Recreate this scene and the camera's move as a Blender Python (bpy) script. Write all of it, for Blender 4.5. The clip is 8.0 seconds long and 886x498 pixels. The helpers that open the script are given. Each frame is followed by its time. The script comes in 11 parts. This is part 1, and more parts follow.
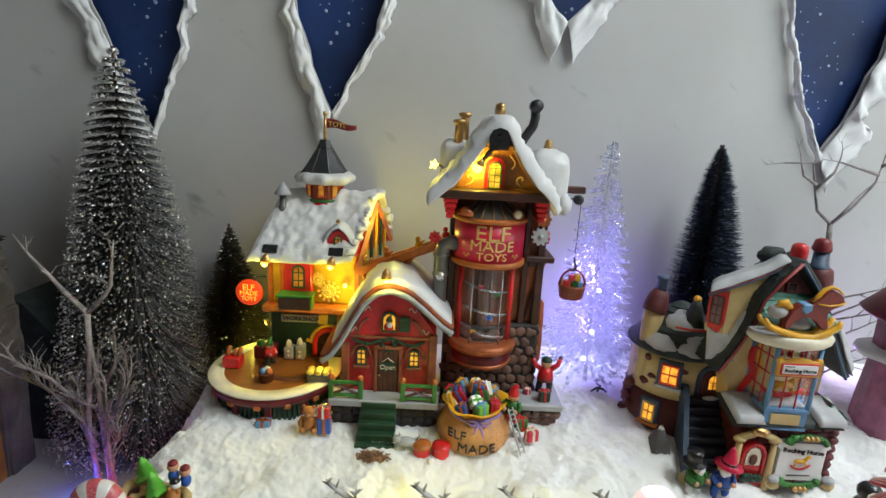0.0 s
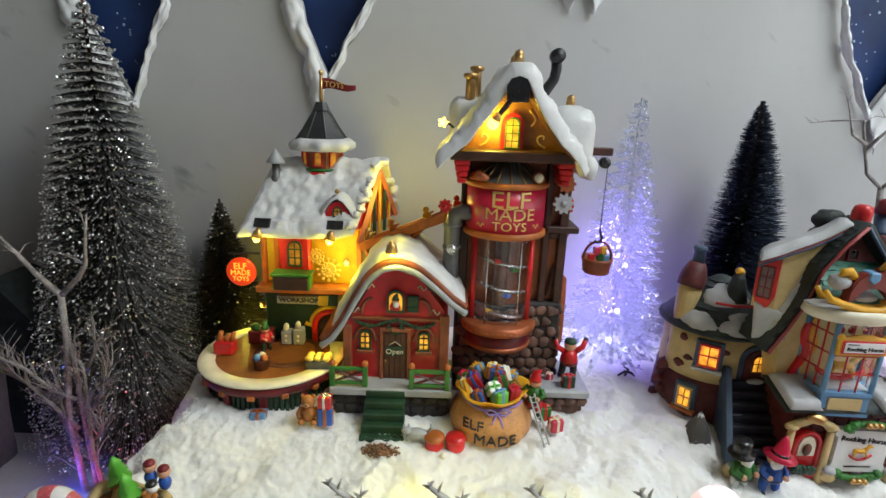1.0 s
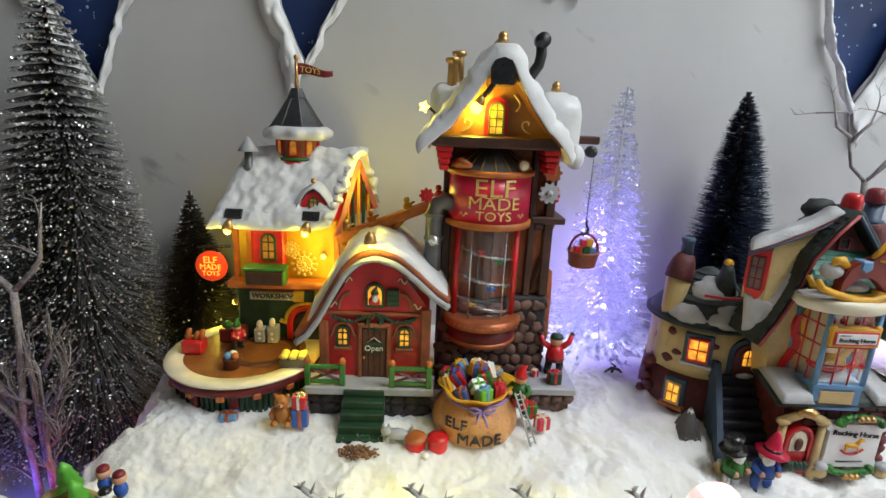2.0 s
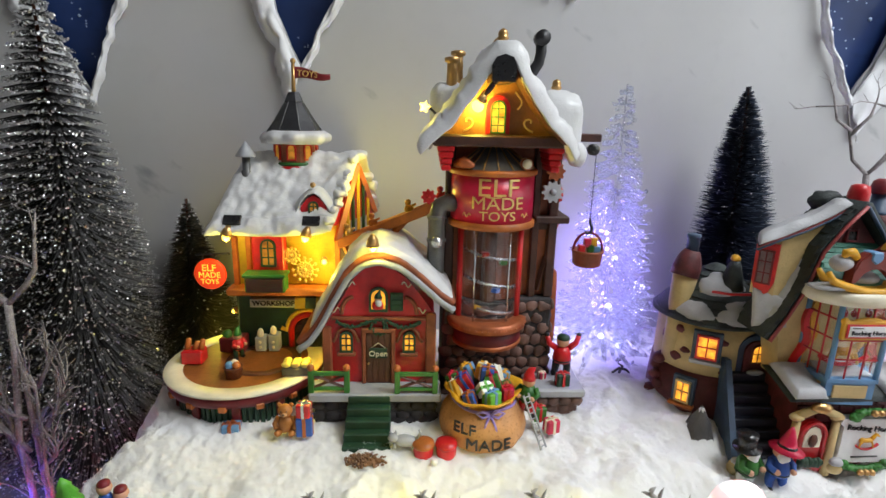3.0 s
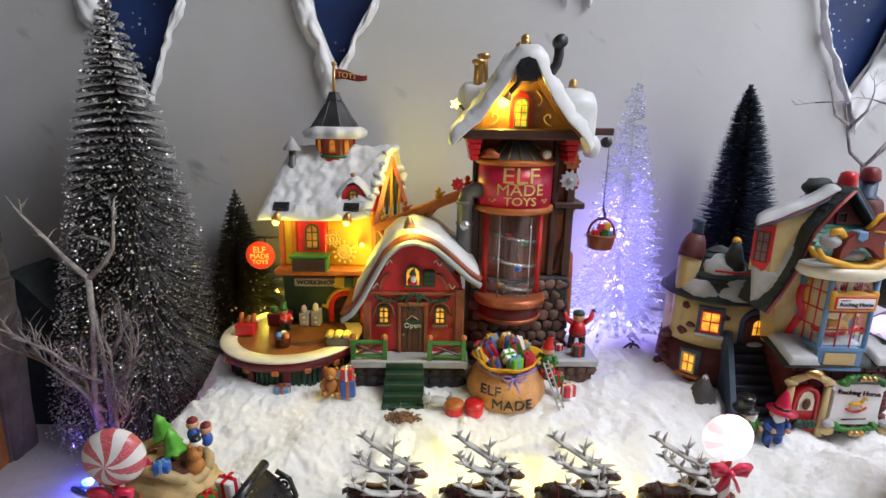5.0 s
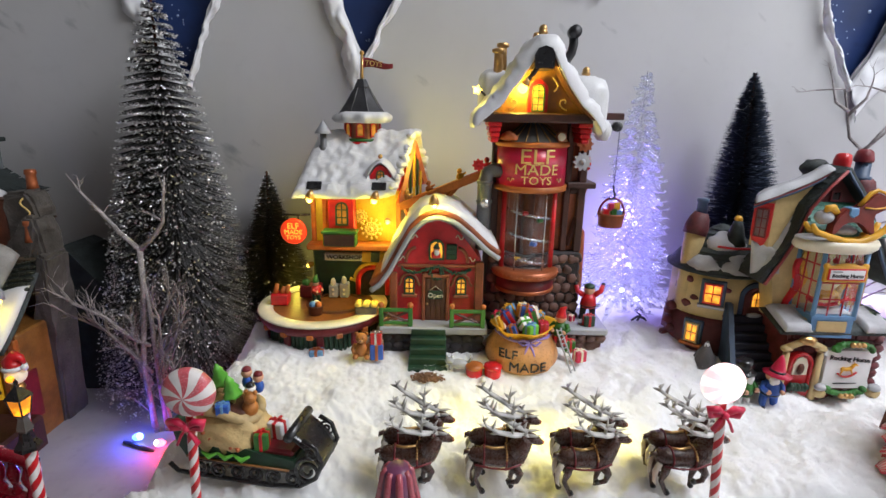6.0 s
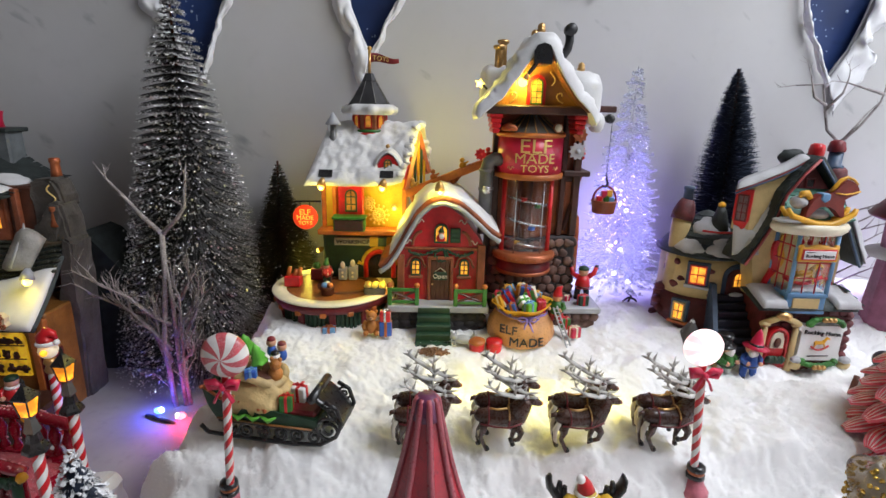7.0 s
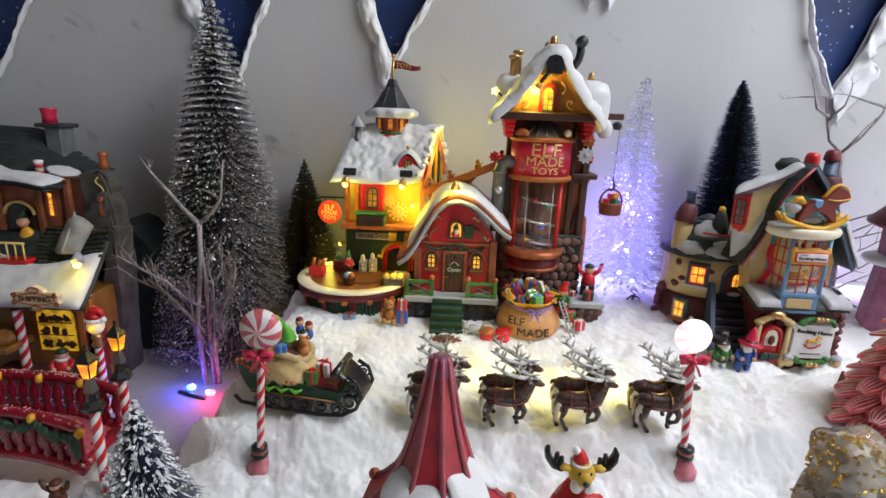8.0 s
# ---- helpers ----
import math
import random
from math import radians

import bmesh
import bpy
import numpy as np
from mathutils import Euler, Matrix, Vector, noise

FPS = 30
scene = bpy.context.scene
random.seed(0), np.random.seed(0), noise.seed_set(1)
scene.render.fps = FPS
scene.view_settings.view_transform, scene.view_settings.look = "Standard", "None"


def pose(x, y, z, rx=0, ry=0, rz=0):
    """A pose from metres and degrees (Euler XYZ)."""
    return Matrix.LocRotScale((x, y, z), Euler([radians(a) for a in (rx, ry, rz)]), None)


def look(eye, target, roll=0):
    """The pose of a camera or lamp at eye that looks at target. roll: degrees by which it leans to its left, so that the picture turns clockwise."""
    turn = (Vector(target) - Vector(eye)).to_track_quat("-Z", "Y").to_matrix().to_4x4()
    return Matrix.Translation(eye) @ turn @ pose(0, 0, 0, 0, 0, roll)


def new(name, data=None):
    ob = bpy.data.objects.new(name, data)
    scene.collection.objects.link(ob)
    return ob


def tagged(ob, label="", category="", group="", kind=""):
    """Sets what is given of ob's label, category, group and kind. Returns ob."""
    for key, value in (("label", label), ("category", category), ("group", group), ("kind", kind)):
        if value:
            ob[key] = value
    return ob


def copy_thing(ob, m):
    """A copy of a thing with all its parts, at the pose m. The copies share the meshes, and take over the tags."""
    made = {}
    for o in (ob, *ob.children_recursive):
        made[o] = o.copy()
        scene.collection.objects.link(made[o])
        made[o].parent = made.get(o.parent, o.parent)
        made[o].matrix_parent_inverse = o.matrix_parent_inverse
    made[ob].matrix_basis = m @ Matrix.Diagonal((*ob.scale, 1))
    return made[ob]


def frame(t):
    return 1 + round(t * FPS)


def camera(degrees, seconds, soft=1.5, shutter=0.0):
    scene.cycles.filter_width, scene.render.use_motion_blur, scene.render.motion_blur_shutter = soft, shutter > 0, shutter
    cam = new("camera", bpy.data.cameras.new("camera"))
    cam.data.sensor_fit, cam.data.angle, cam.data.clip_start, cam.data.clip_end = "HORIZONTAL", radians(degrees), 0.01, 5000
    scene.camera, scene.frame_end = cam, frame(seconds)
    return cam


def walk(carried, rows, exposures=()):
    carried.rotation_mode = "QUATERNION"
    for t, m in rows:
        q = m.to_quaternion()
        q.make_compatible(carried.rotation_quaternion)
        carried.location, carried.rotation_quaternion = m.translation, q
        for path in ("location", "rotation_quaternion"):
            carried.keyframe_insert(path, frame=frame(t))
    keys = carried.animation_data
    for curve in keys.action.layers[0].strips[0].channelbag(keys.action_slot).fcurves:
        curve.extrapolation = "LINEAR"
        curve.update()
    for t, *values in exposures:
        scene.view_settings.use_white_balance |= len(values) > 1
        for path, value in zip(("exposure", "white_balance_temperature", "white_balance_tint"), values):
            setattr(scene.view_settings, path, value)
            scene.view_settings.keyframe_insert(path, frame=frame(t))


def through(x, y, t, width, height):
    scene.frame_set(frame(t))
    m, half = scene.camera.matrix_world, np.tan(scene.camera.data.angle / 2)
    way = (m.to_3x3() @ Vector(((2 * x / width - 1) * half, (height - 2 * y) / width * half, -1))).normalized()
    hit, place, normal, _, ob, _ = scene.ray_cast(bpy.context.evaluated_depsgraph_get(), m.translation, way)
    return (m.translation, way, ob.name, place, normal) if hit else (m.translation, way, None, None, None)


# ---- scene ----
cam = camera(81.3, 8.0)
METRES, EYE, TILT, LEAN, TURN = 0.27, 0.37, -14.0, -3.0, 0.0
ROWS = [
    (0.0, 0.0, 0.0, 0.0, 0.0, 0.0, -0.0),
    (0.5, 0.0088, 0.1104, -0.0026, 1.22, -0.64, -0.24),
    (1.0, -0.0205, 0.1943, -0.054, 0.57, -1.42, 0.83),
    (1.5, -0.0129, 0.2373, -0.0818, -1.13, -1.28, 0.3),
    (3.0, -0.0427, 0.2899, -0.1107, -1.9, -0.22, 2.22),
    (3.5, -0.0485, 0.2694, -0.1179, -2.02, 0.09, 2.27),
    (4.0, -0.0595, 0.2353, -0.1276, -1.73, 0.03, 2.47),
    (5.5, -0.1313, 0.0358, -0.1999, -0.02, -0.35, 1.89),
    (6.0, -0.1581, -0.032, -0.2279, 0.24, -0.91, 1.85),
    (6.5, -0.181, -0.0898, -0.2442, -0.26, -1.21, 1.89),
    (7.0, -0.2015, -0.1629, -0.2687, -0.49, -1.46, 1.84),
    (7.5, -0.2133, -0.2242, -0.2941, 0.52, -1.55, 1.34),
    (8.0, -0.2026, -0.3092, -0.3001, 1.13, -1.05, 0.44),
]
walk(cam, [(t, pose(0, 0, EYE, TILT, LEAN, TURN) @ pose(METRES * x, METRES * y, METRES * z, 90 + pitch, roll, yaw)) for t, x, y, z, yaw, pitch, roll in ROWS],
     [(0.0, -0.10, 6500, 0), (1.5, -0.08, 6500, 2), (3.0, 0.03, 6450, 6), (5.5, 0.09, 6350, 11), (8.0, 0.14, 6350, 10)])

# ---- world, daylight through the room's window, an added overhead lamp, the village's own lamps ----
world = bpy.data.worlds.new("daylight")
scene.world = world
world.use_nodes = True
wn = world.node_tree
sky = wn.nodes.new("ShaderNodeTexSky")
sky.sky_type = 'NISHITA'
sky.sun_disc = False
sky.sun_elevation, sky.sun_rotation = radians(30), radians(110)
wn.nodes["Background"].inputs["Strength"].default_value = 0.10
wn.links.new(sky.outputs["Color"], wn.nodes["Background"].inputs["Color"])


def lamp(name, kind, place, watts, colour, size=0.004, target=None, spot=None, blend=0.6):
    data = bpy.data.lights.new(name, kind)
    data.energy, data.color = watts, colour
    if kind == 'AREA':
        data.shape = 'RECTANGLE'
        data.size, data.size_y = size
    else:
        data.shadow_soft_size = size
    if kind == 'SPOT':
        data.spot_size, data.spot_blend = radians(spot), blend
    ob = new(name, data)
    ob.matrix_world = look(place, target) if target else Matrix.Translation(place)
    return ob


WARM, AMBER = (1.0, 0.84, 0.10), (1.0, 0.42, 0.06)
# unseen overhead area lamp, added to brighten the right and front
lamp("overhead_fill", 'AREA', (0.86, 0.10, 1.33), 22.0, (0.95, 0.965, 1.0), (0.8, 0.5), (0.74, 0.18, 0.0))
lamp("window_daylight", 'AREA', (1.95, -0.55, 0.85), 8.0, (0.87, 0.945, 1.0), (1.5, 1.1), (0.1, 0.4, 0.1))
lamp("gable_bulb", 'POINT', (0.0345, 0.4635, 0.3325), 0.13, WARM, 0.003)
lamp("eave_bulb", 'POINT', (-0.174, 0.502, 0.214), 0.040, WARM, 0.003)
lamp("eave_bulb", 'POINT', (-0.107, 0.501, 0.214), 0.036, WARM, 0.003)
lamp("side_wall_bulb", 'POINT', (-0.206, 0.560, 0.125), 0.048, WARM, 0.003)
lamp("barn_eave_bulb", 'POINT', (-0.1030, 0.4760, 0.1360), 0.055, WARM, 0.003)
lamp("barn_bulb", 'POINT', (-0.044, 0.450, 0.226), 0.15, WARM, 0.003)
lamp("wall_bulb", 'POINT', (-0.096, 0.511, 0.189), 0.05, WARM, 0.002)
lamp("gable_end_bulb", 'POINT', (-0.046, 0.548, 0.266), 0.13, WARM, 0.012)
lamp("star_bulb", 'POINT', (-0.010, 0.474, 0.3300), 0.02, WARM, 0.003)
lamp("ice_tree_led", 'POINT', (0.187, 0.612, 0.125), 0.10, (0.32, 0.20, 1.0), 0.008)
lamp("ice_tree_led", 'POINT', (0.187, 0.606, 0.185), 0.09, (0.36, 0.24, 1.0), 0.008)
lamp("branch_led", 'POINT', (-0.352, 0.444, -0.014), 0.090, (0.05, 0.09, 1.0), 0.003)
lamp("branch_led", 'POINT', (-0.313, 0.428, -0.018), 0.050, (1.0, 0.04, 0.10), 0.003)
lamp("far_tree_led", 'POINT', (0.50, 0.60, 0.12), 0.10, (0.50, 0.25, 1.0), 0.005)
lamp("snow_led", 'POINT', (0.045, 0.335, 0.074), 0.036, WARM, 0.004)
lamp("snow_led", 'POINT', (-0.020, 0.350, 0.078), 0.030, WARM, 0.004)
lamp("snow_led", 'POINT', (0.105, 0.330, 0.074), 0.026, WARM, 0.004)
lamp("shipping_bulb", 'POINT', (-0.4600, 0.4330, 0.1265), 0.022, WARM, 0.003)
lamp("lollipop_bulb", 'POINT', (0.140, 0.245, 0.150), 0.004, (1.0, 0.85, 0.85), 0.01)
lamp("street_bulb", 'POINT', (-0.312, 0.222, 0.100), 0.005, AMBER, 0.003)
lamp("street_bulb", 'POINT', (-0.318, 0.262, 0.105), 0.005, AMBER, 0.003)

# ---- materials ----
MATS = {}


def paint(name, rgb, rough=0.5, var=0.18, scale=70.0, bump=0.15, metal=0.0, coat=0.0, glow=0.0, glow_rgb=None, second=None, speck=0.0):
    """A painted surface with two scales of variation, a fine relief, and a worn second colour where one is given."""
    if name in MATS:
        return MATS[name]
    m = bpy.data.materials.new(name)
    m.use_nodes = True
    nt, b = m.node_tree, m.node_tree.nodes["Principled BSDF"]
    tc = nt.nodes.new("ShaderNodeTexCoord")
    info = nt.nodes.new("ShaderNodeObjectInfo")

    def noise_tex(s, detail=4.0):
        n = nt.nodes.new("ShaderNodeTexNoise")
        n.inputs["Scale"].default_value, n.inputs["Detail"].default_value = s, detail
        nt.links.new(tc.outputs["Object"], n.inputs["Vector"])
        return n
    big, fine = noise_tex(scale), noise_tex(scale * 9, 3.0)
    ramp = nt.nodes.new("ShaderNodeValToRGB")
    lo = [c * (1 - var) for c in rgb]
    hi = [min(1.0, c * (1 + var)) for c in rgb]
    ramp.color_ramp.elements[0].color, ramp.color_ramp.elements[1].color = (*lo, 1), (*hi, 1)
    ramp.color_ramp.elements[0].position, ramp.color_ramp.elements[1].position = 0.32, 0.68
    nt.links.new(big.outputs["Fac"], ramp.inputs["Fac"])
    mix = nt.nodes.new("ShaderNodeMix")
    mix.data_type = 'RGBA'
    edge = nt.nodes.new("ShaderNodeMapRange")
    edge.inputs["From Min"].default_value, edge.inputs["From Max"].default_value = 0.56, 0.72
    edge.inputs["To Max"].default_value = 0.75 if second else 0.35
    nt.links.new(fine.outputs["Fac"], edge.inputs["Value"])
    nt.links.new(edge.outputs["Result"], mix.inputs["Factor"])
    nt.links.new(ramp.outputs["Color"], mix.inputs["A"])
    mix.inputs["B"].default_value = (*(second or [c * (1 - 1.4 * var) for c in rgb]), 1)
    hsv = nt.nodes.new("ShaderNodeHueSaturation")
    val = nt.nodes.new("ShaderNodeMapRange")
    val.inputs["To Min"].default_value, val.inputs["To Max"].default_value = 1 - var * 0.4, 1 + var * 0.4
    nt.links.new(info.outputs["Random"], val.inputs["Value"])
    nt.links.new(val.outputs["Result"], hsv.inputs["Value"])
    nt.links.new(mix.outputs["Result"], hsv.inputs["Color"])
    nt.links.new(hsv.outputs["Color"], b.inputs["Base Color"])
    rr = nt.nodes.new("ShaderNodeMapRange")
    rr.inputs["To Min"].default_value, rr.inputs["To Max"].default_value = max(0.03, rough - 0.12), min(1.0, rough + 0.12)
    nt.links.new(fine.outputs["Fac"], rr.inputs["Value"])
    nt.links.new(rr.outputs["Result"], b.inputs["Roughness"])
    bp = nt.nodes.new("ShaderNodeBump")
    bp.inputs["Strength"].default_value, bp.inputs["Distance"].default_value = bump, 0.001
    nt.links.new(fine.outputs["Fac"], bp.inputs["Height"])
    nt.links.new(bp.outputs["Normal"], b.inputs["Normal"])
    b.inputs["Metallic"].default_value = metal
    b.inputs["Coat Weight"].default_value = coat
    b.inputs["Coat Roughness"].default_value = 0.15
    if glow:
        b.inputs["Emission Color"].default_value = (*(glow_rgb or rgb), 1)
        b.inputs["Emission Strength"].default_value = glow
        if scale >= 119:                         # the lamp behind shows unevenly through the pane
            er = nt.nodes.new("ShaderNodeMapRange")
            er.inputs["From Min"].default_value, er.inputs["From Max"].default_value = 0.36, 0.66
            er.inputs["To Min"].default_value, er.inputs["To Max"].default_value = glow * 0.30, glow * 1.7
            nt.links.new(big.outputs["Fac"], er.inputs["Value"])
            nt.links.new(er.outputs["Result"], b.inputs["Emission Strength"])
    MATS[name] = m
    return m


def clear(name, rgb=(0.95, 0.97, 1.0), rough=0.03, ior=1.45):
    if name in MATS:
        return MATS[name]
    m = bpy.data.materials.new(name)
    m.use_nodes = True
    b = m.node_tree.nodes["Principled BSDF"]
    b.inputs["Base Color"].default_value = (*rgb, 1)
    b.inputs["Roughness"].default_value, b.inputs["IOR"].default_value = rough, ior
    b.inputs["Transmission Weight"].default_value = 1.0
    MATS[name] = m
    return m


RED = paint("red_enamel", (0.56, 0.012, 0.018), 0.35, 0.22, coat=0.2)
DEEPRED = paint("deep_red", (0.16, 0.012, 0.018), 0.45, 0.3)
CRIMSON = paint("crimson", (0.55, 0.012, 0.06), 0.35, 0.12, coat=0.25)
MAROON = paint("maroon_brick", (0.11, 0.018, 0.022), 0.55, 0.35, 120, 0.5)
ORANGE = paint("orange_wood", (0.46, 0.13, 0.025), 0.45, 0.3, 50)
COPPER = paint("copper_paint", (0.42, 0.12, 0.045), 0.35, 0.25, metal=0.35)
BROWN = paint("brown_wood", (0.11, 0.035, 0.018), 0.5, 0.35, 60, 0.4)
RUST = paint("rust_wood", (0.26, 0.07, 0.028), 0.5, 0.35, 60, 0.4)
DARKWOOD = paint("dark_wood", (0.05, 0.017, 0.012), 0.5, 0.35, 60, 0.3)
OCHRE = paint("ochre_wall", (0.60, 0.38, 0.03), 0.5, 0.22, 40, 0.25)
CREAM = paint("cream_plaster", (0.55, 0.41, 0.19), 0.55, 0.15, 60, 0.3)
YELLOW = paint("yellow_paint", (0.70, 0.36, 0.02), 0.4, 0.15)
IVORY = paint("ivory_paint", (0.74, 0.68, 0.52), 0.45, 0.1)
WHITE = paint("white_paint", (0.80, 0.80, 0.80), 0.4, 0.06)
GREEN = paint("green_paint", (0.035, 0.16, 0.025), 0.45, 0.3)
DARKGREEN = paint("dark_green", (0.012, 0.045, 0.022), 0.5, 0.35)
LIME = paint("bright_green", (0.13, 0.45, 0.05), 0.4, 0.2)
BLUE = paint("blue_paint", (0.03, 0.10, 0.42), 0.4, 0.2)
SKYBLUE = paint("sky_blue_paint", (0.14, 0.30, 0.52), 0.4, 0.15)
SLATEBLUE = paint("slate_blue", (0.045, 0.08, 0.145), 0.5, 0.25)
LILAC = paint("lilac_cord", (0.28, 0.20, 0.55), 0.6, 0.15)
GREY = paint("grey_metal_paint", (0.13, 0.13, 0.13), 0.4, 0.25, metal=0.3)
PALEGREY = paint("pale_grey", (0.36, 0.37, 0.40), 0.5, 0.15)
BLACK = paint("black_enamel", (0.012, 0.012, 0.014), 0.3, 0.3, coat=0.2)
GOLD = paint("gold_paint", (0.54, 0.33, 0.13), 0.33, 0.10, metal=0.8)
GOLDLEAF = paint("gold_lettering", (0.78, 0.56, 0.20), 0.35, 0.1, metal=0.3)
SILVER = paint("silver", (0.62, 0.63, 0.66), 0.25, 0.1, metal=0.9)
STONE = paint("field_stone", (0.14, 0.075, 0.06), 0.6, 0.35, 90, 0.5)
MORTAR = paint("dark_mortar", (0.035, 0.03, 0.032), 0.8, 0.3, 90, 0.5)
DARKIRON = paint("dark_iron", (0.030, 0.030, 0.034), 0.4, 0.3, metal=0.3)
GOLDENBROWN = paint("golden_brown_wood", (0.24, 0.10, 0.022), 0.42, 0.3, 55, 0.4)
GREYSTONE = paint("grey_stone", (0.085, 0.08, 0.082), 0.7, 0.3, 60, 0.6)
SHINGLE = paint("green_grey_shingle", (0.022, 0.030, 0.030), 0.6, 0.4, 90, 0.6)
TEAL = paint("teal_shingle", (0.03, 0.16, 0.11), 0.5, 0.3, 90, 0.4)
SKIN = paint("doll_face_paint", (0.62, 0.33, 0.21), 0.5, 0.1)
TAN = paint("tan_sackcloth", (0.60, 0.30, 0.12), 0.5, 0.22, 55, 0.5, second=(0.33, 0.12, 0.04))
BEIGE = paint("beige_sackcloth", (0.58, 0.42, 0.19), 0.55, 0.25, 55, 0.4)
FUR = paint("brown_fur_paint", (0.062, 0.026, 0.018), 0.28, 0.35, 80, 0.5, coat=0.4)
FURLIGHT = paint("light_fur_paint", (0.55, 0.50, 0.42), 0.5, 0.2, 80, 0.3)
BEARFUR = paint("bear_fur_paint", (0.40, 0.15, 0.03), 0.5, 0.25, 90, 0.5)
ANTLER = paint("antler_grey", (0.50, 0.49, 0.47), 0.4, 0.35, 120, 0.4)
ROOFSNOW = paint("modelled_snow", (0.64, 0.64, 0.65), 0.40, 0.07, 60, 0.30)
PINKSNOW = paint("frosted_pink", (0.70, 0.30, 0.34), 0.5, 0.25, 90, 0.4)
BARK = paint("frosted_bark", (0.26, 0.23, 0.23), 0.6, 0.4, 110, 0.9, second=(0.62, 0.60, 0.63))
GLOWWIN = paint("lit_window", (0.8, 0.42, 0.05), 0.4, 0.3, 120, glow=0.85, glow_rgb=(1.0, 0.40, 0.035))
GLOWORANGE = paint("lit_lantern_glass", (0.9, 0.4, 0.03), 0.3, 0.2, 120, glow=1.3, glow_rgb=(1.0, 0.30, 0.01))
GLOWDIM = paint("dim_lit_window", (0.6, 0.25, 0.03), 0.4, 0.3, 120, glow=0.7, glow_rgb=(1.0, 0.45, 0.05))
GLOWFAINT = paint("faint_lit_window", (0.45, 0.16, 0.02), 0.4, 0.3, 120, glow=0.18, glow_rgb=(1.0, 0.45, 0.05))
# modelled snow for the rocking horse shop, its weaker light painted in as grey
SHADEDSNOW = paint("shade_greyed_snow", (0.42, 0.42, 0.44), 0.45, 0.12, 60, 0.45)
BULB = paint("lit_bulb", (1.0, 0.7, 0.2), 0.3, 0.05, glow=6.0, glow_rgb=(1.0, 0.62, 0.08))
LEDBLUE = paint("blue_led", (0.1, 0.2, 1.0), 0.3, 0.05, glow=5.0, glow_rgb=(0.08, 0.2, 1.0))
LEDRED = paint("red_led", (1.0, 0.1, 0.15), 0.3, 0.05, glow=5.0, glow_rgb=(1.0, 0.12, 0.16))
LEDWHITE = paint("white_led", (1.0, 0.9, 0.85), 0.3, 0.05, glow=12.0, glow_rgb=(1.0, 0.85, 0.75))
LEDVIOLET = paint("violet_led", (0.6, 0.4, 1.0), 0.3, 0.05, glow=6.0, glow_rgb=(0.40, 0.42, 1.0))
GLASS = clear("display_glass")


# ---- mesh tools ----
def add(bm, verts, faces, mi=0, smooth=False):
    vs = [bm.verts.new(v) for v in verts]
    out = []
    for f in faces:
        try:
            q = bm.faces.new([vs[i] for i in f])
        except ValueError:
            continue
        q.material_index, q.smooth = mi, smooth
        out.append(q)
    return out


def box(bm, lo, hi, b=0.0008, m=None, mi=0):
    """A box with chamfered edges."""
    c = [(lo[i] + hi[i]) / 2 for i in range(3)]
    h = [abs(hi[i] - lo[i]) / 2 for i in range(3)]
    b = min(b, min(h) * 0.45)
    verts, key = [], {}
    for sx in (-1, 1):
        for sy in (-1, 1):
            for sz in (-1, 1):
                s = (sx, sy, sz)
                for a in range(3):
                    key[s, a] = len(verts)
                    v = Vector([c[i] + s[i] * (h[i] - (0 if i == a else b)) for i in range(3)])
                    verts.append(m @ v if m else v)
    faces = []
    for a in range(3):
        p, q = (a + 1) % 3, (a + 2) % 3
        for s in (-1, 1):
            ring = []
            for sp, sq in ((-1, -1), (1, -1), (1, 1), (-1, 1)):
                t = [0, 0, 0]
                t[a], t[p], t[q] = s, sp, sq
                ring.append(key[tuple(t), a])
            faces.append(ring)
        for sp in (-1, 1):
            for sq in (-1, 1):
                t0, t1 = [0, 0, 0], [0, 0, 0]
                t0[a], t0[p], t0[q] = -1, sp, sq
                t1[a], t1[p], t1[q] = 1, sp, sq
                faces.append([key[tuple(t0), p], key[tuple(t1), p], key[tuple(t1), q], key[tuple(t0), q]])
    for sx in (-1, 1):
        for sy in (-1, 1):
            for sz in (-1, 1):
                faces.append([key[(sx, sy, sz), a] for a in range(3)])
    add(bm, verts, faces, mi)
    return bm


def lathe(bm, prof, at=(0, 0, 0), seg=20, m=None, mi=0, a0=0.0, a1=360.0, smooth=True, wob=0.0, caps=True):
    """A turned form: prof is rows of radius and height."""
    full = abs(a1 - a0) > 359
    n = seg if full else seg + 1
    verts, faces = [], []
    at = Vector(at)
    for r, z in prof:
        for i in range(n):
            a = radians(a0 + (a1 - a0) * i / seg)
            w = 1 + wob * noise.noise(Vector((math.cos(a) * 2, math.sin(a) * 2, z * 60)))
            v = Vector((r * w * math.cos(a), r * w * math.sin(a), z))
            verts.append((m @ v if m else v) + at)
    for j in range(len(prof) - 1):
        for i in range(seg):
            k = (i + 1) % n
            faces.append([j * n + i, j * n + k, (j + 1) * n + k, (j + 1) * n + i])
    if full and caps:
        if prof[0][0] > 1e-5:
            faces.append([i for i in range(n)][::-1])
        if prof[-1][0] > 1e-5:
            faces.append([(len(prof) - 1) * n + i for i in range(n)])
    add(bm, verts, faces, mi, smooth)
    return bm


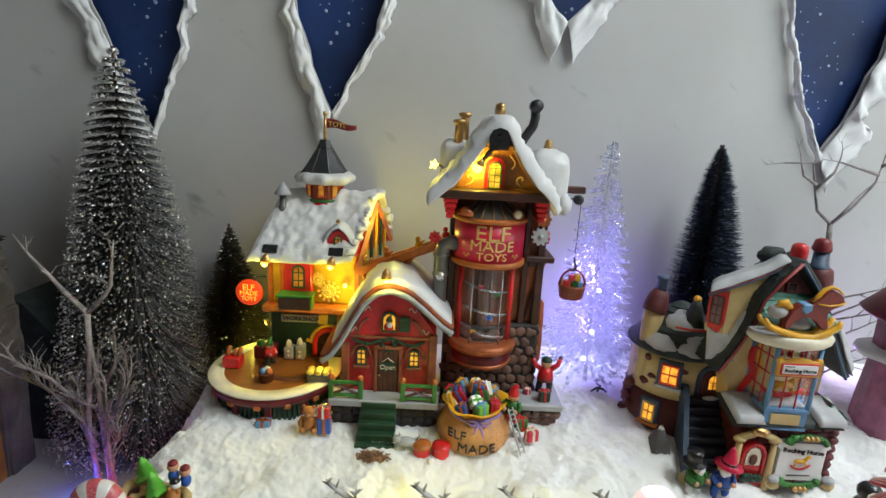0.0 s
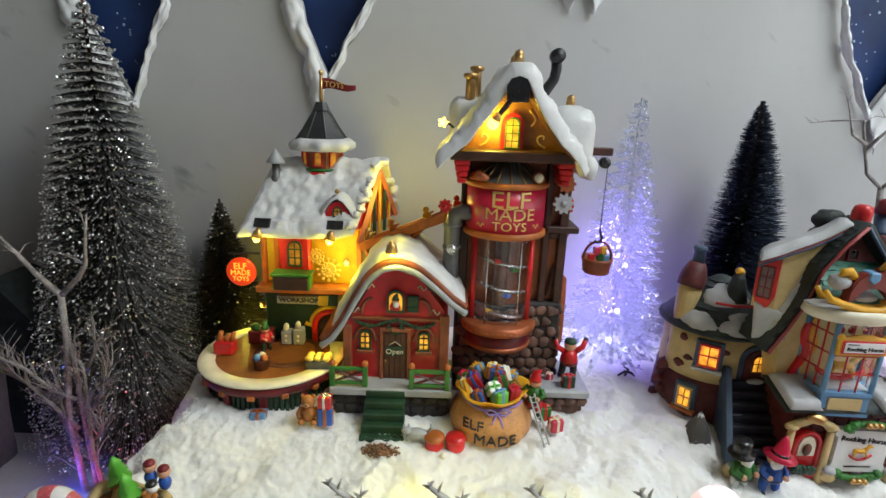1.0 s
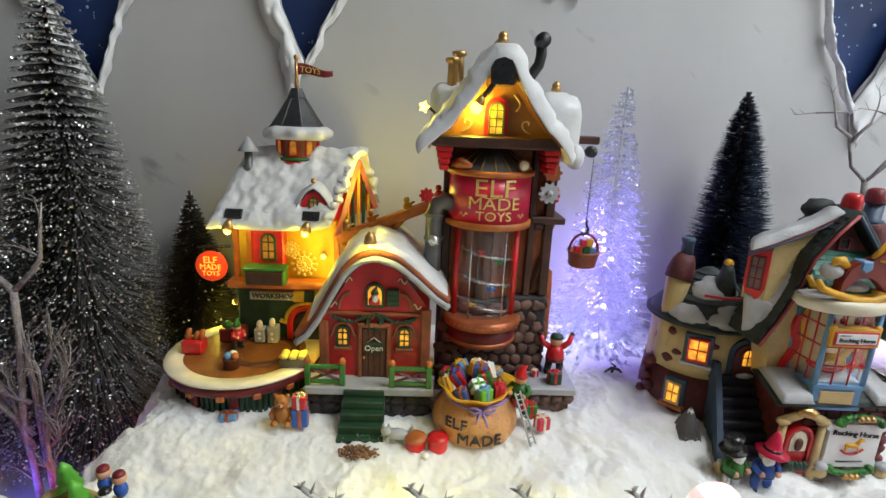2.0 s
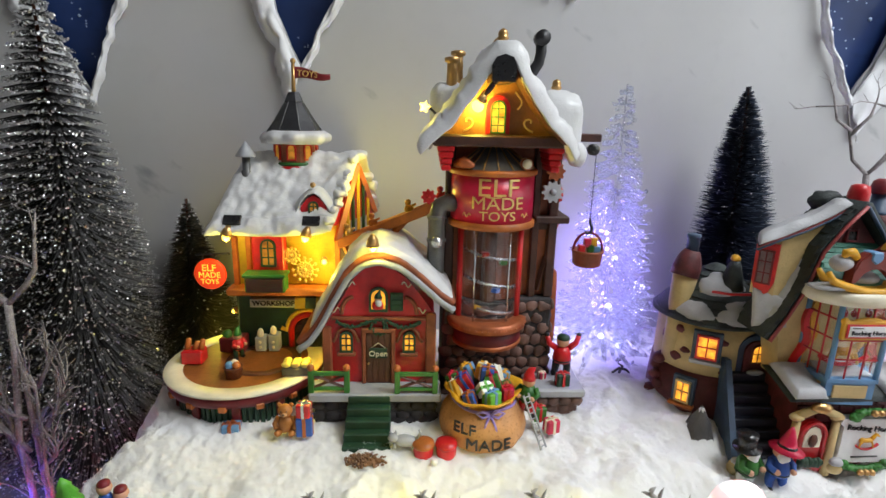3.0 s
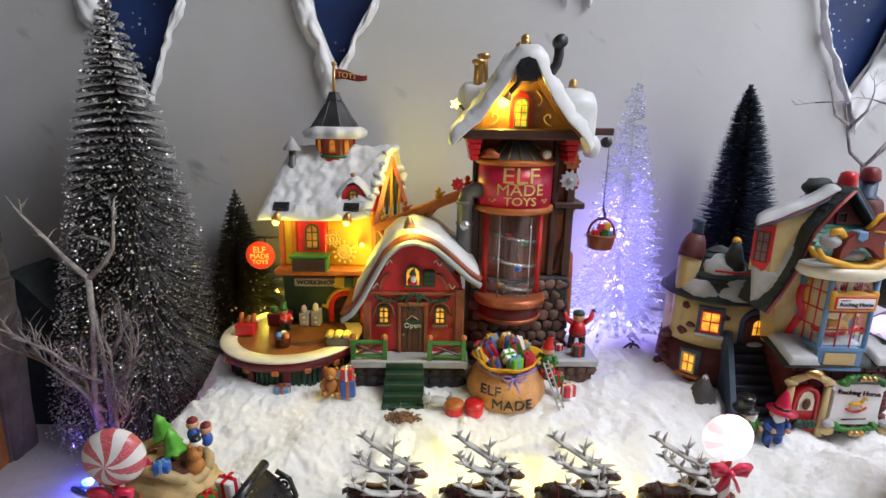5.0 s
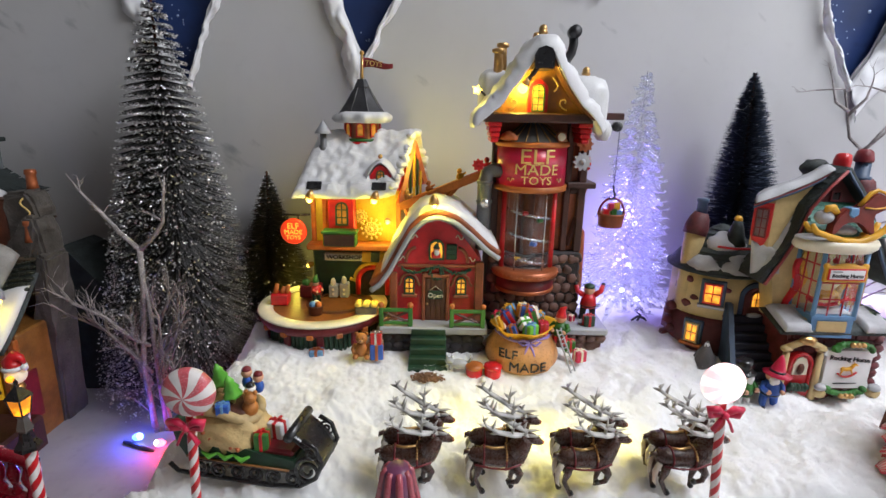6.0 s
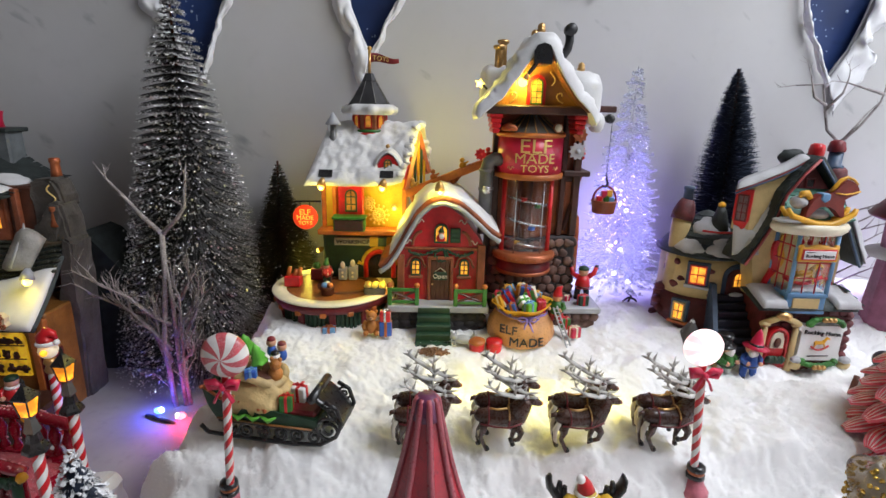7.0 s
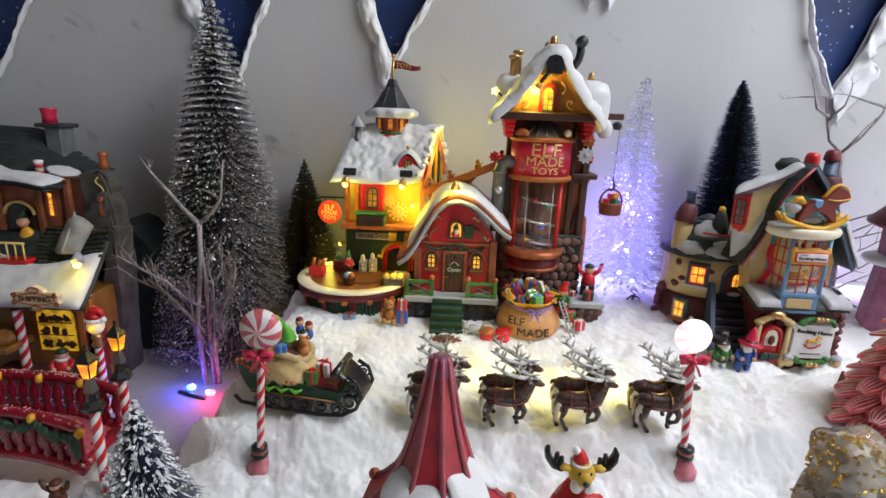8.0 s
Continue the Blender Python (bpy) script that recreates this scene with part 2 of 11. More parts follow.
def tube(bm, pts, radii, seg=8, mi=0, smooth=True, flat=1.0):
    """A tube through points, its radius given at each or once for all."""
    pts = [Vector(p) for p in pts]
    if not isinstance(radii, (list, tuple)):
        radii = [radii] * len(pts)
    verts, faces, u = [], [], None
    for i, p in enumerate(pts):
        d = (pts[min(i + 1, len(pts) - 1)] - pts[max(i - 1, 0)]).normalized()
        if u is None:
            u = d.cross(Vector((0, 0, 1)) if abs(d.z) < 0.9 else Vector((1, 0, 0))).normalized()
        else:
            u = (u - d * u.dot(d)).normalized()
        w = d.cross(u)
        for k in range(seg):
            a = 2 * math.pi * k / seg
            verts.append(p + (u * math.cos(a) + w * math.sin(a) * flat) * radii[i])
    for i in range(len(pts) - 1):
        for k in range(seg):
            q = (k + 1) % seg
            faces.append([i * seg + k, i * seg + q, (i + 1) * seg + q, (i + 1) * seg + k])
    faces.append(list(range(seg))[::-1])
    faces.append([(len(pts) - 1) * seg + k for k in range(seg)])
    add(bm, verts, faces, mi, smooth)
    return bm


def slab(bm, poly, y0, y1, mi=0, m=None):
    """A flat outline in x and z, given a thickness along y."""
    n = len(poly)
    verts = [Vector((x, y0, z)) for x, z in poly] + [Vector((x, y1, z)) for x, z in poly]
    if m:
        verts = [m @ v for v in verts]
    faces = [list(range(n)), [n + i for i in range(n)][::-1]]
    faces += [[i, (i + 1) % n, n + (i + 1) % n, n + i] for i in range(n)]
    add(bm, verts, faces, mi)
    return bm


def blob(bm, c, r, amp=0.0, freq=60.0, seg=14, rings=9, mi=0, m=None):
    """A rounded lump."""
    c = Vector(c)
    if not isinstance(r, (list, tuple)):
        r = (r, r, r)
    verts, faces = [], []
    for j in range(1, rings):
        t = math.pi * j / rings
        for i in range(seg):
            a = 2 * math.pi * i / seg
            v = Vector((r[0] * math.sin(t) * math.cos(a), r[1] * math.sin(t) * math.sin(a), r[2] * math.cos(t)))
            v *= 1 + amp * noise.noise((v + c) * freq)
            verts.append(c + (m @ v if m else v))
    top, bot = Vector((0, 0, r[2])), Vector((0, 0, -r[2]))
    verts += [c + (m @ top if m else top), c + (m @ bot if m else bot)]
    k = (rings - 1) * seg
    for i in range(seg):
        q = (i + 1) % seg
        faces.append([k, i, q])
        faces.append([k + 1, (rings - 2) * seg + q, (rings - 2) * seg + i])
        for j in range(rings - 2):
            faces.append([j * seg + i, (j + 1) * seg + i, (j + 1) * seg + q, j * seg + q])
    add(bm, verts, faces, mi, True)
    return bm


def pillow(bm, c, r, power=0.55, amp=0.05, freq=80.0, seg=28, rings=18, mi=0):
    """A rounded block: between a box and an egg."""
    c = Vector(c)
    verts, faces = [], []

    def pw(v):
        return math.copysign(abs(v) ** power, v)
    for j in range(rings + 1):
        t = math.pi * j / rings - math.pi / 2
        for i in range(seg):
            a = 2 * math.pi * i / seg
            v = Vector((r[0] * pw(math.cos(t)) * pw(math.cos(a)), r[1] * pw(math.cos(t)) * pw(math.sin(a)), r[2] * pw(math.sin(t))))
            verts.append(c + v * (1 + amp * (noise.noise((v + c) * freq) + 0.5 * noise.noise((v + c) * freq * 2.2))))
    for j in range(rings):
        for i in range(seg):
            q = (i + 1) % seg
            faces.append([j * seg + i, j * seg + q, (j + 1) * seg + q, (j + 1) * seg + i])
    add(bm, verts, faces, mi, True)
    bmesh.ops.remove_doubles(bm, verts=bm.verts, dist=1e-6)
    return bm


def sheet(bm, f, nu, nv, thick, amp=0.0, freq=90.0, mi=0, round_edges=True, seed=0.0, sag=0.0):
    """A thick, lumpy sheet over the surface f(u, v), with rounded edges; sag lets its edges hang unevenly."""
    top, bot = [], []
    e = 1e-3
    for j in range(nv + 1):
        for i in range(nu + 1):
            u, v = i / nu, j / nv
            p = f(u, v)
            du, dv = f(min(u + e, 1), v) - f(max(u - e, 0), v), f(u, min(v + e, 1)) - f(u, max(v - e, 0))
            n = du.cross(dv).normalized()
            d = min(u, 1 - u, v, 1 - v)
            k = math.sqrt(max(0.0, 1 - max(0.0, 1 - d / 0.10) ** 2)) if round_edges else 1.0
            w = noise.noise(p * freq + Vector((seed, 0, 0))) + 0.5 * noise.noise(p * freq * 2.3 + Vector((0, seed, 0)))
            drop = Vector((0, 0, -sag * max(0.0, 1 - d / 0.12) * (0.5 + 0.5 * noise.noise(p * freq * 0.8 + Vector((7, seed, 3))))))
            top.append(p + drop + n * (thick * (0.15 + 0.85 * k) + amp * w * k))
            bot.append(p + drop * 0.8)
    verts, faces, w = top + bot, [], nu + 1
    o = len(top)
    for j in range(nv):
        for i in range(nu):
            a = j * w + i
            faces.append([a, a + 1, a + w + 1, a + w])
            faces.append([o + a, o + a + w, o + a + w + 1, o + a + 1])
    for i in range(nu):
        a, b2 = i, nv * w + i
        faces.append([a, o + a, o + a + 1, a + 1])
        faces.append([b2, b2 + 1, o + b2 + 1, o + b2])
    for j in range(nv):
        a, b2 = j * w, j * w + nu
        faces.append([a, a + w, o + a + w, o + a])
        faces.append([b2, o + b2, o + b2 + w, b2 + w])
    add(bm, verts, faces, mi, True)
    return bm


def patch(bm, f, cu, cv, ru, rv, thick, seed=0.0, wob=0.3, mi=0):
    """A rounded patch of snow lying on the surface f(u, v) round (cu, cv), thickest in its middle."""
    rings, seg = 8, 36
    verts, faces, low = [], [], []
    for j in range(rings + 1):
        r = j / rings
        for i in range(seg):
            a = 2 * math.pi * i / seg
            k = r * (1 + wob * noise.noise(Vector((math.cos(a) * 1.3, math.sin(a) * 1.3, seed))) + 0.35 * wob * noise.noise(Vector((math.cos(a) * 4, math.sin(a) * 4, seed + 3))))
            u, v = min(1.0, max(0.0, cu + ru * k * math.cos(a))), min(1.0, max(0.0, cv + rv * k * math.sin(a)))
            e = 2e-3
            du, dv = f(min(u + e, 1), v) - f(max(u - e, 0), v), f(u, min(v + e, 1)) - f(u, max(v - e, 0))
            n = du.cross(dv).normalized()
            p = f(u, v)
            lump = 1 + 0.25 * noise.noise(p * 160 + Vector((seed, 0, 0)))
            verts.append(p + n * (thick * lump * (1 - r ** 5) - 0.0004))
    for j in range(rings):
        for i in range(seg):
            q = (i + 1) % seg
            faces.append([j * seg + i, (j + 1) * seg + i, (j + 1) * seg + q, j * seg + q])
    faces.append([rings * seg + i for i in range(seg)][::-1])
    add(bm, verts, faces, mi, True)
    bmesh.ops.remove_doubles(bm, verts=bm.verts, dist=1e-7)
    return bm


def path_sheet(line, y0, y1, skew=0.0):
    """The surface swept from y0 to y1 by an outline of x and z."""
    ln = [0.0]
    for a, b in zip(line, line[1:]):
        ln.append(ln[-1] + math.dist(a, b))

    def f(u, v):
        s = u * ln[-1]
        for i in range(len(line) - 1):
            if s <= ln[i + 1] + 1e-9:
                k = (s - ln[i]) / (ln[i + 1] - ln[i])
                return Vector((line[i][0] * (1 - k) + line[i + 1][0] * k + skew * v, y0 + (y1 - y0) * v, line[i][1] * (1 - k) + line[i + 1][1] * k))
        return Vector((line[-1][0] + skew * v, y0 + (y1 - y0) * v, line[-1][1]))
    return f


def bm_text(text, size, depth=0.0004, bold=0.0):
    """The mesh of a line of lettering, centred, lying in x and z and facing -y."""
    cu = bpy.data.curves.new("lettering", 'FONT')
    cu.body, cu.size, cu.extrude, cu.offset = text, size, depth, bold * size
    cu.align_x, cu.align_y, cu.resolution_u = 'CENTER', 'CENTER', 3
    ob = new("lettering", cu)
    me = bpy.data.meshes.new_from_object(ob.evaluated_get(bpy.context.evaluated_depsgraph_get()))
    bpy.data.objects.remove(ob)
    bpy.data.curves.remove(cu)
    bm = bmesh.new()
    bm.from_mesh(me)
    bpy.data.meshes.remove(me)
    bmesh.ops.transform(bm, matrix=pose(0, 0, 0, 90, 0, 0), verts=bm.verts)
    return bm


def letters(text, size, m, bold=0.0, stretch=1.0, depth=0.0005, roundx=None):
    """Lettering at the pose m; roundx bends it about an upright axis that far behind it."""
    bm = bm_text(text, size, depth, bold)
    for v in bm.verts:
        v.co.x *= stretch
        if roundx:
            a = v.co.x / roundx
            r = roundx - v.co.y
            v.co.x, v.co.y = r * math.sin(a), roundx - r * math.cos(a)
        v.co = m @ v.co
    return bm


def thing(name, place, label, category, group=""):
    ob = new(name)
    ob.empty_display_size = 0.01
    ob.location = place
    return tagged(ob, label, category, group)


def part(name, bm, mats, parent, label="", fix=True):
    """One mesh under a thing or under a part of it; written in the world's coordinates."""
    if fix:
        bmesh.ops.recalc_face_normals(bm, faces=bm.faces)
    root = parent
    while root.parent:
        root = root.parent
    bmesh.ops.translate(bm, vec=-Vector(root.location), verts=bm.verts)
    me = bpy.data.meshes.new(name)
    bm.to_mesh(me)
    bm.free()
    for mt in (mats if isinstance(mats, (list, tuple)) else [mats]):
        me.materials.append(mt)
    ob = new(name, me)
    ob.parent = parent
    return tagged(ob, label)


def solo(name, bm, mats, place, label, category="", group="", kind="", fix=True):
    """A thing that is one mesh."""
    if fix:
        bmesh.ops.recalc_face_normals(bm, faces=bm.faces)
    bmesh.ops.translate(bm, vec=-Vector(place), verts=bm.verts)
    me = bpy.data.meshes.new(name)
    bm.to_mesh(me)
    bm.free()
    for mt in (mats if isinstance(mats, (list, tuple)) else [mats]):
        me.materials.append(mt)
    ob = new(name, me)
    ob.location = place
    return tagged(ob, label, category, group, kind)


def B():
    return bmesh.new()


def smooth01(a, b, x):
    t = min(1.0, max(0.0, (x - a) / (b - a)))
    return t * t * (3 - 2 * t)

# ---- setting: room, backdrop, snow-covered table ----
def wall_material(name, rgb, smudge):
    m = paint(name, rgb, 0.75, 0.05, 6, 0.08)
    nt, b = m.node_tree, m.node_tree.nodes["Principled BSDF"]
    old = b.inputs["Base Color"].links[0].from_socket
    tc = nt.nodes.new("ShaderNodeTexCoord")
    mp = nt.nodes.new("ShaderNodeMapping")
    mp.vector_type = 'TEXTURE'
    mp.inputs["Rotation"].default_value = (0, radians(38), 0)
    mp.inputs["Scale"].default_value = (1.0, 1.0, 0.42)
    nt.links.new(tc.outputs["Object"], mp.inputs["Vector"])
    n1, n2 = nt.nodes.new("ShaderNodeTexNoise"), nt.nodes.new("ShaderNodeTexNoise")
    n1.inputs["Scale"].default_value, n1.inputs["Detail"].default_value = 13.0, 7.0
    n2.inputs["Scale"].default_value, n2.inputs["Detail"].default_value = 2.2, 2.0
    nt.links.new(mp.outputs["Vector"], n1.inputs["Vector"])
    nt.links.new(tc.outputs["Object"], n2.inputs["Vector"])
    r1 = nt.nodes.new("ShaderNodeMapRange")
    r1.inputs["From Min"].default_value, r1.inputs["From Max"].default_value = 0.64, 0.74
    r1.inputs["To Max"].default_value = smudge
    nt.links.new(n1.outputs["Fac"], r1.inputs["Value"])
    r2 = nt.nodes.new("ShaderNodeMapRange")
    r2.inputs["From Min"].default_value, r2.inputs["From Max"].default_value = 0.35, 0.7
    r2.inputs["To Max"].default_value = smudge * 0.35
    nt.links.new(n2.outputs["Fac"], r2.inputs["Value"])
    ad = nt.nodes.new("ShaderNodeMath")
    ad.operation = 'ADD'
    nt.links.new(r1.outputs["Result"], ad.inputs[0])
    nt.links.new(r2.outputs["Result"], ad.inputs[1])
    mx = nt.nodes.new("ShaderNodeMix")
    mx.data_type = 'RGBA'
    mx.inputs["B"].default_value = (0.20, 0.205, 0.23, 1)
    nt.links.new(ad.outputs["Value"], mx.inputs["Factor"])
    nt.links.new(old, mx.inputs["A"])
    nt.links.new(mx.outputs["Result"], b.inputs["Base Color"])
    return m


PAPER = wall_material("painted_white_backdrop", (0.52, 0.52, 0.525), 0.60)
TORN = paint("torn_white_paper", (0.74, 0.75, 0.78), 0.6, 0.08, 40, 0.3)
NIGHT = paint("night_blue_print", (0.014, 0.034, 0.125), 0.45, 0.45, 8, 0.05)
SNOWDOT = paint("printed_snowflake", (0.35, 0.45, 0.65), 0.5, 0.1)
PLASTER = paint("room_plaster", (0.50, 0.48, 0.46), 0.8, 0.05, 3, 0.1)
FLOORWOOD = paint("room_floor", (0.22, 0.15, 0.10), 0.5, 0.25, 4, 0.1)


def room():
    x0, x1, y0, y1, z0, z1 = -2.2, 2.2, -3.0, 0.75, -0.95, 1.34
    t = 0.08
    solo("floor", box(B(), (x0, y0, z0 - t), (x1, y1, z0), 0), FLOORWOOD, (0, -1, z0), "brown wooden room floor", kind="structure")
    bm = B()                                    # the ceiling, open above the added overhead lamp
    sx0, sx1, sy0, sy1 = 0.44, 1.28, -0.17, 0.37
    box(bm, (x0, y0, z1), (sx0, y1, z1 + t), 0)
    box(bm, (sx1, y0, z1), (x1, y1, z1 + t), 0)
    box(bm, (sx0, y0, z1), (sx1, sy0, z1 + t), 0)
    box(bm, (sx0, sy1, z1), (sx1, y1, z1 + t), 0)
    solo("ceiling", bm, PLASTER, (0, -1, z1), "plain white room ceiling with a hole above the added lamp", kind="structure")
    solo("wall_back", box(B(), (x0 - t, y1, z0), (x1 + t, y1 + t, z1), 0), PLASTER, (0, y1, 0), "plain wall behind the backdrop", kind="structure")
    solo("wall_behind", box(B(), (x0 - t, y0 - t, z0), (x1 + t, y0, z1), 0), PLASTER, (0, y0, 0), "plain wall behind the viewer", kind="structure")
    solo("wall_left", box(B(), (x0 - t, y0, z0), (x0, y1, z1), 0), PLASTER, (x0, 0, 0), "plain room wall", kind="structure")
    bm = B()                                    # the wall with the window's opening
    wy0, wy1, wz0, wz1 = -1.45, 0.35, 0.35, 1.25
    box(bm, (x1, y0, z0), (x1 + t, wy0, z1), 0)
    box(bm, (x1, wy1, z0), (x1 + t, y1, z1), 0)
    box(bm, (x1, wy0, z0), (x1 + t, wy1, wz0), 0)
    box(bm, (x1, wy0, wz1), (x1 + t, wy1, z1), 0)
    solo("wall_right", bm, PLASTER, (x1, 0, 0), "plain room wall with a window opening", kind="structure")
    box(b2 := B(), (-1.5, -0.75, -0.14), (1.6, 0.70, -0.10), 0.003)
    for sx in (-1.45, 1.5):
        for sy in (-0.70, 0.63):
            box(b2, (sx, sy, z0), (sx + 0.06, sy + 0.06, -0.14), 0.002)
    solo("display_table", b2, DARKWOOD, (0, 0, z0), "dark wooden table under the snow village", "table")


def backdrop():
    # tears: tip, left top, right top of the blue; widths of the left and right torn lips
    tears = [((-0.680, 0.335), (-0.78, 0.62), (-0.535, 0.62), 0.020, 0.006),
             ((-0.350, 0.337), (-0.457, 0.62), (-0.272, 0.62), 0.027, 0.012),
             ((-0.134, 0.372), (-0.204, 0.62), (-0.030, 0.62), 0.021, 0.015),
             ((0.137, 0.487), (0.035, 0.62), (0.245, 0.62), 0.024, 0.024),
             ((0.462, 0.352), (0.349, 0.62), (0.550, 0.62), 0.004, 0.036)]
    root = thing("backdrop_board", (0, 0.645, -0.05), "white painted backdrop board with torn openings over night-blue sky", "backdrop")
    root["kind"] = "structure"
    rng = random.Random(4)
    bm = B()
    slab(bm, [(-1.45, -0.10), (1.55, -0.10), (1.55, 0.62), (-1.45, 0.62)], 0.660, 0.664)
    part("night_sky_panel", bm, NIGHT, root, "night-blue printed panel")
    outline = [(1.55, -0.10), (-1.45, -0.10), (-1.45, 0.62)]
    lips = []
    for tip, tl, tr, wl, wr in tears:
        def side(a, b, sgn, seed):
            pts = []
            for i in range(15):
                k = i / 14
                x, z = a[0] * (1 - k) + b[0] * k, a[1] * (1 - k) + b[1] * k
                bow = 0.02 * math.sin(math.pi * min(1, k * 1.6)) * sgn
                x += bow * 0.45 + 0.007 * noise.noise(Vector((z * 40, seed, 1.7))) * min(1, k * 8)
                pts.append((x, z))
            return pts
        left, right = side(tip, tl, -1, tip[0] * 9), side(tip, tr, 1, tip[0] * 9 + 5)
        outline += left[::-1] + right[1:]
        lips += [(left, -1, wl, tip[0]), (right, 1, wr, tip[0] + 3)]
    outline += [(1.55, 0.62)]
    bm = B()
    slab(bm, outline, 0.645, 0.648)
    part("white_panel", bm, PAPER, root, "matt white panel with faint grey brush marks")
    for pts, sgn, w, seed in lips:
        def f(u, v, pts=pts, sgn=sgn, w=w, seed=seed):
            s = u * (len(pts) - 1)
            i = min(int(s), len(pts) - 2)
            k = s - i
            x, z = pts[i][0] * (1 - k) + pts[i + 1][0] * k, pts[i][1] * (1 - k) + pts[i + 1][1] * k
            ww = w * (0.80 + 0.40 * noise.noise(Vector((z * 26, seed, 0))) + 0.46 * noise.noise(Vector((z * 75, seed, 5))) + 0.16 * noise.noise(Vector((z * 190, seed, 2)))) * (0.6 + 0.4 * min(1, u * 6) if w >= 0.02 else 0.30 + 0.70 * min(1, u * 2.2))
            curl = 0.006 * math.sin(math.pi * (0.15 + 0.85 * v)) + 0.005 * noise.noise(Vector((z * 70, v * 4, seed)))
            zz = z - (0.035 * (1 - min(1, u * 5)) + 0.010) * v * (1 if w >= 0.02 else 0.2)
            return Vector((x + sgn * ww * v, 0.6445 - curl - 0.003, zz))
        bm = B()
        sheet(bm, f, 130, 10, 0.0012, 0.0008, 160, seed=seed, round_edges=False)
        part("torn_edge", bm, TORN, root, "curled torn white edge")
    bm = B()
    for _ in range(150):
        tip, tl, tr, wl, wr = tears[rng.randrange(5)]
        k = rng.uniform(0.08, 0.75)
        a = rng.uniform(0.12, 0.88)
        x = (tip[0] + (tl[0] - tip[0]) * k) * a + (tip[0] + (tr[0] - tip[0]) * k) * (1 - a)
        z = tip[1] + (0.62 - tip[1]) * k
        r = rng.choice((0.0006, 0.0009, 0.0009, 0.0016, 0.0022))
        lathe(bm, [(0.0001, 0.0003), (r, 0.0002), (r, 0.0)], (x, 0.6598, z), 8, pose(0, 0, 0, 90, 0, 0))
    part("printed_snowflakes", bm, SNOWDOT, root, "small pale printed snowflakes")


def ground_height(x, y, rough=True):
    prof = ((-0.7, -0.05), (0.10, -0.040), (0.20, -0.005), (0.262, 0.022), (0.284, 0.047), (0.35, 0.062), (0.42, 0.076), (0.50, 0.083), (0.60, 0.080), (0.70, 0.078))
    for (ya, za), (yb, zb) in zip(prof, prof[1:]):
        if y <= yb:
            h = za + (zb - za) * max(0.0, (y - ya) / (yb - ya))
            break
    wild = 1 - 0.7 * smooth01(0.38, 0.46, y)
    edge = -0.250 + 0.012 * smooth01(0.38, 0.50, y) + wild * (0.034 * noise.noise(Vector((y * 22, 3.1, 0))) + 0.026 * noise.noise(Vector((y * 62, 1.1, 4))))
    k = smooth01(edge - 0.040, edge + 0.016, x)
    flank = 4 * k * (1 - k)
    k = max(k, 1 - smooth01(0.16, 0.27, y))
    h = h * k + (-0.036) * (1 - k)
    h -= 0.016 * smooth01(0.2, 0.30, x) * smooth01(0.30, 0.42, y) * (1 - smooth01(0.46, 0.56, y))
    h += 0.014 * smooth01(0.17, 0.30, x) * (1 - smooth01(0.30, 0.40, y))
    under = (1 - smooth01(-0.352, -0.328, x)) * (1 - smooth01(0.315, 0.345, y)) * smooth01(0.10, 0.16, y)
    h = max(h, -0.036 + 0.011 * under)           # snow spread under the bridge
    bank = (1 - smooth01(-0.356, -0.330, x)) * (1 - smooth01(0.240, 0.262, y)) * smooth01(0.15, 0.20, y)
    h = max(h, -0.036 + 0.046 * bank)            # bank added before it to catch light, standing in for a lit board behind
    ring = math.hypot(x + 0.163, y - 0.505)      # a collar of snow round the deck
    h += 0.003 * math.exp(-((ring - 0.070) / 0.017) ** 2) * k
    h += 0.011 * math.exp(-((x - 0.1525) ** 2 + (y - 0.266) ** 2) / 0.00045)   # heaped round the lit lollipop's foot
    if rough:
        p = Vector((x, y, h * 1.1))
        q = 0.35 + 0.65 * k
        soft = 1 - 0.55 * smooth01(0.50, 0.60, y)
        w = p + Vector((noise.noise(p * 30 + Vector((4, 1, 2))), noise.noise(p * 30 + Vector((9, 5, 1))), 0)) * 0.010
        lump = 0.0105 * noise.noise(p * 15) + 0.0085 * noise.noise(w * 33 + Vector((3, 3, 0))) + 0.0030 * noise.noise(w * 75)
        near = 1 - smooth01(0.30, 0.40, y)
        tuft = (0.0021 + 0.0003 * near) * noise.noise(w * 140) + (0.0015 + 0.0002 * near) * noise.noise(p * 290 + Vector((5, 2, 0)))
        calm = smooth01(0.375, 0.41, y) * smooth01(-0.20, -0.17, x) * (1 - smooth01(0.10, 0.13, x))   # pressed flat before the buildings
        h += q * soft * (lump * (1 - 0.72 * calm + 0.9 * flank) + tuft) - 0.002 * calm
    return h


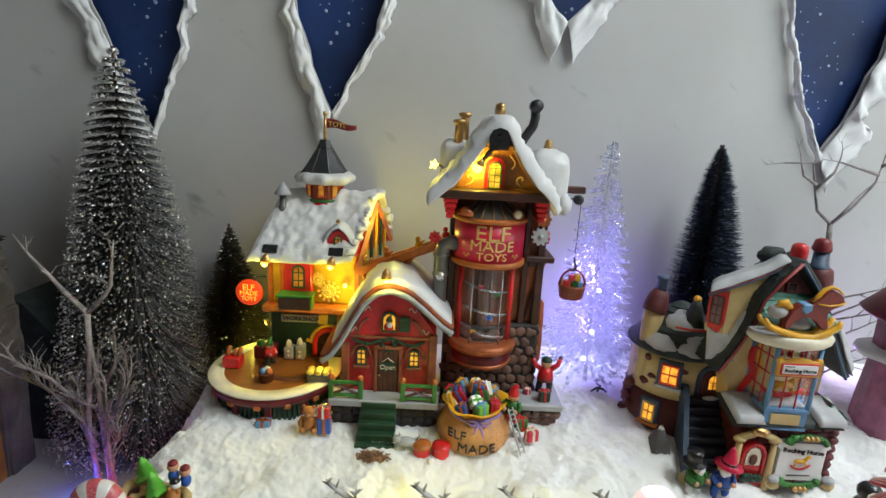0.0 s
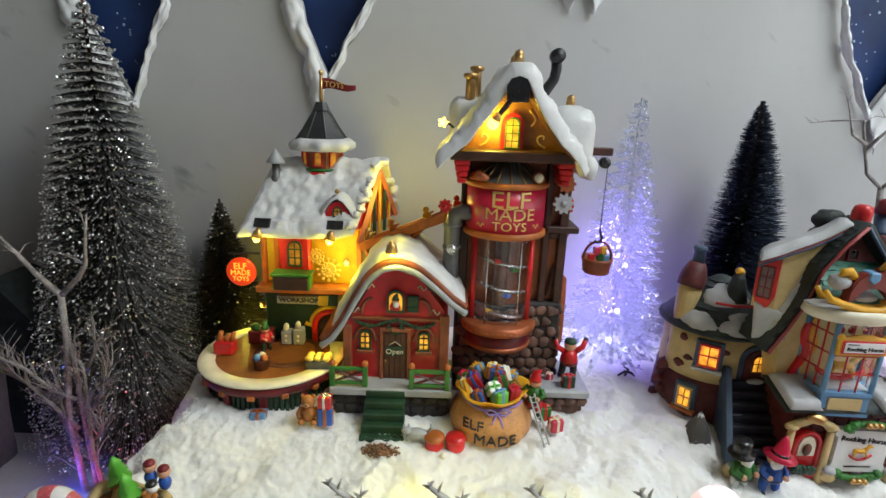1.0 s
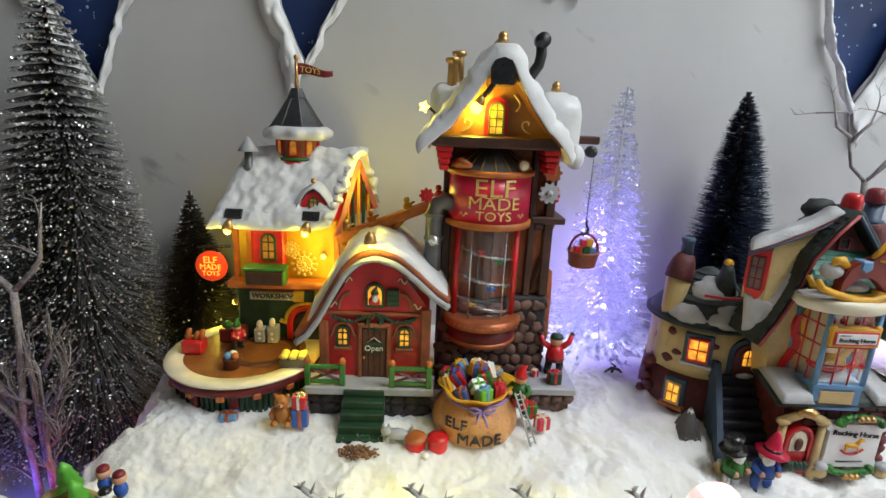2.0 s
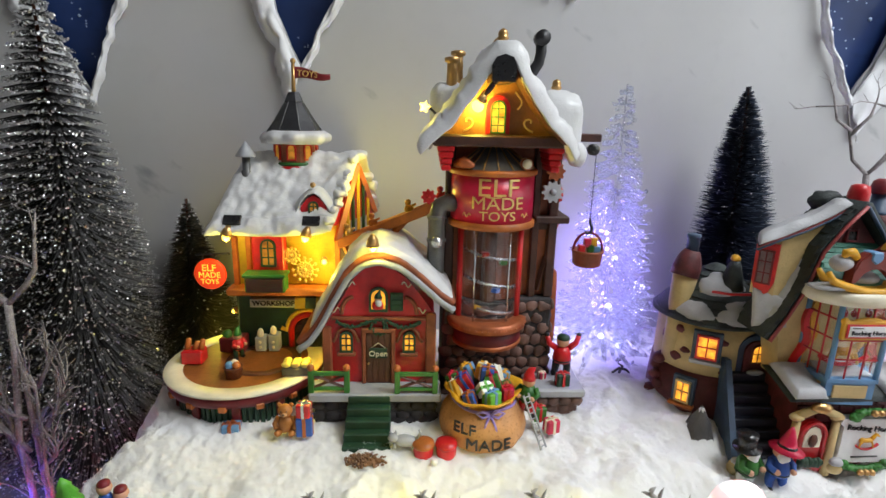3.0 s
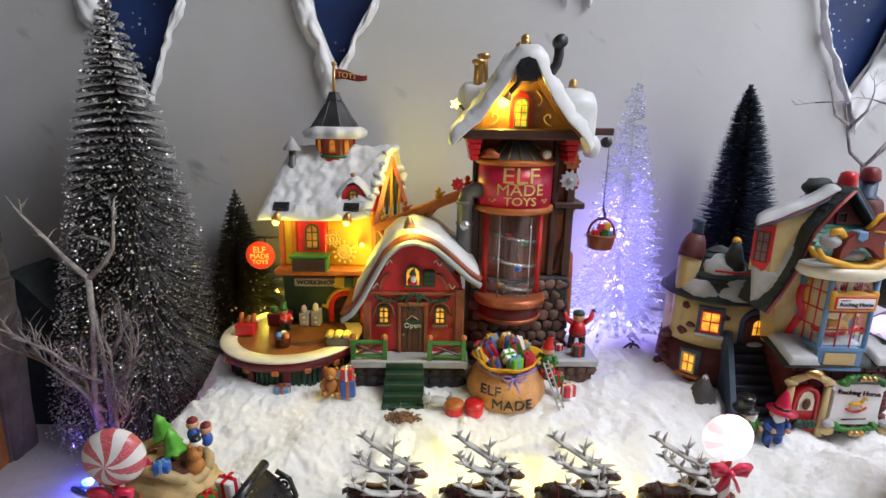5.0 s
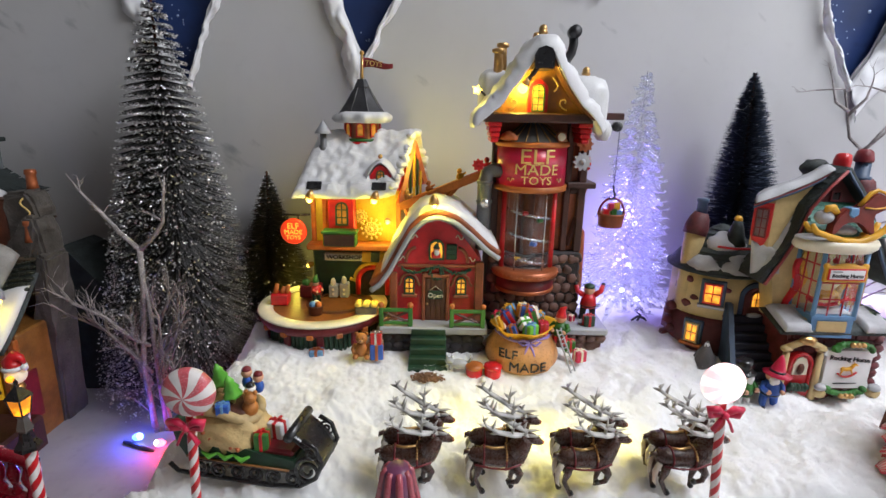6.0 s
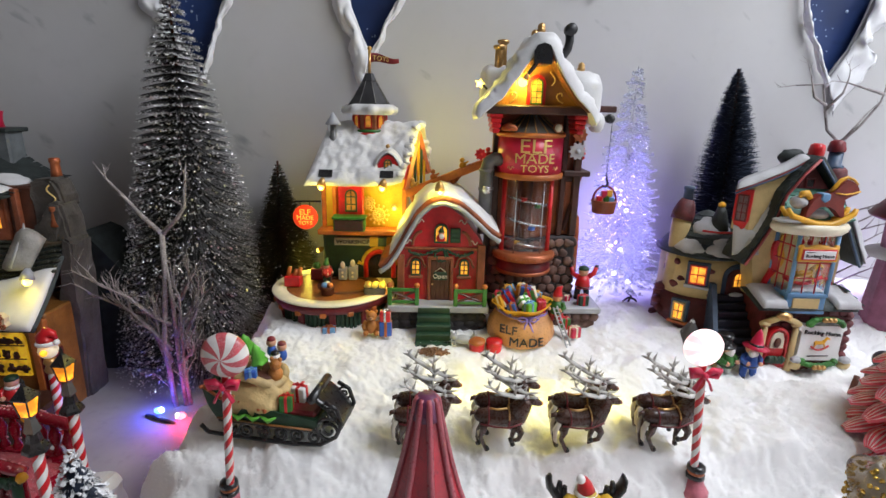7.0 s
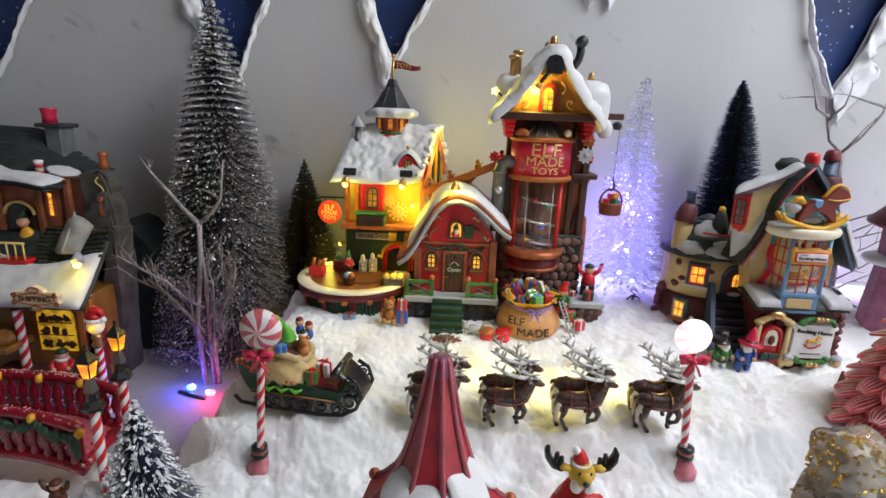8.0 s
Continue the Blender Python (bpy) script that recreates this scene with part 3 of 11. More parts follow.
def snow_material():
    m = paint("cotton_snow", (0.91, 0.91, 0.915), 0.85, 0.02, 45, 0.5)
    nt, b = m.node_tree, m.node_tree.nodes["Principled BSDF"]
    tc = nt.nodes.new("ShaderNodeTexCoord")
    n = nt.nodes.new("ShaderNodeTexNoise")
    n.inputs["Scale"].default_value, n.inputs["Detail"].default_value, n.inputs["Roughness"].default_value = 420.0, 8.0, 0.8
    nt.links.new(tc.outputs["Object"], n.inputs["Vector"])
    bp = nt.nodes.new("ShaderNodeBump")
    bp.inputs["Strength"].default_value, bp.inputs["Distance"].default_value = 0.55, 0.0022
    nt.links.new(n.outputs["Fac"], bp.inputs["Height"])
    nt.links.new(bp.outputs["Normal"], b.inputs["Normal"])
    b.inputs["Sheen Weight"].default_value = 0.3
    b.inputs["Subsurface Weight"].default_value = 0.7
    b.inputs["Subsurface Radius"].default_value = (1.0, 1.0, 1.0)
    b.inputs["Subsurface Scale"].default_value = 0.010
    return m


SNOW = snow_material()


def ground():
    core, side = 640, 36                         # fine over the village, coarse beyond it
    xs = [-0.46 - 1.04 * ((side - i) / side) ** 2 for i in range(side)] + [-0.46 + 0.97 * i / core for i in range(core + 1)] + [0.51 + 1.0 * ((i + 1) / side) ** 2 for i in range(side)]
    ys = [0.655 - 0.585 * j / 400 for j in range(401)] + [0.07 - 0.77 * ((j + 1) / 40) ** 1.6 for j in range(40)]
    nx, ny = len(xs) - 1, len(ys) - 1
    verts = [(x, y, ground_height(x, y)) for y in ys for x in xs]
    w = nx + 1
    faces = [(j * w + i, (j + 1) * w + i, (j + 1) * w + i + 1, j * w + i + 1) for j in range(ny) for i in range(nx)]
    me = bpy.data.meshes.new("snow_ground")
    me.from_pydata(verts, [], faces)
    for p in me.polygons:
        p.use_smooth = True
    me.materials.append(SNOW)
    ob = new("ground", me)
    rng = random.Random(77)                      # loose fibres and glints on the cotton
    verts, faces = [], []
    for _ in range(110000):
        x, y = rng.uniform(-0.36, 0.46), 0.10 + 0.40 * rng.random() ** 1.2
        z = ground_height(x, y)
        a, ln, lift = rng.uniform(0, 6.283), rng.uniform(0.0012, 0.0036), rng.uniform(0.0003, 0.0014)
        d = Vector((math.cos(a), math.sin(a), 0)) * ln
        s = Vector((-d.y, d.x, 0)).normalized() * rng.uniform(0.00008, 0.00017)
        p0, p2 = Vector((x, y, z - 0.0004)), Vector((x, y, z + lift * rng.uniform(0.6, 1.0))) + d
        p1 = Vector((x, y, z + lift)) + d * 0.45
        o = len(verts)
        verts += [p0 - s, p0 + s, p1 + s, p1 - s, p2]
        faces += [(o, o + 1, o + 2, o + 3), (o + 3, o + 2, o + 4)]
    fm = bpy.data.meshes.new("cotton_fibres")
    fm.from_pydata(verts, [], faces)
    fm.materials.append(paint("cotton_fibre", (0.95, 0.95, 0.96), 0.7, 0.05, 60, 0.0))
    fo = new("cotton_fibres", fm)
    tagged(fo, "loose white cotton fibres lying over the snow", "fibres", "", "stuff")
    verts, faces = [], []
    for _ in range(9000):
        x, y = rng.uniform(-0.36, 0.50), rng.uniform(0.08, 0.48)
        z = ground_height(x, y) + 0.0008
        s = rng.uniform(0.00015, 0.00045)
        u = Vector((rng.gauss(0, 0.35), rng.gauss(0, 0.35), 1)).normalized()
        w = u.orthogonal().normalized() * s
        t = u.cross(w)
        c = Vector((x, y, z))
        o = len(verts)
        verts += [c + w, c + t, c - w, c - t]
        faces.append((o, o + 1, o + 2, o + 3))
    gm = bpy.data.meshes.new("snow_glitter")
    gm.from_pydata(verts, [], faces)
    gm.materials.append(paint("snow_glint", (0.9, 0.9, 0.92), 0.10, 0.03, 60, 0.0))
    go = new("snow_glitter", gm)
    tagged(go, "tiny silver glitter grains on the snow", "glitter", "", "stuff")
    board = paint("grey_white_board", (0.35, 0.335, 0.355), 0.6, 0.14, 12, 0.1)
    solo("lower_board", box(B(), (-1.45, 0.128, -0.050), (-0.215, 0.644, -0.030), 0.001), board, (-0.6, 0.3, -0.05), "smooth greyish white board under the shipping house", kind="structure")
    tagged(ob, "fluffy white cotton snow sheet rising towards the backdrop", "", "", "structure")


room()
backdrop()
ground()

# ---- trees ----
def bristles(bm, base, h, radius, rows, per_row, length, width, rise, rng, mi=0, power=0.85, jitter=0.35, tip_mi=None, tip_share=0.35, curl=0.0, ragged=0.0):
    """Wire bristles of a bottle-brush tree, standing out from its stem row by row."""
    tips = []
    verts, faces, mats = [], [], []
    bx, by, bz = base
    for j in range(rows):
        k = (j + 0.5) / rows
        z = bz + h * k
        r = radius * (1 - k) ** power
        n = max(8, int(per_row * (0.25 + 0.75 * r / radius)))
        for i in range(n):
            a = 2 * math.pi * (i + rng.random()) / n + j * 2.4
            zz = z + rng.uniform(-jitter, jitter) * h / rows
            rr = r * rng.uniform(0.90 - ragged, 1.03 + 0.25 * ragged)
            d = Vector((math.cos(a), math.sin(a), 0))
            s = Vector((-d.y, d.x, 0)) * width * rng.uniform(0.7, 1.3)
            r0 = max(0.0, rr - length)
            up = (rise + rng.uniform(-0.5, 0.5) * ragged) * rr
            p0 = Vector((bx, by, zz)) + d * r0
            p1 = Vector((bx, by, zz + up * 0.45 - curl * rr)) + d * (r0 + (rr - r0) * 0.6)
            p2 = Vector((bx, by, zz + up)) + d * rr
            o = len(verts)
            t = Vector((0, 0, width * 0.8))
            verts += [p0 - s, p0 + s, p1 + s + t, p1 - s - t, p2 + t * 0.4]
            faces += [(o, o + 1, o + 2, o + 3), (o + 3, o + 2, o + 4)]
            tip = tip_mi is not None and rng.random() < tip_share
            mats += [mi, tip_mi if tip else mi]
            tips.append(p2)
    add_fast(bm, verts, faces, mats)
    return tips


def add_fast(bm, verts, faces, mats):
    vs = [bm.verts.new(v) for v in verts]
    for f, mt in zip(faces, mats):
        bm.faces.new([vs[i] for i in f]).material_index = mt


def flecks(bm, points, size, rng, share=1.0, spread=0.001):
    """Loose glitter or snow grains at points."""
    verts, faces = [], []
    for p in points:
        if rng.random() > share:
            continue
        s = size * rng.uniform(0.5, 1.5)
        q = Vector(p) + Vector((rng.uniform(-1, 1), rng.uniform(-1, 1), rng.uniform(-1, 1))) * spread
        u = Vector((rng.gauss(0, 1), rng.gauss(0, 1), rng.gauss(0, 1))).normalized()
        w = u.orthogonal().normalized()
        t = u.cross(w)
        o = len(verts)
        verts += [q + w * s, q + t * s, q - w * s, q - t * s, q + u * s * 0.5]
        faces += [(o, o + 1, o + 4), (o + 1, o + 2, o + 4), (o + 2, o + 3, o + 4), (o + 3, o, o + 4)]
    add_fast(bm, verts, faces, [0] * len(faces))


WIRE_BLACK = paint("black_bristle", (0.056, 0.055, 0.057), 0.35, 0.3, 200, 0.1)
WIRE_BLUE = paint("blue_black_bristle", (0.016, 0.024, 0.045), 0.5, 0.3, 200, 0.1)
WIRE_GREEN = paint("dark_green_bristle", (0.055, 0.055, 0.042), 0.5, 0.4, 200, 0.1)
GLITTER = paint("silver_glitter", (0.78, 0.78, 0.80), 0.30, 0.1, 200, 0.0, metal=0.9)
FLOCK = paint("white_flock", (0.80, 0.81, 0.84), 0.8, 0.08, 200, 0.3)


def brush_tree(name, base, h, radius, label, wire, rows, per_row, length, width, rise, fleck_size, share, seed, power=0.85, tips_white=0.0, fleck_mat=None, curl=0.0, jitter=0.35, tip_mat=None, double=False, ragged=0.0):
    rng = random.Random(seed)
    root = thing(name, base, label, "tree", "miniature trees")
    x, y, z = base
    bm = B()
    tube(bm, [(x, y, z), (x, y, z + h * 0.5), (x, y, z + h * 1.005)], [0.0045, 0.003, 0.0012], 8)
    part("trunk", bm, BROWN, root, "twisted dark wire trunk")
    bm = B()
    lathe(bm, [(radius * 0.36, z), (radius * 0.38, z + 0.004), (radius * 0.3, z + 0.010), (0.004, z + 0.012)], (x, y, 0), 24)
    part("base", bm, DARKWOOD, root, "dark round wooden base")
    bm = B()
    tips = bristles(bm, (x, y, z + h * 0.055), h * 0.95, radius, rows, per_row, length, width, rise, rng, 0, power, jitter, 1 if tips_white else None, tips_white, curl, ragged)
    part("bristles", bm, [wire, tip_mat or FLOCK], root, "dense dark wire bristles", fix=False)
    bm = B()
    if double:                                   # glitter crusted along the outer part of each bristle
        tips = [Vector((x + (p.x - x) * k, y + (p.y - y) * k, p.z + 0.06 * (1 - k) * radius)) for p in tips for k in (rng.uniform(0.97, 1.01), rng.uniform(0.90, 1.0), rng.uniform(0.80, 0.97), rng.uniform(0.66, 0.95))]
    flecks(bm, tips, fleck_size, rng, share, 0.0012)
    part("glitter", bm, fleck_mat or GLITTER, root, "scattered bright flecks", fix=False)["kind"] = "stuff"
    return root


brush_tree("glitter_tree", (-0.350, 0.575, -0.03), 0.455, 0.104, "tall black bottle-brush tree covered in silver glitter", WIRE_BLACK,
           50, 215, 0.075, 0.0012, -0.22, 0.00100, 0.62, 11, 0.66, curl=0.02, jitter=0.20, tips_white=0.6, tip_mat=paint("silvered_tip", (0.27, 0.27, 0.28), 0.30, 0.3, 200, 0.1, metal=0.4), double=True, ragged=0.03)
brush_tree("small_fir_tree", (-0.251, 0.61, 0.045), 0.19, 0.060, "small dark green bottle-brush fir with snow flecks", WIRE_GREEN,
           38, 210, 0.055, 0.0007, 0.03, 0.0011, 0.06, 12, 0.8, fleck_mat=FLOCK, ragged=0.16, tips_white=0.22, tip_mat=paint("dusty_bristle", (0.17, 0.15, 0.11), 0.5, 0.3, 200, 0.1))
blue_fir = brush_tree("blue_fir_tree", (0.328, 0.59, 0.07), 0.288, 0.060, "blue-black bottle-brush fir with white snow grains", WIRE_BLUE,
           58, 300, 0.060, 0.00060, 0.10, 0.0005, 0.035, 13, 0.62, fleck_mat=FLOCK, jitter=0.6, ragged=0.20, tips_white=0.16, tip_mat=paint("frosted_bristle", (0.13, 0.16, 0.23), 0.4, 0.3, 200, 0.1))
blue_fir.rotation_euler = (0, radians(-2.6), 0)
brush_tree("snowy_fir_tree", (-0.231, 0.165, -0.03), 0.166, 0.072, "small dark fir with thick white flocked tips", WIRE_BLUE,
           34, 200, 0.046, 0.0009, -0.45, 0.00120, 0.24, 14, 0.9, tips_white=0.28, fleck_mat=FLOCK, jitter=0.3, ragged=0.10, double=True)


def acrylic(name, through, milky, tint=(0.88, 0.92, 1.0)):
    """Clear moulded acrylic: light passes, the moulding scatters a little of it, the faces glint."""
    m = bpy.data.materials.new(name)
    m.use_nodes = True
    nt = m.node_tree
    nt.nodes.remove(nt.nodes["Principled BSDF"])
    clr, tl, gl = nt.nodes.new("ShaderNodeBsdfTransparent"), nt.nodes.new("ShaderNodeBsdfTranslucent"), nt.nodes.new("ShaderNodeBsdfGlossy")
    clr.inputs["Color"].default_value = (0.97, 0.98, 1.0, 1)
    tl.inputs["Color"].default_value = (*tint, 1)
    gl.inputs["Roughness"].default_value = 0.06
    lw = nt.nodes.new("ShaderNodeLayerWeight")
    lw.inputs["Blend"].default_value = 0.35
    mx, my = nt.nodes.new("ShaderNodeMixShader"), nt.nodes.new("ShaderNodeMixShader")
    mx.inputs["Fac"].default_value = milky / (through + milky)
    nt.links.new(clr.outputs[0], mx.inputs[1])
    nt.links.new(tl.outputs[0], mx.inputs[2])
    nt.links.new(lw.outputs["Fresnel"], my.inputs["Fac"])
    nt.links.new(mx.outputs[0], my.inputs[1])
    nt.links.new(gl.outputs[0], my.inputs[2])
    nt.links.new(my.outputs[0], nt.nodes["Material Output"].inputs["Surface"])
    return m


def ice_tree():
    rng = random.Random(21)
    x, y, z = 0.187, 0.575, 0.078
    h, r = 0.280, 0.056
    leafy, stem = acrylic("clear_acrylic_leaf", 0.78, 0.22), acrylic("milky_acrylic_stem", 0.9, 0.1)
    root = thing("ice_tree", (x, y, z), "clear acrylic crystal tree lit violet-blue from inside", "tree", "miniature trees")
    bm = B()
    lathe(bm, [(0.014, z), (0.014, z + 0.006), (0.003, z + 0.02), (0.0012, z + 0.11), (0.001, z + h * 0.7), (0.0006, z + h)], (x, y, 0), 12, wob=0.3)
    part("core", bm, stem, root, "clear acrylic stem").visible_shadow = False
    bm = B()                                     # moulded tiers of drooping, rippled fronds
    rows = 36
    for j in range(rows):
        k = j / rows
        rr = r * (1 - k) ** 0.80 + 0.004
        n = max(7, int(30 * (1 - k) ** 0.7))
        for i in range(n):
            a = 2 * math.pi * (i + rng.random() * 0.6) / n + j * 0.7
            d = Vector((math.cos(a), math.sin(a), 0))
            s = Vector((-d.y, d.x, 0))
            c = Vector((x, y, z + 0.014 + h * 0.95 * k + rng.uniform(-0.004, 0.004)))
            out = rr * rng.uniform(0.78, 1.06)
            wd, drop = rng.uniform(0.0016, 0.0036) * (1 - 0.35 * k), rng.uniform(-0.2, 0.35)
            line = [(0.25, 0.10), (0.5, 0.12), (0.72, -0.02), (0.9, -drop * 0.35), (1.0, -drop * 0.55)]
            vs, fs = [], []
            for q, (u, up) in enumerate(line):
                w = wd * (0.55, 1.0, 1.15, 0.8, 0.12)[q]
                mid = c + d * out * u + Vector((0, 0, rr * up))
                vs += [mid - s * w, mid + Vector((0, 0, w * 0.75)) + d * rng.uniform(-0.001, 0.001), mid + s * w]
            for q in range(4):
                o = q * 3
                fs += [(o, o + 1, o + 4, o + 3), (o + 1, o + 2, o + 5, o + 4)]
            add(bm, vs, fs)
            for t in (rng.uniform(0.45, 0.8), rng.uniform(0.7, 1.0)):   # faceted beads on the frond
                p = c + d * out * t + Vector((0, 0, rr * (-drop * 0.4 * t) + 0.002))
                e = rng.uniform(0.0010, 0.0026)
                u = Vector((rng.gauss(0, 1), rng.gauss(0, 1), rng.gauss(0, 1))).normalized()
                v1 = u.orthogonal().normalized()
                v2 = u.cross(v1)
                add(bm, [p + u * e * 1.7, p + v1 * e, p + v2 * e, p - v1 * e, p - v2 * e, p - u * e * 1.3], [(0, 1, 2), (0, 2, 3), (0, 3, 4), (0, 4, 1), (5, 2, 1), (5, 3, 2), (5, 4, 3), (5, 1, 4)])
    shards = part("acrylic_foliage", bm, leafy, root, "moulded clear acrylic fronds")
    shards.visible_shadow = False
    shards["kind"] = "stuff"
    for dx, dy, dz in ((-0.012, -0.030, 0.035), (0.008, -0.028, 0.024), (0.0, -0.01, 0.06), (0.003, -0.006, 0.11)):
        bm = B()
        blob(bm, (x + dx, y + dy, z + dz), 0.0030, seg=10, rings=6)
        part("led", bm, LEDVIOLET, root, "glowing violet lamp bead")


ice_tree()


def twig(bm, p, d, length, r, depth, rng, bend=0.25, gaps=None):
    pts, rad = [Vector(p)], [r]
    d = Vector(d).normalized()
    n = 6
    for i in range(n):
        d = (d + Vector((rng.uniform(-bend, bend), rng.uniform(-bend, bend), rng.uniform(-bend, bend) * 0.7)) * 0.5).normalized()
        pts.append(pts[-1] + d * length / n)
        rad.append(r * (1 - 0.62 * (i + 1) / n))
        if depth > 0 and i in (2, 4, 5):
            side = d.cross(Vector((rng.uniform(-1, 1), rng.uniform(-1, 1), rng.uniform(-0.2, 0.2)))).normalized()
            twig(bm, pts[-1], d * 0.75 + side * 0.7, length * rng.uniform(0.35, 0.6), rad[-1] * 0.7, depth - 1, rng, bend)
    tube(bm, pts, rad, 6)


def bare_tree():
    rng = random.Random(5)
    x, y, z = -0.340, 0.466, -0.03
    root = thing("bare_branch_tree", (x, y, z), "frosted bare branch tree with coloured lamps at its foot", "tree", "miniature trees")
    bm = B()
    tube(bm, [(x, y, z), (x - 0.004, y, z + 0.08), (x + 0.006, y, z + 0.16), (x + 0.008, y, z + 0.205)], [0.0029, 0.0027, 0.0028, 0.0027], 9)
    tube(bm, [(x + 0.010, y + 0.003, z), (x + 0.008, y + 0.003, z + 0.06), (x + 0.010, y, z + 0.13), (x + 0.008, y, z + 0.18)], [0.0026, 0.0024, 0.0022, 0.001], 8)
    part("trunk", bm, BARK, root, "thin frosted double trunk")
    bm = B()
    fork = (x + 0.008, y, z + 0.203)
    for limb in (((-0.020, 0.0197), (-0.0324, 0.0352), (-0.0507, 0.0563), (-0.062, 0.0732)), ((0.017, 0.017), (0.0268, 0.0296), (0.0296, 0.0535), (0.031, 0.0732))):
        pts = [fork] + [(fork[0] + dx, y + rng.uniform(-0.003, 0.003), fork[2] + dz) for dx, dz in limb]
        tube(bm, pts, [0.0027, 0.0023, 0.0018, 0.0013, 0.0005], 7)
        for p in pts[2:4]:
            for k in range(2):
                twig(bm, p, (rng.uniform(-0.8, 0.8), rng.uniform(-0.8, 0.4), 0.7), rng.uniform(0.010, 0.026), 0.0008, 1, rng)
    part("crown", bm, BARK, root, "forked upper branches")
    stems = (((-0.0085, 0.005), (-0.010, 0.050), (-0.018, 0.082), (-0.032, 0.107), (-0.0535, 0.121), (-0.073, 0.130)),
             ((0.000, 0.101), (-0.020, 0.113), (-0.039, 0.132), (-0.062, 0.144), (-0.079, 0.1535)),
             ((-0.004, 0.056), (-0.0155, 0.0845), (-0.017, 0.108), (-0.018, 0.130)),
             ((0.003, 0.0535), (0.021, 0.070), (0.023, 0.078), (0.021, 0.087)),
             ((0.011, 0.003), (0.010, 0.050), (0.0127, 0.096), (0.014, 0.135), (0.0085, 0.152)),
             ((0.0127, 0.090), (0.028, 0.113), (0.034, 0.126), (0.042, 0.141)),
             ((0.0127, 0.130), (0.0225, 0.149), (0.024, 0.163)),
             ((-0.002, 0.070), (-0.026, 0.098), (-0.044, 0.118), (-0.064, 0.136)),
             ((0.004, 0.085), (0.012, 0.108), (0.026, 0.118), (0.033, 0.150)))
    for stem in stems:
        bm = B()
        dy = rng.uniform(-0.006, 0.004)
        pts = [(x + 0.006 + dx, y + dy * min(1.0, i), z + dz) for i, (dx, dz) in enumerate(stem)]
        n = len(pts)
        tube(bm, pts, [0.0023 * (1 - 0.68 * i / (n - 1)) for i in range(n)], 7)
        for i in range(1, n):
            d = (Vector(pts[i]) - Vector(pts[i - 1])).normalized()
            for k in range(4):
                q = Vector(pts[i - 1]).lerp(Vector(pts[i]), rng.uniform(0.35, 1.0))
                twig(bm, q, d + Vector((rng.uniform(-0.8, 0.8), rng.uniform(-0.7, 0.5), rng.uniform(0.0, 0.8))), rng.uniform(0.012, 0.034), 0.0009, 1, rng)
        part("branch", bm, BARK, root)
    for p, mt, nm in (((-0.3490, 0.447, -0.0235), LEDBLUE, "glowing blue lamp bead"), ((-0.3210, 0.437, -0.0235), LEDRED, "glowing red lamp bead"), ((-0.3460, 0.4455, -0.0220), LEDWHITE, "glowing white lamp bead"), ((-0.3235, 0.4355, -0.0225), LEDWHITE, "glowing white lamp bead")):
        bm = B()
        blob(bm, p, (0.0058, 0.0044, 0.0038) if mt is not LEDWHITE else (0.0024, 0.0024, 0.0034), seg=12, rings=7)
        part("led", bm, mt, root, nm)
    bm = B()
    tube(bm, [(-0.362, 0.444, -0.0275), (-0.350, 0.4395, -0.0275), (-0.335, 0.434, -0.0280), (-0.325, 0.4315, -0.0285)], [0.0020, 0.0028, 0.0022, 0.0012], 6)
    part("lamp_cable", bm, BLACK, root, "thin black cable")


bare_tree()


def far_bare_tree():
    rng = random.Random(8)
    x, y, z = 0.497, 0.60, 0.06
    root = thing("bare_branch_tree", (x, y, z), "slim frosted bare branch tree lit violet from below", "tree", "miniature trees")
    bm = B()
    top = (0.464, 0.60, 0.275)
    tube(bm, [(x, y, z), (0.492, y, 0.14), (0.472, y, 0.22), top], [0.0042, 0.0038, 0.0034, 0.0030], 9)
    part("trunk", bm, BARK, root, "thin frosted trunk")
    for pts in ([top, (0.445, y, 0.29), (0.437, y, 0.315), (0.428, y, 0.345), (0.394, y, 0.343)], [top, (0.485, y, 0.295), (0.505, y, 0.325), (0.508, y, 0.345)],
                [(0.437, y, 0.315), (0.455, y, 0.335), (0.458, y, 0.35)], [(0.507, y, 0.335), (0.48, y, 0.342), (0.46, y, 0.347)], [(0.508, y, 0.345), (0.53, y, 0.355), (0.56, y, 0.37)],
                [(0.437, y, 0.32), (0.42, y, 0.33), (0.412, y, 0.352)], [(0.47, y, 0.28), (0.49, y, 0.31)]):
        bm = B()
        n = len(pts)
        tube(bm, pts, [0.0021 * (1 - 0.6 * i / (n - 1)) for i in range(n)], 7)
        twig(bm, pts[-1], Vector(pts[-1]) - Vector(pts[-2]), 0.022, 0.0008, 1, rng)
        part("branch", bm, BARK, root)
    for i in range(6):
        bm = B()
        k = rng.uniform(0.1, 0.7)
        twig(bm, (0.495 - 0.02 * k, y - 0.003, z + 0.2 * k), (rng.uniform(0.3, 1), -0.4, rng.uniform(0.2, 0.9)), 0.06, 0.0016, 1, rng)
        part("branch", bm, BARK, root)


far_bare_tree()

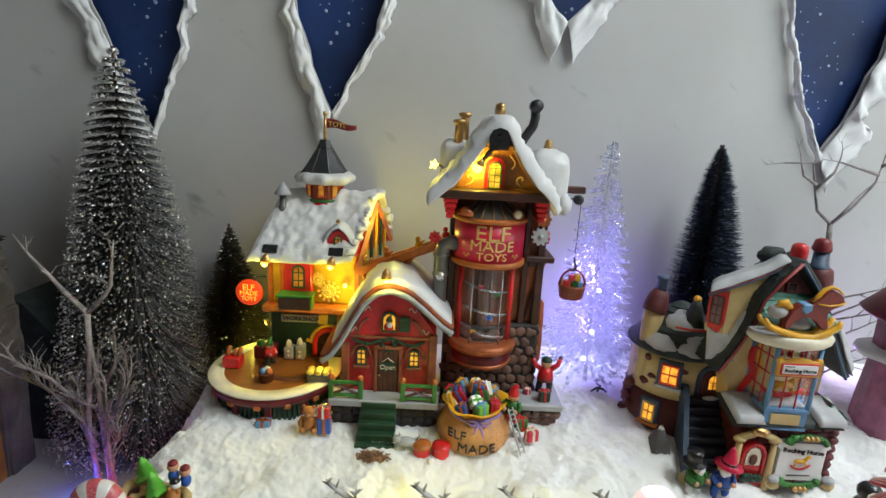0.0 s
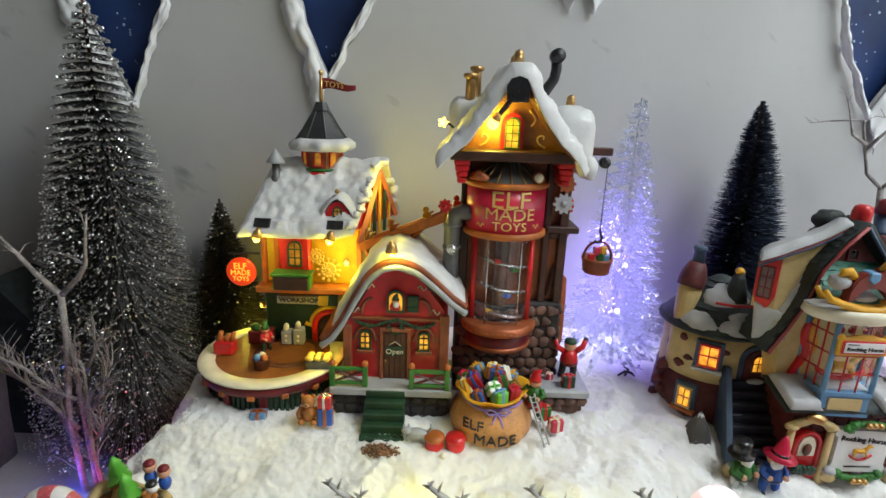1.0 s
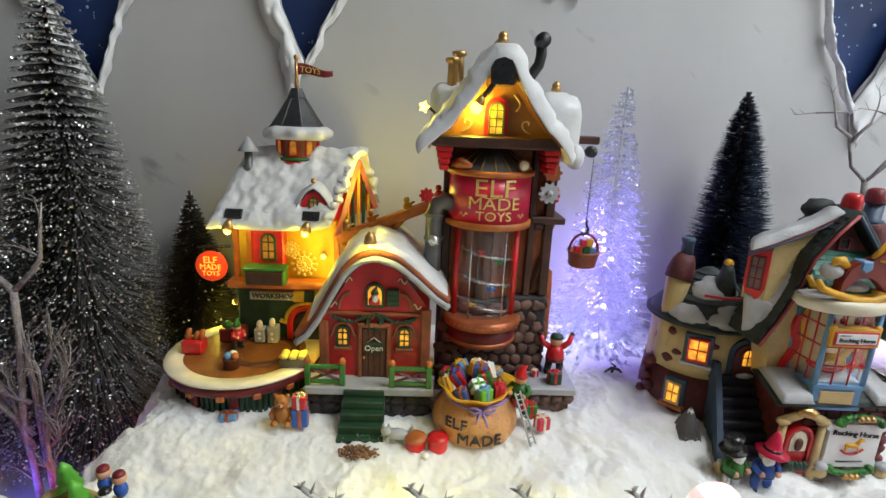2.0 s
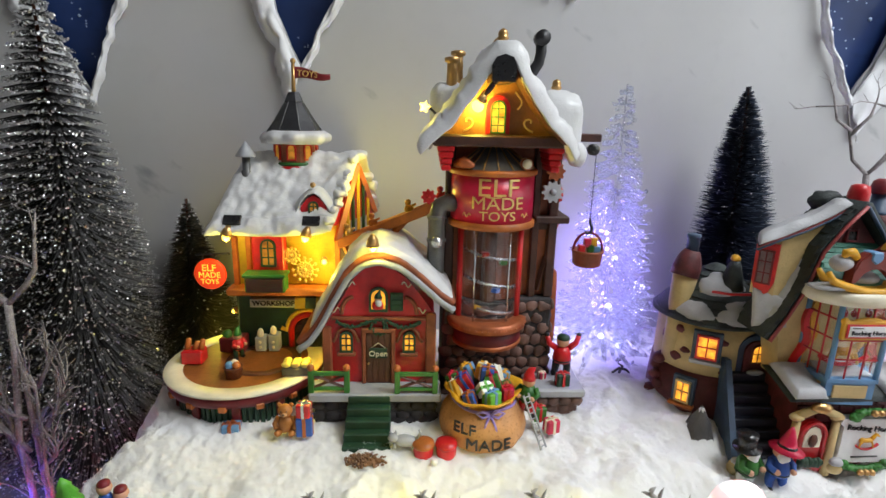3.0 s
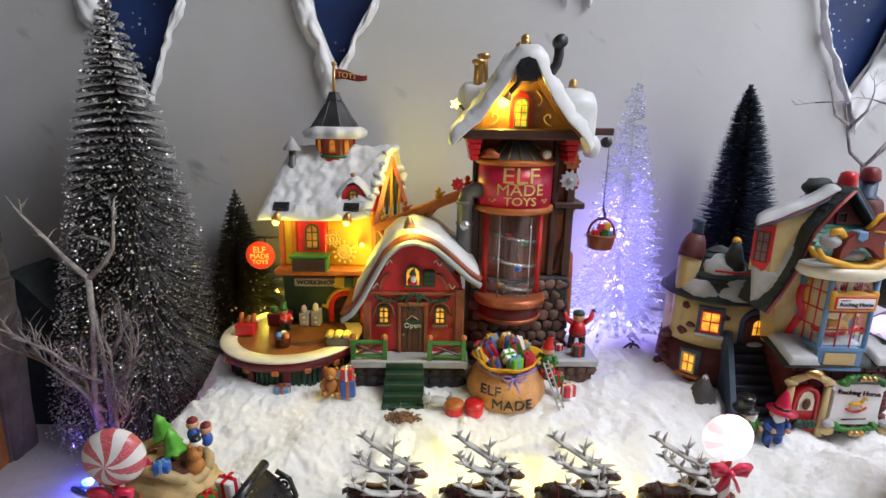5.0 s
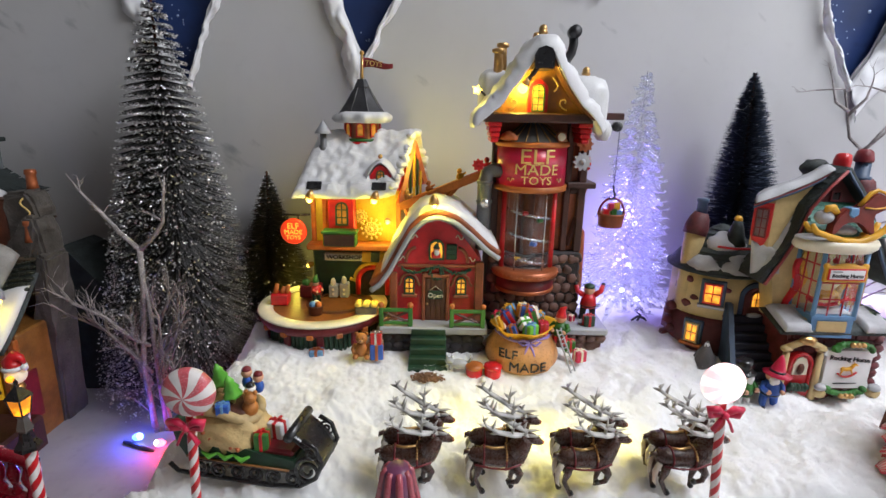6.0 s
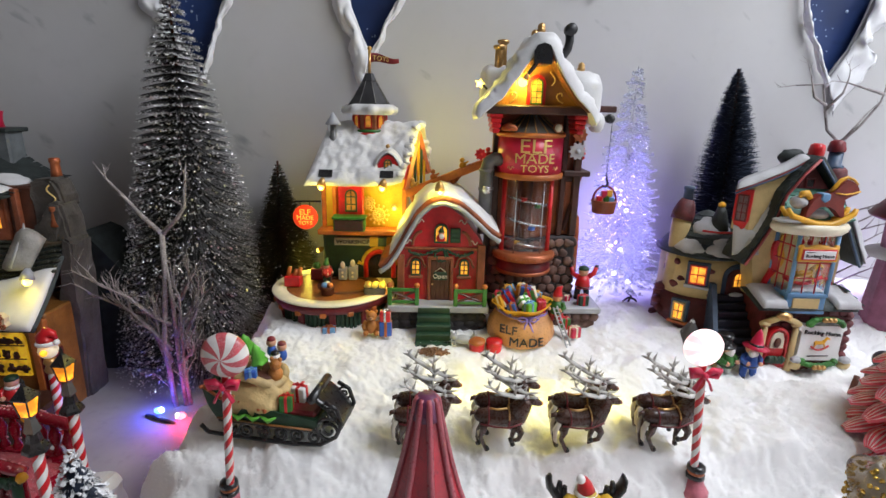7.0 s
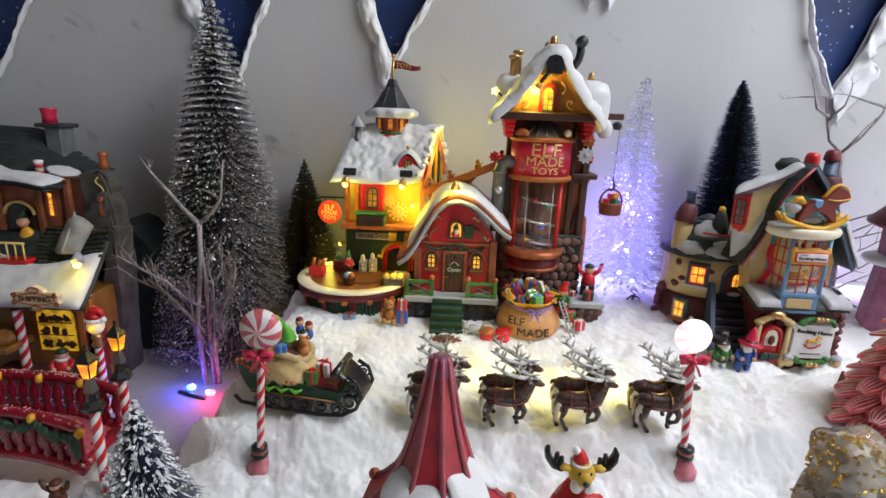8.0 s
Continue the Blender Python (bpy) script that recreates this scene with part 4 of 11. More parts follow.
# ---- the elf workshop group ----
def window(parent, c, w, h, frame_mat, yaw=0.0, arch=True, glow=None, lattice=(1, 2), depth=0.003, bar=0.0011):
    """A small window with a frame, bars and a lit pane; c is the middle of its sill line on the wall's face."""
    m = Matrix.Translation(c) @ pose(0, 0, 0, 0, 0, yaw)
    n = 8
    out = [(-w / 2, 0), (w / 2, 0), (w / 2, h - (w / 2 if arch else 0))]
    inn = [(-w / 2 + bar, bar), (w / 2 - bar, bar), (w / 2 - bar, h - (w / 2 if arch else bar))]
    if arch:
        out += [(w / 2 * math.cos(math.pi * i / n), h - w / 2 + w / 2 * math.sin(math.pi * i / n)) for i in range(1, n)]
        inn += [((w / 2 - bar) * math.cos(math.pi * i / n), h - w / 2 + (w / 2 - bar) * math.sin(math.pi * i / n)) for i in range(1, n)]
        out.append((-w / 2, h - w / 2))
        inn.append((-w / 2 + bar, h - w / 2))
    else:
        out.append((-w / 2, h))
        inn.append((-w / 2 + bar, h - bar))
    bm = B()
    k = len(out)
    verts = [m @ Vector((x, y, z)) for y in (-depth, 0.001) for ring in (out, inn) for x, z in ring]
    faces = []
    for i in range(k):
        j = (i + 1) % k
        faces += [[i, j, k + j, k + i], [2 * k + i, 3 * k + i, 3 * k + j, 2 * k + j], [i, 2 * k + i, 2 * k + j, j], [k + i, k + j, 3 * k + j, 3 * k + i]]
    add(bm, verts, faces)
    for i in range(lattice[0]):
        x = -w / 2 + w * (i + 1) / (lattice[0] + 1)
        box(bm, (x - bar * 0.35, -depth * 0.75, bar * 0.6), (x + bar * 0.35, 0.0, h - bar * 0.6), 0.0002, m)
    for i in range(lattice[1]):
        z = h * (i + 1) / (lattice[1] + 1)
        box(bm, (-w / 2 + bar * 0.6, -depth * 0.75, z - bar * 0.35), (w / 2 - bar * 0.6, 0.0, z + bar * 0.35), 0.0002, m)
    win = part("window", bm, frame_mat, parent)
    bm = B()
    slab(bm, [(x * 0.97, z * 0.97 + 0.0002) for x, z in out], -depth * 0.35, 0.0005, m=m)
    part("pane", bm, glow or GLOWWIN, win, "lit amber window pane")
    return win


def bulb_cap(parent, at, mat=GREY, aim=(0, -0.3, -1), size=1.0):
    """A small spotlight: a cap and a glowing bulb."""
    d = Vector(aim).normalized()
    at = Vector(at)
    bm = B()
    tube(bm, [at - d * 0.006 * size, at - d * 0.003 * size, at + d * 0.0015 * size], [0.0012 * size, 0.0032 * size, 0.0042 * size], 12)
    cap = part("spotlight", bm, mat, parent, "small lamp cap")
    bm = B()
    blob(bm, at + d * 0.0028 * size, 0.0026 * size, seg=10, rings=6)
    part("bulb", bm, BULB, cap, "glowing warm bulb")


def gear(bm, c, r, teeth, thick, m):
    pts = []
    for i in range(teeth * 4):
        a = 2 * math.pi * i / (teeth * 4)
        rr = r if i % 4 in (0, 1) else r * 0.78
        pts.append((rr * math.cos(a), rr * math.sin(a)))
    slab(bm, pts, -thick / 2, thick / 2, m=Matrix.Translation(c) @ m)
    lathe(bm, [(r * 0.3, -thick * 0.9), (r * 0.3, thick * 0.9)], c, 10, m @ pose(0, 0, 0, 90, 0, 0))


def gift(name, c, s, mat, ribbon, label, yaw=0.0, tilt=0.0, group="gift boxes", cat="gift box"):
    """A wrapped box with crossed ribbon and a bow; c is the middle of its foot, s its size."""
    root = thing(name, c, label, cat, group)
    m = Matrix.Translation(c) @ pose(0, 0, 0, tilt, 0, yaw)
    part("box", box(B(), (-s[0] / 2, -s[1] / 2, 0), (s[0] / 2, s[1] / 2, s[2]), s[0] * 0.06, m), mat, root)
    bm = B()
    w = s[0] * 0.11
    box(bm, (-w, -s[1] / 2 - 0.0004, -0.0002), (w, s[1] / 2 + 0.0004, s[2] + 0.0004), 0.0002, m)
    box(bm, (-s[0] / 2 - 0.0004, -w, -0.0002), (s[0] / 2 + 0.0004, w, s[2] + 0.0005), 0.0002, m)
    part("ribbon", bm, ribbon, root)
    bm = B()
    for sx in (-1, 1):
        tube(bm, [m @ Vector(p) for p in ((0, 0, s[2]), (sx * w * 1.6, 0, s[2] + w * 1.7), (sx * w * 3.0, 0, s[2] + w * 0.9), (0, 0, s[2] + 0.0003))], w * 0.6, 6)
    part("bow", bm, ribbon, root)
    return root


def tower():
    cx, cy, z0 = 0.060, 0.520, 0.080
    root = thing("toy_tower", (cx, cy, z0), "tall red-brown toy tower with snowy gable and glass cylinder", "building", "village buildings")
    # stone foot
    bm = B()
    box(bm, (0.012, 0.492, 0.075), (0.108, 0.560, 0.172), 0.002)
    foot = part("stone_base", bm, MORTAR, root, "dark rounded fieldstone base")
    rng = random.Random(3)
    for face in (0, 1):
        for j in range(9):
            for i in range(9 if face == 0 else 6):
                z = 0.080 + j * 0.0105 + rng.uniform(-0.001, 0.001)
                k = i * 0.0105 + (j % 2) * 0.005 + rng.uniform(-0.001, 0.001)
                r = (rng.uniform(0.0050, 0.0064), 0.0017, rng.uniform(0.0046, 0.0056))
                if face == 0:
                    x = 0.016 + k
                    if x < 0.105:
                        part("stone", blob(B(), (x, 0.4915, z), r, 0.45, 230, 9, 6), STONE, foot)
                elif k < 0.065:
                    part("stone", blob(B(), (0.1085, 0.496 + k, z), (0.0022, r[0], r[2]), 0.25, 300, 8, 6), STONE, foot)
    # timber body
    bm = B()
    box(bm, (0.018, 0.500, 0.172), (0.106, 0.560, 0.305), 0.001)
    part("body", bm, RUST, root, "reddish timber walls")
    for lo, hi in (((0.012, 0.494, 0.172), (0.020, 0.502, 0.303)), ((0.100, 0.494, 0.172), (0.108, 0.502, 0.303)), ((0.086, 0.4945, 0.172), (0.0925, 0.502, 0.303)),
                   ((0.100, 0.554, 0.172), (0.108, 0.561, 0.303)), ((0.092, 0.496, 0.232), (0.101, 0.501, 0.238)), ((0.1035, 0.502, 0.205), (0.1075, 0.555, 0.211))):
        part("post", box(B(), lo, hi, 0.0012), DARKWOOD, root)
    bm = B()
    tube(bm, [(0.094, 0.4975, 0.178), (0.101, 0.4975, 0.208)], 0.0028, 4, smooth=False)
    part("brace", bm, DARKWOOD, root)
    # gable floor beam
    part("cross_beam", box(B(), (0.000, 0.462, 0.302), (0.101, 0.560, 0.311), 0.0015), DARKWOOD, root)
    for x in (0.004, 0.088):
        bm = B()
        for i in range(4):
            box(bm, (x + 0.001 * i, 0.464, 0.298 - 0.0048 * i), (x + 0.013 - 0.001 * i, 0.498, 0.3025 - 0.0048 * i), 0.001)
        part("corbel", bm, RED, root, "stepped red corbel")
    # gable wall
    bm = B()
    slab(bm, [(0.008, 0.311), (0.092, 0.311), (0.0860, 0.3180), (0.0735, 0.3335), (0.0635, 0.3490), (0.0555, 0.364), (0.0445, 0.364), (0.037, 0.352), (0.026, 0.3350), (0.0125, 0.3175)], 0.474, 0.556)
    gab = part("gable_wall", bm, GOLDENBROWN, root, "carved brown wooden gable")
    for sgn in (-1, 1):
        bm = B()
        pts = []
        for i in range(15):
            a = i / 14 * 4.2
            pts.append((0.0505 + sgn * (0.018 + 0.0065 * math.cos(a) + 0.012 * i / 14), 0.4735, 0.317 + 0.004 * math.sin(a) + 0.003 * (1 - i / 14)))
        tube(bm, pts, 0.0008, 5)
        pts = [(0.0505 + sgn * (0.014 + 0.003 * math.sin(i * 0.5)), 0.4735, 0.330 + 0.0016 * i) for i in range(9)]
        tube(bm, pts, 0.0008, 5)
        part("scroll", bm, GOLDLEAF, gab, "gilded scroll carving")
    bm = B()
    slab(bm, [(0.0405, 0.3115), (0.0585, 0.3115), (0.0585, 0.331)] + [(0.0495 + 0.009 * math.cos(math.pi * i / 8), 0.331 + 0.009 * math.sin(math.pi * i / 8)) for i in range(1, 8)] + [(0.0405, 0.331)], 0.4705, 0.475)
    part("door_surround", bm, RED, gab, "red arched door surround")
    dr = window(root, (0.0495, 0.4705, 0.3120), 0.0115, 0.0245, GREEN, glow=GLOWDIM, lattice=(1, 3), depth=0.0016)
    dr.name = "gable_door"
    # hoist with its chain, lamp arm
    bm = B()
    slab(bm, [(0.0405, 0.3480), (0.0570, 0.3480), (0.0575, 0.3590), (0.0550, 0.3645), (0.0490, 0.3665), (0.0430, 0.3645), (0.0400, 0.3590)], 0.4445, 0.480)
    part("hoist_housing", bm, BLACK, root, "black hoist housing")
    bm = B()
    tube(bm, [(0.049, 0.450, 0.360), (0.045, 0.448, 0.352), (0.040, 0.448, 0.344), (0.0350, 0.449, 0.3375)], [0.0026, 0.0022, 0.0022, 0.0016], 8)
    tube(bm, [(0.0485, 0.446, 0.359), (0.0425, 0.445, 0.346)], 0.0009, 6)
    part("lamp_arm", bm, BLACK, root, "black jointed lamp arm")
    bm = B()
    tube(bm, [(0.0362, 0.449, 0.3400), (0.0350, 0.449, 0.3375), (0.0338, 0.450, 0.3350)], [0.0015, 0.003, 0.0042], 12)
    part("lamp_cap", bm, GOLD, root, "brass lamp cap")
    bm = B()
    blob(bm, (0.0318, 0.4505, 0.3315), 0.0046, seg=14, rings=10)
    part("bulb", bm, BULB, root, "glowing warm bulb")
    # snowy roof: two slopes with overhanging, drooping eaves
    line = [(-0.0085, 0.2985), (-0.0015, 0.3065), (0.0125, 0.3185), (0.026, 0.3360), (0.037, 0.3530), (0.0440, 0.3650), (0.0500, 0.3690), (0.0560, 0.3650), (0.0635, 0.3500), (0.0735, 0.3345), (0.0860, 0.3190), (0.0985, 0.3075), (0.1045, 0.2970)]
    bm = B()
    sheet(bm, path_sheet(line, 0.447, 0.512), 84, 36, 0.0095, 0.0036, 75, seed=1.0, sag=0.007)
    part("snow_roof", bm, ROOFSNOW, root, "thick white modelled snow roof")
    bm = B()
    sheet(bm, path_sheet([(x, z - 0.0026) for x, z in line[1:-1]], 0.4515, 0.4735), 40, 4, 0.0008, round_edges=False)
    part("soffit", bm, BROWN, root, "brown boarded roof underside")
    back = [(0.046 + (x - 0.046) * 0.86, 0.300 + (z - 0.300) * 0.88) for x, z in line]
    bm = B()
    sheet(bm, path_sheet(back, 0.505, 0.568), 48, 24, 0.0110, 0.0026, 85, seed=2.0, sag=0.004)
    part("snow_roof", bm, ROOFSNOW, root, "thick white modelled snow roof")
    bm = B()
    pillow(bm, (0.1085, 0.528, 0.319), (0.0205, 0.0270, 0.0285), 0.62, 0.09, 70)
    for dx, dy, dz, rr in ((0.016, -0.022, -0.024, 0.007), (0.004, -0.025, -0.020, 0.006), (0.020, 0.004, -0.025, 0.007)):
        blob(bm, (0.1085 + dx, 0.528 + dy, 0.319 + dz), (rr, rr * 0.8, rr * 1.5), 0.2, 120, 12, 9)
    part("side_roof", bm, ROOFSNOW, root, "rounded snow hood over the hoist bay")
    bm = B()
    pillow(bm, (0.0150, 0.536, 0.327), (0.0160, 0.0220, 0.0255), 0.5, 0.08, 70)
    part("side_roof", bm, ROOFSNOW, root, "snow over the back chimney bay")
    # brass chimneys and finials
    for x, y, za, zb in ((0.0165, 0.522, 0.345, 0.372), (0.0225, 0.538, 0.350, 0.379)):
        bm = B()
        lathe(bm, [(0.0046, za), (0.0042, zb - 0.006), (0.0042, zb - 0.0045), (0.0062, zb - 0.004), (0.0066, zb - 0.001), (0.0045, zb)], (x, y, 0), 14)
        part("chimney", bm, GOLD, root, "brass chimney pipe")
    for x, y, z in ((0.0515, 0.478, 0.3815), (0.0555, 0.535, 0.3830), (0.107, 0.528, 0.3505)):
        bm = B()
        lathe(bm, [(0.0040, z - 0.004), (0.0040, z - 0.001), (0.0048, z), (0.0036, z + 0.001), (0.0040, z + 0.003), (0.0028, z + 0.0055), (0.0004, z + 0.0068)], (x, y, 0), 14)
        part("finial", bm, GOLD, root, "round brass finial")
    bm = B()
    tube(bm, [(0.0745, 0.520, 0.345), (0.0815, 0.520, 0.358), (0.0885, 0.520, 0.369), (0.0900, 0.520, 0.377), (0.0895, 0.520, 0.386)], 0.0046, 12)
    tube(bm, [(0.0895, 0.523, 0.388), (0.0895, 0.512, 0.388)], 0.0062, 14)
    part("stovepipe", bm, DARKIRON, root, "bent dark grey stovepipe")
    # crane beam, pulley, rope
    part("crane_beam", box(B(), (0.100, 0.516, 0.3055), (0.147, 0.524, 0.3125), 0.001), DARKWOOD, root)
    bm = B()
    lathe(bm, [(0.0046, -0.003), (0.0052, -0.002), (0.0038, 0), (0.0052, 0.002), (0.0046, 0.003)], (0.1415, 0.520, 0.299), 16, pose(0, 0, 0, 90, 0, 0))
    part("pulley", bm, BLACK, root, "black grooved pulley")
    bm = B()
    tube(bm, [(0.1445, 0.520, 0.300), (0.1448, 0.521, 0.265), (0.1450, 0.522, 0.236)], 0.00045, 6)
    tube(bm, [(0.138, 0.520, 0.301), (0.127, 0.518, 0.297), (0.119, 0.516, 0.295), (0.1165, 0.515, 0.2965)], 0.0007, 6)
    part("rope", bm, BLACK, root, "thin black hoist rope")
    bm = B()
    tube(bm, [(0.145, 0.522, 0.238), (0.1455, 0.522, 0.233), (0.1475, 0.522, 0.229), (0.1465, 0.522, 0.2245), (0.143, 0.522, 0.2235), (0.1412, 0.522, 0.2265)], [0.0011, 0.0012, 0.0015, 0.0015, 0.0012, 0.0006], 8)
    part("hook", bm, BLACK, root, "black iron hook")
    # sign drum, glass cylinder, rings
    ax, ay = 0.0510, 0.4960
    bm = B()
    lathe(bm, [(0.0345, 0.2425), (0.0345, 0.2795)], (ax, ay, 0), 40)
    drum = part("sign_drum", bm, CRIMSON, root, "crimson drum sign with gilt lettering")
    for za, zb, r, mt, nm in ((0.279, 0.2845, 0.0365, ORANGE, "upper_ring"), (0.2365, 0.243, 0.0365, ORANGE, "middle_ring"), (0.148, 0.1565, 0.0345, COPPER, "lower_ring")):
        bm = B()
        lathe(bm, [(r - 0.003, za), (r, za + 0.001), (r, zb - 0.001), (r - 0.003, zb)], (ax, ay, 0), 40)
        part(nm, bm, mt, root, "orange turned ring")
    bm = B()
    lathe(bm, [(0.024, 0.131), (0.029, 0.134), (0.0305, 0.138), (0.0295, 0.148)], (ax, ay, 0), 36)
    part("bowl", bm, DEEPRED, root, "dark red turned bowl")
    bm = B()
    lathe(bm, [(0.0305, 0.1325), (0.0312, 0.135), (0.0305, 0.1365)], (ax, ay, 0), 36)
    for i in range(22):
        a = radians(-180 + i * 180 / 21)
        blob(bm, (ax + 0.0346 * math.cos(a), ay + 0.0346 * math.sin(a), 0.1525), 0.0009, seg=6, rings=5)
    part("rivets", bm, COPPER, root, "copper rivets")["kind"] = "stuff"
    for text, size, zc, st in (("ELF", 0.0195, 0.2705, 1.22), ("MADE", 0.0140, 0.2585, 1.16), ("TOYS", 0.0104, 0.2486, 1.15)):
        bm = letters(text, size, Matrix.Translation((ax + 0.0005, ay - 0.0346, zc)), 0.0, stretch=st, roundx=0.0346)
        part("lettering", bm, GOLDLEAF, drum, "raised gilt lettering")
    bm = B()
    for sgn in (-1, 1):
        pts = []
        for i in range(12):
            a = sgn * (0.62 + 0.020 * i) / 1.0
            pts.append((ax + 0.0349 * math.sin(a), ay - 0.0349 * math.cos(a), 0.2488 + 0.0018 * math.sin(i * 0.9)))
        tube(bm, pts, 0.0004, 5)
        part("flourish", bm, GOLDLEAF, drum, "gilt flourish")
        bm = B()
    a0 = -0.30
    pts = [(ax + 0.0349 * math.sin(a0 + 0.035 * i), ay - 0.0349 * math.cos(a0 + 0.035 * i), 0.2648 - 0.0012 * math.sin(i * 0.26)) for i in range(12)]
    tube(bm, pts, 0.0006, 5)
    part("flourish", bm, GOLDLEAF, drum, "gilt flourish")
    bm = B()
    lathe(bm, [(0.0245, 0.1565), (0.0245, 0.2365)], (ax, ay, 0), 40, caps=False)
    lathe(bm, [(0.0237, 0.1565), (0.0237, 0.2365)], (ax, ay, 0), 40, caps=False)
    g = part("glass_cylinder", bm, GLASS, root, "clear glass cylinder round a toy slide", fix=False)
    g.visible_shadow = False
    bm = B()
    lathe(bm, [(0.0215, 0.157), (0.0215, 0.236)], (ax, ay + 0.004, 0), 24, a0=10, a1=170)
    part("shaft_lining", bm, DARKWOOD, root, "dark lining of the shaft")
    for a in (-168, -12):
        bm = B()
        x, y = ax + 0.0255 * math.cos(radians(a)), ay + 0.0255 * math.sin(radians(a))
        tube(bm, [(x, y, 0.1565), (x, y, 0.2370)], 0.0030, 8)
        part("red_post", bm, RED, root, "round red post")
    for a in (-125, -55):
        bm = B()
        x, y = ax + 0.0248 * math.cos(radians(a)), ay + 0.0248 * math.sin(radians(a))
        tube(bm, [(x, y, 0.1565), (x, y, 0.2370)], 0.0008, 6)
        part("glazing_bar", bm, SILVER, root, "thin bright glazing bar")
    bm = B()
    pts, up = [], []
    for i in range(90):
        a = i * 0.21
        z = 0.230 - 0.070 * i / 89
        pts.append((ax + 0.017 * math.cos(a), ay + 0.017 * math.sin(a), z))
    tube(bm, pts, 0.0017, 6)
    part("slide", bm, SILVER, root, "silver spiral toy slide")
    bm = B()
    lathe(bm, [(0.003, 0.157), (0.003, 0.236)], (ax, ay, 0), 10)
    part("spindle", bm, BROWN, root, "dark central spindle")
    for k, (a, z, mt) in enumerate(((4.4, 0.213, RED), (5.2, 0.206, GREEN), (4.9, 0.182, BLUE), (4.1, 0.166, YELLOW))):
        bm = B()
        box(bm, (-0.0025, -0.0025, 0), (0.0025, 0.0025, 0.004), 0.0004, Matrix.Translation((ax + 0.016 * math.cos(a), ay + 0.016 * math.sin(a), z)) @ pose(0, 0, 0, 10, 5, 30 * k))
        part("sliding_gift", bm, mt, root)
    # ribbed cone over the drum
    bm = B()
    lathe(bm, [(0.034, 0.2845), (0.020, 0.294), (0.008, 0.303)], (ax, ay, 0), 14, smooth=False)
    cone = part("ribbed_cone", bm, GREY, root, "dark ribbed metal cone")
    for i in range(9):
        a = radians(-170 + i * 20)
        bm = B()
        tube(bm, [(ax + r * math.cos(a), ay + r * math.sin(a), z) for r, z in ((0.0342, 0.2848), (0.0202, 0.2944), (0.0085, 0.3032))], 0.0006, 5)
        part("rib", bm, GOLD, cone, "brass rib")
    bm = B()
    tube(bm, [(0.0735, 0.474, 0.2895), (0.0735, 0.468, 0.2895)], 0.0048, 16)
    gd = part("gauge", bm, COPPER, root, "round copper dial")
    bm = B()
    tube(bm, [(0.0735, 0.468, 0.2895), (0.0735, 0.4675, 0.2895)], 0.0038, 16)
    part("dial_face", bm, IVORY, gd)
    bm = B()
    tube(bm, [(0.019, 0.478, 0.288), (0.025, 0.470, 0.290), (0.032, 0.466, 0.2875)], [0.003, 0.005, 0.002], 8)
    part("horn", bm, COPPER, root, "copper horn")
    # gears and shelf at the side
    bm = B()
    gear(bm, (0.1025, 0.4915, 0.282), 0.0078, 8, 0.003, Matrix.Identity(4))
    part("gear", bm, COPPER, root, "copper cog wheel")
    bm = B()
    gear(bm, (0.1005, 0.4895, 0.2655), 0.0092, 10, 0.003, Matrix.Identity(4))
    part("gear", bm, PALEGREY, root, "pale grey cog wheel")
    bm = B()
    gear(bm, (0.110, 0.503, 0.262), 0.0065, 8, 0.003, pose(0, 0, 0, 0, 0, 90))
    part("gear", bm, RED, root, "red cog wheel")
    part("side_shelf", box(B(), (0.088, 0.490, 0.2385), (0.117, 0.545, 0.2445), 0.001), DARKWOOD, root)
    bm = B()
    slab(bm, [(0.104, 0.2385), (0.116, 0.2385), (0.104, 0.208)], 0.512, 0.518)
    part("shelf_bracket", bm, RUST, root)
    # grey pipe down the left, copper pipe down the right
    bm = B()
    tube(bm, [(0.024, 0.486, 0.2545), (0.014, 0.486, 0.2560), (0.0075, 0.486, 0.2530), (0.0050, 0.486, 0.2440), (0.0048, 0.486, 0.215), (0.0050, 0.486, 0.176)], 0.0072, 14)
    pipe = part("down_pipe", bm, GREY, root, "thick grey elbow pipe")
    for pz in (0.2440, 0.2245):
        bm = B()
        lathe(bm, [(0.0074, pz - 0.0016), (0.0082, pz - 0.0012), (0.0082, pz + 0.0012), (0.0074, pz + 0.0016)], (0.0050, 0.486, 0), 16)
        part("pipe_collar", bm, GREY, pipe)
    bm = B()
    tube(bm, [(0.0050, 0.479, 0.2245), (0.0050, 0.475, 0.2245)], 0.0044, 14)
    part("pipe_gauge", bm, SILVER, pipe, "round silver gauge")
    bm = B()
    gear(bm, (-0.002, 0.486, 0.2605), 0.0062, 8, 0.004, Matrix.Identity(4))
    part("valve_wheel", bm, RED, root, "red valve wheel")
    bm = B()
    tube(bm, [(0.098, 0.515, 0.1915), (0.1085, 0.515, 0.193), (0.1125, 0.514, 0.189), (0.1130, 0.513, 0.175), (0.1135, 0.512, 0.135), (0.1125, 0.509, 0.126)], 0.0038, 12)
    part("drain_pipe", bm, COPPER, root, "brown copper drain pipe")
    bm = B()
    tube(bm, [(0.004, 0.498, 0.325), (-0.002, 0.488, 0.330), (-0.004, 0.482, 0.3315)], 0.0011, 7)
    part("wall_lamp_arm", bm, BLACK, root)
    bm = B()
    star = [(-0.0062 + r * math.sin(i * math.pi / 5 + 0.25), 0.3305 + r * math.cos(i * math.pi / 5 + 0.25)) for i in range(10) for r in ((0.0047, 0.0025)[i % 2],)]
    slab(bm, star, 0.4775, 0.4802)
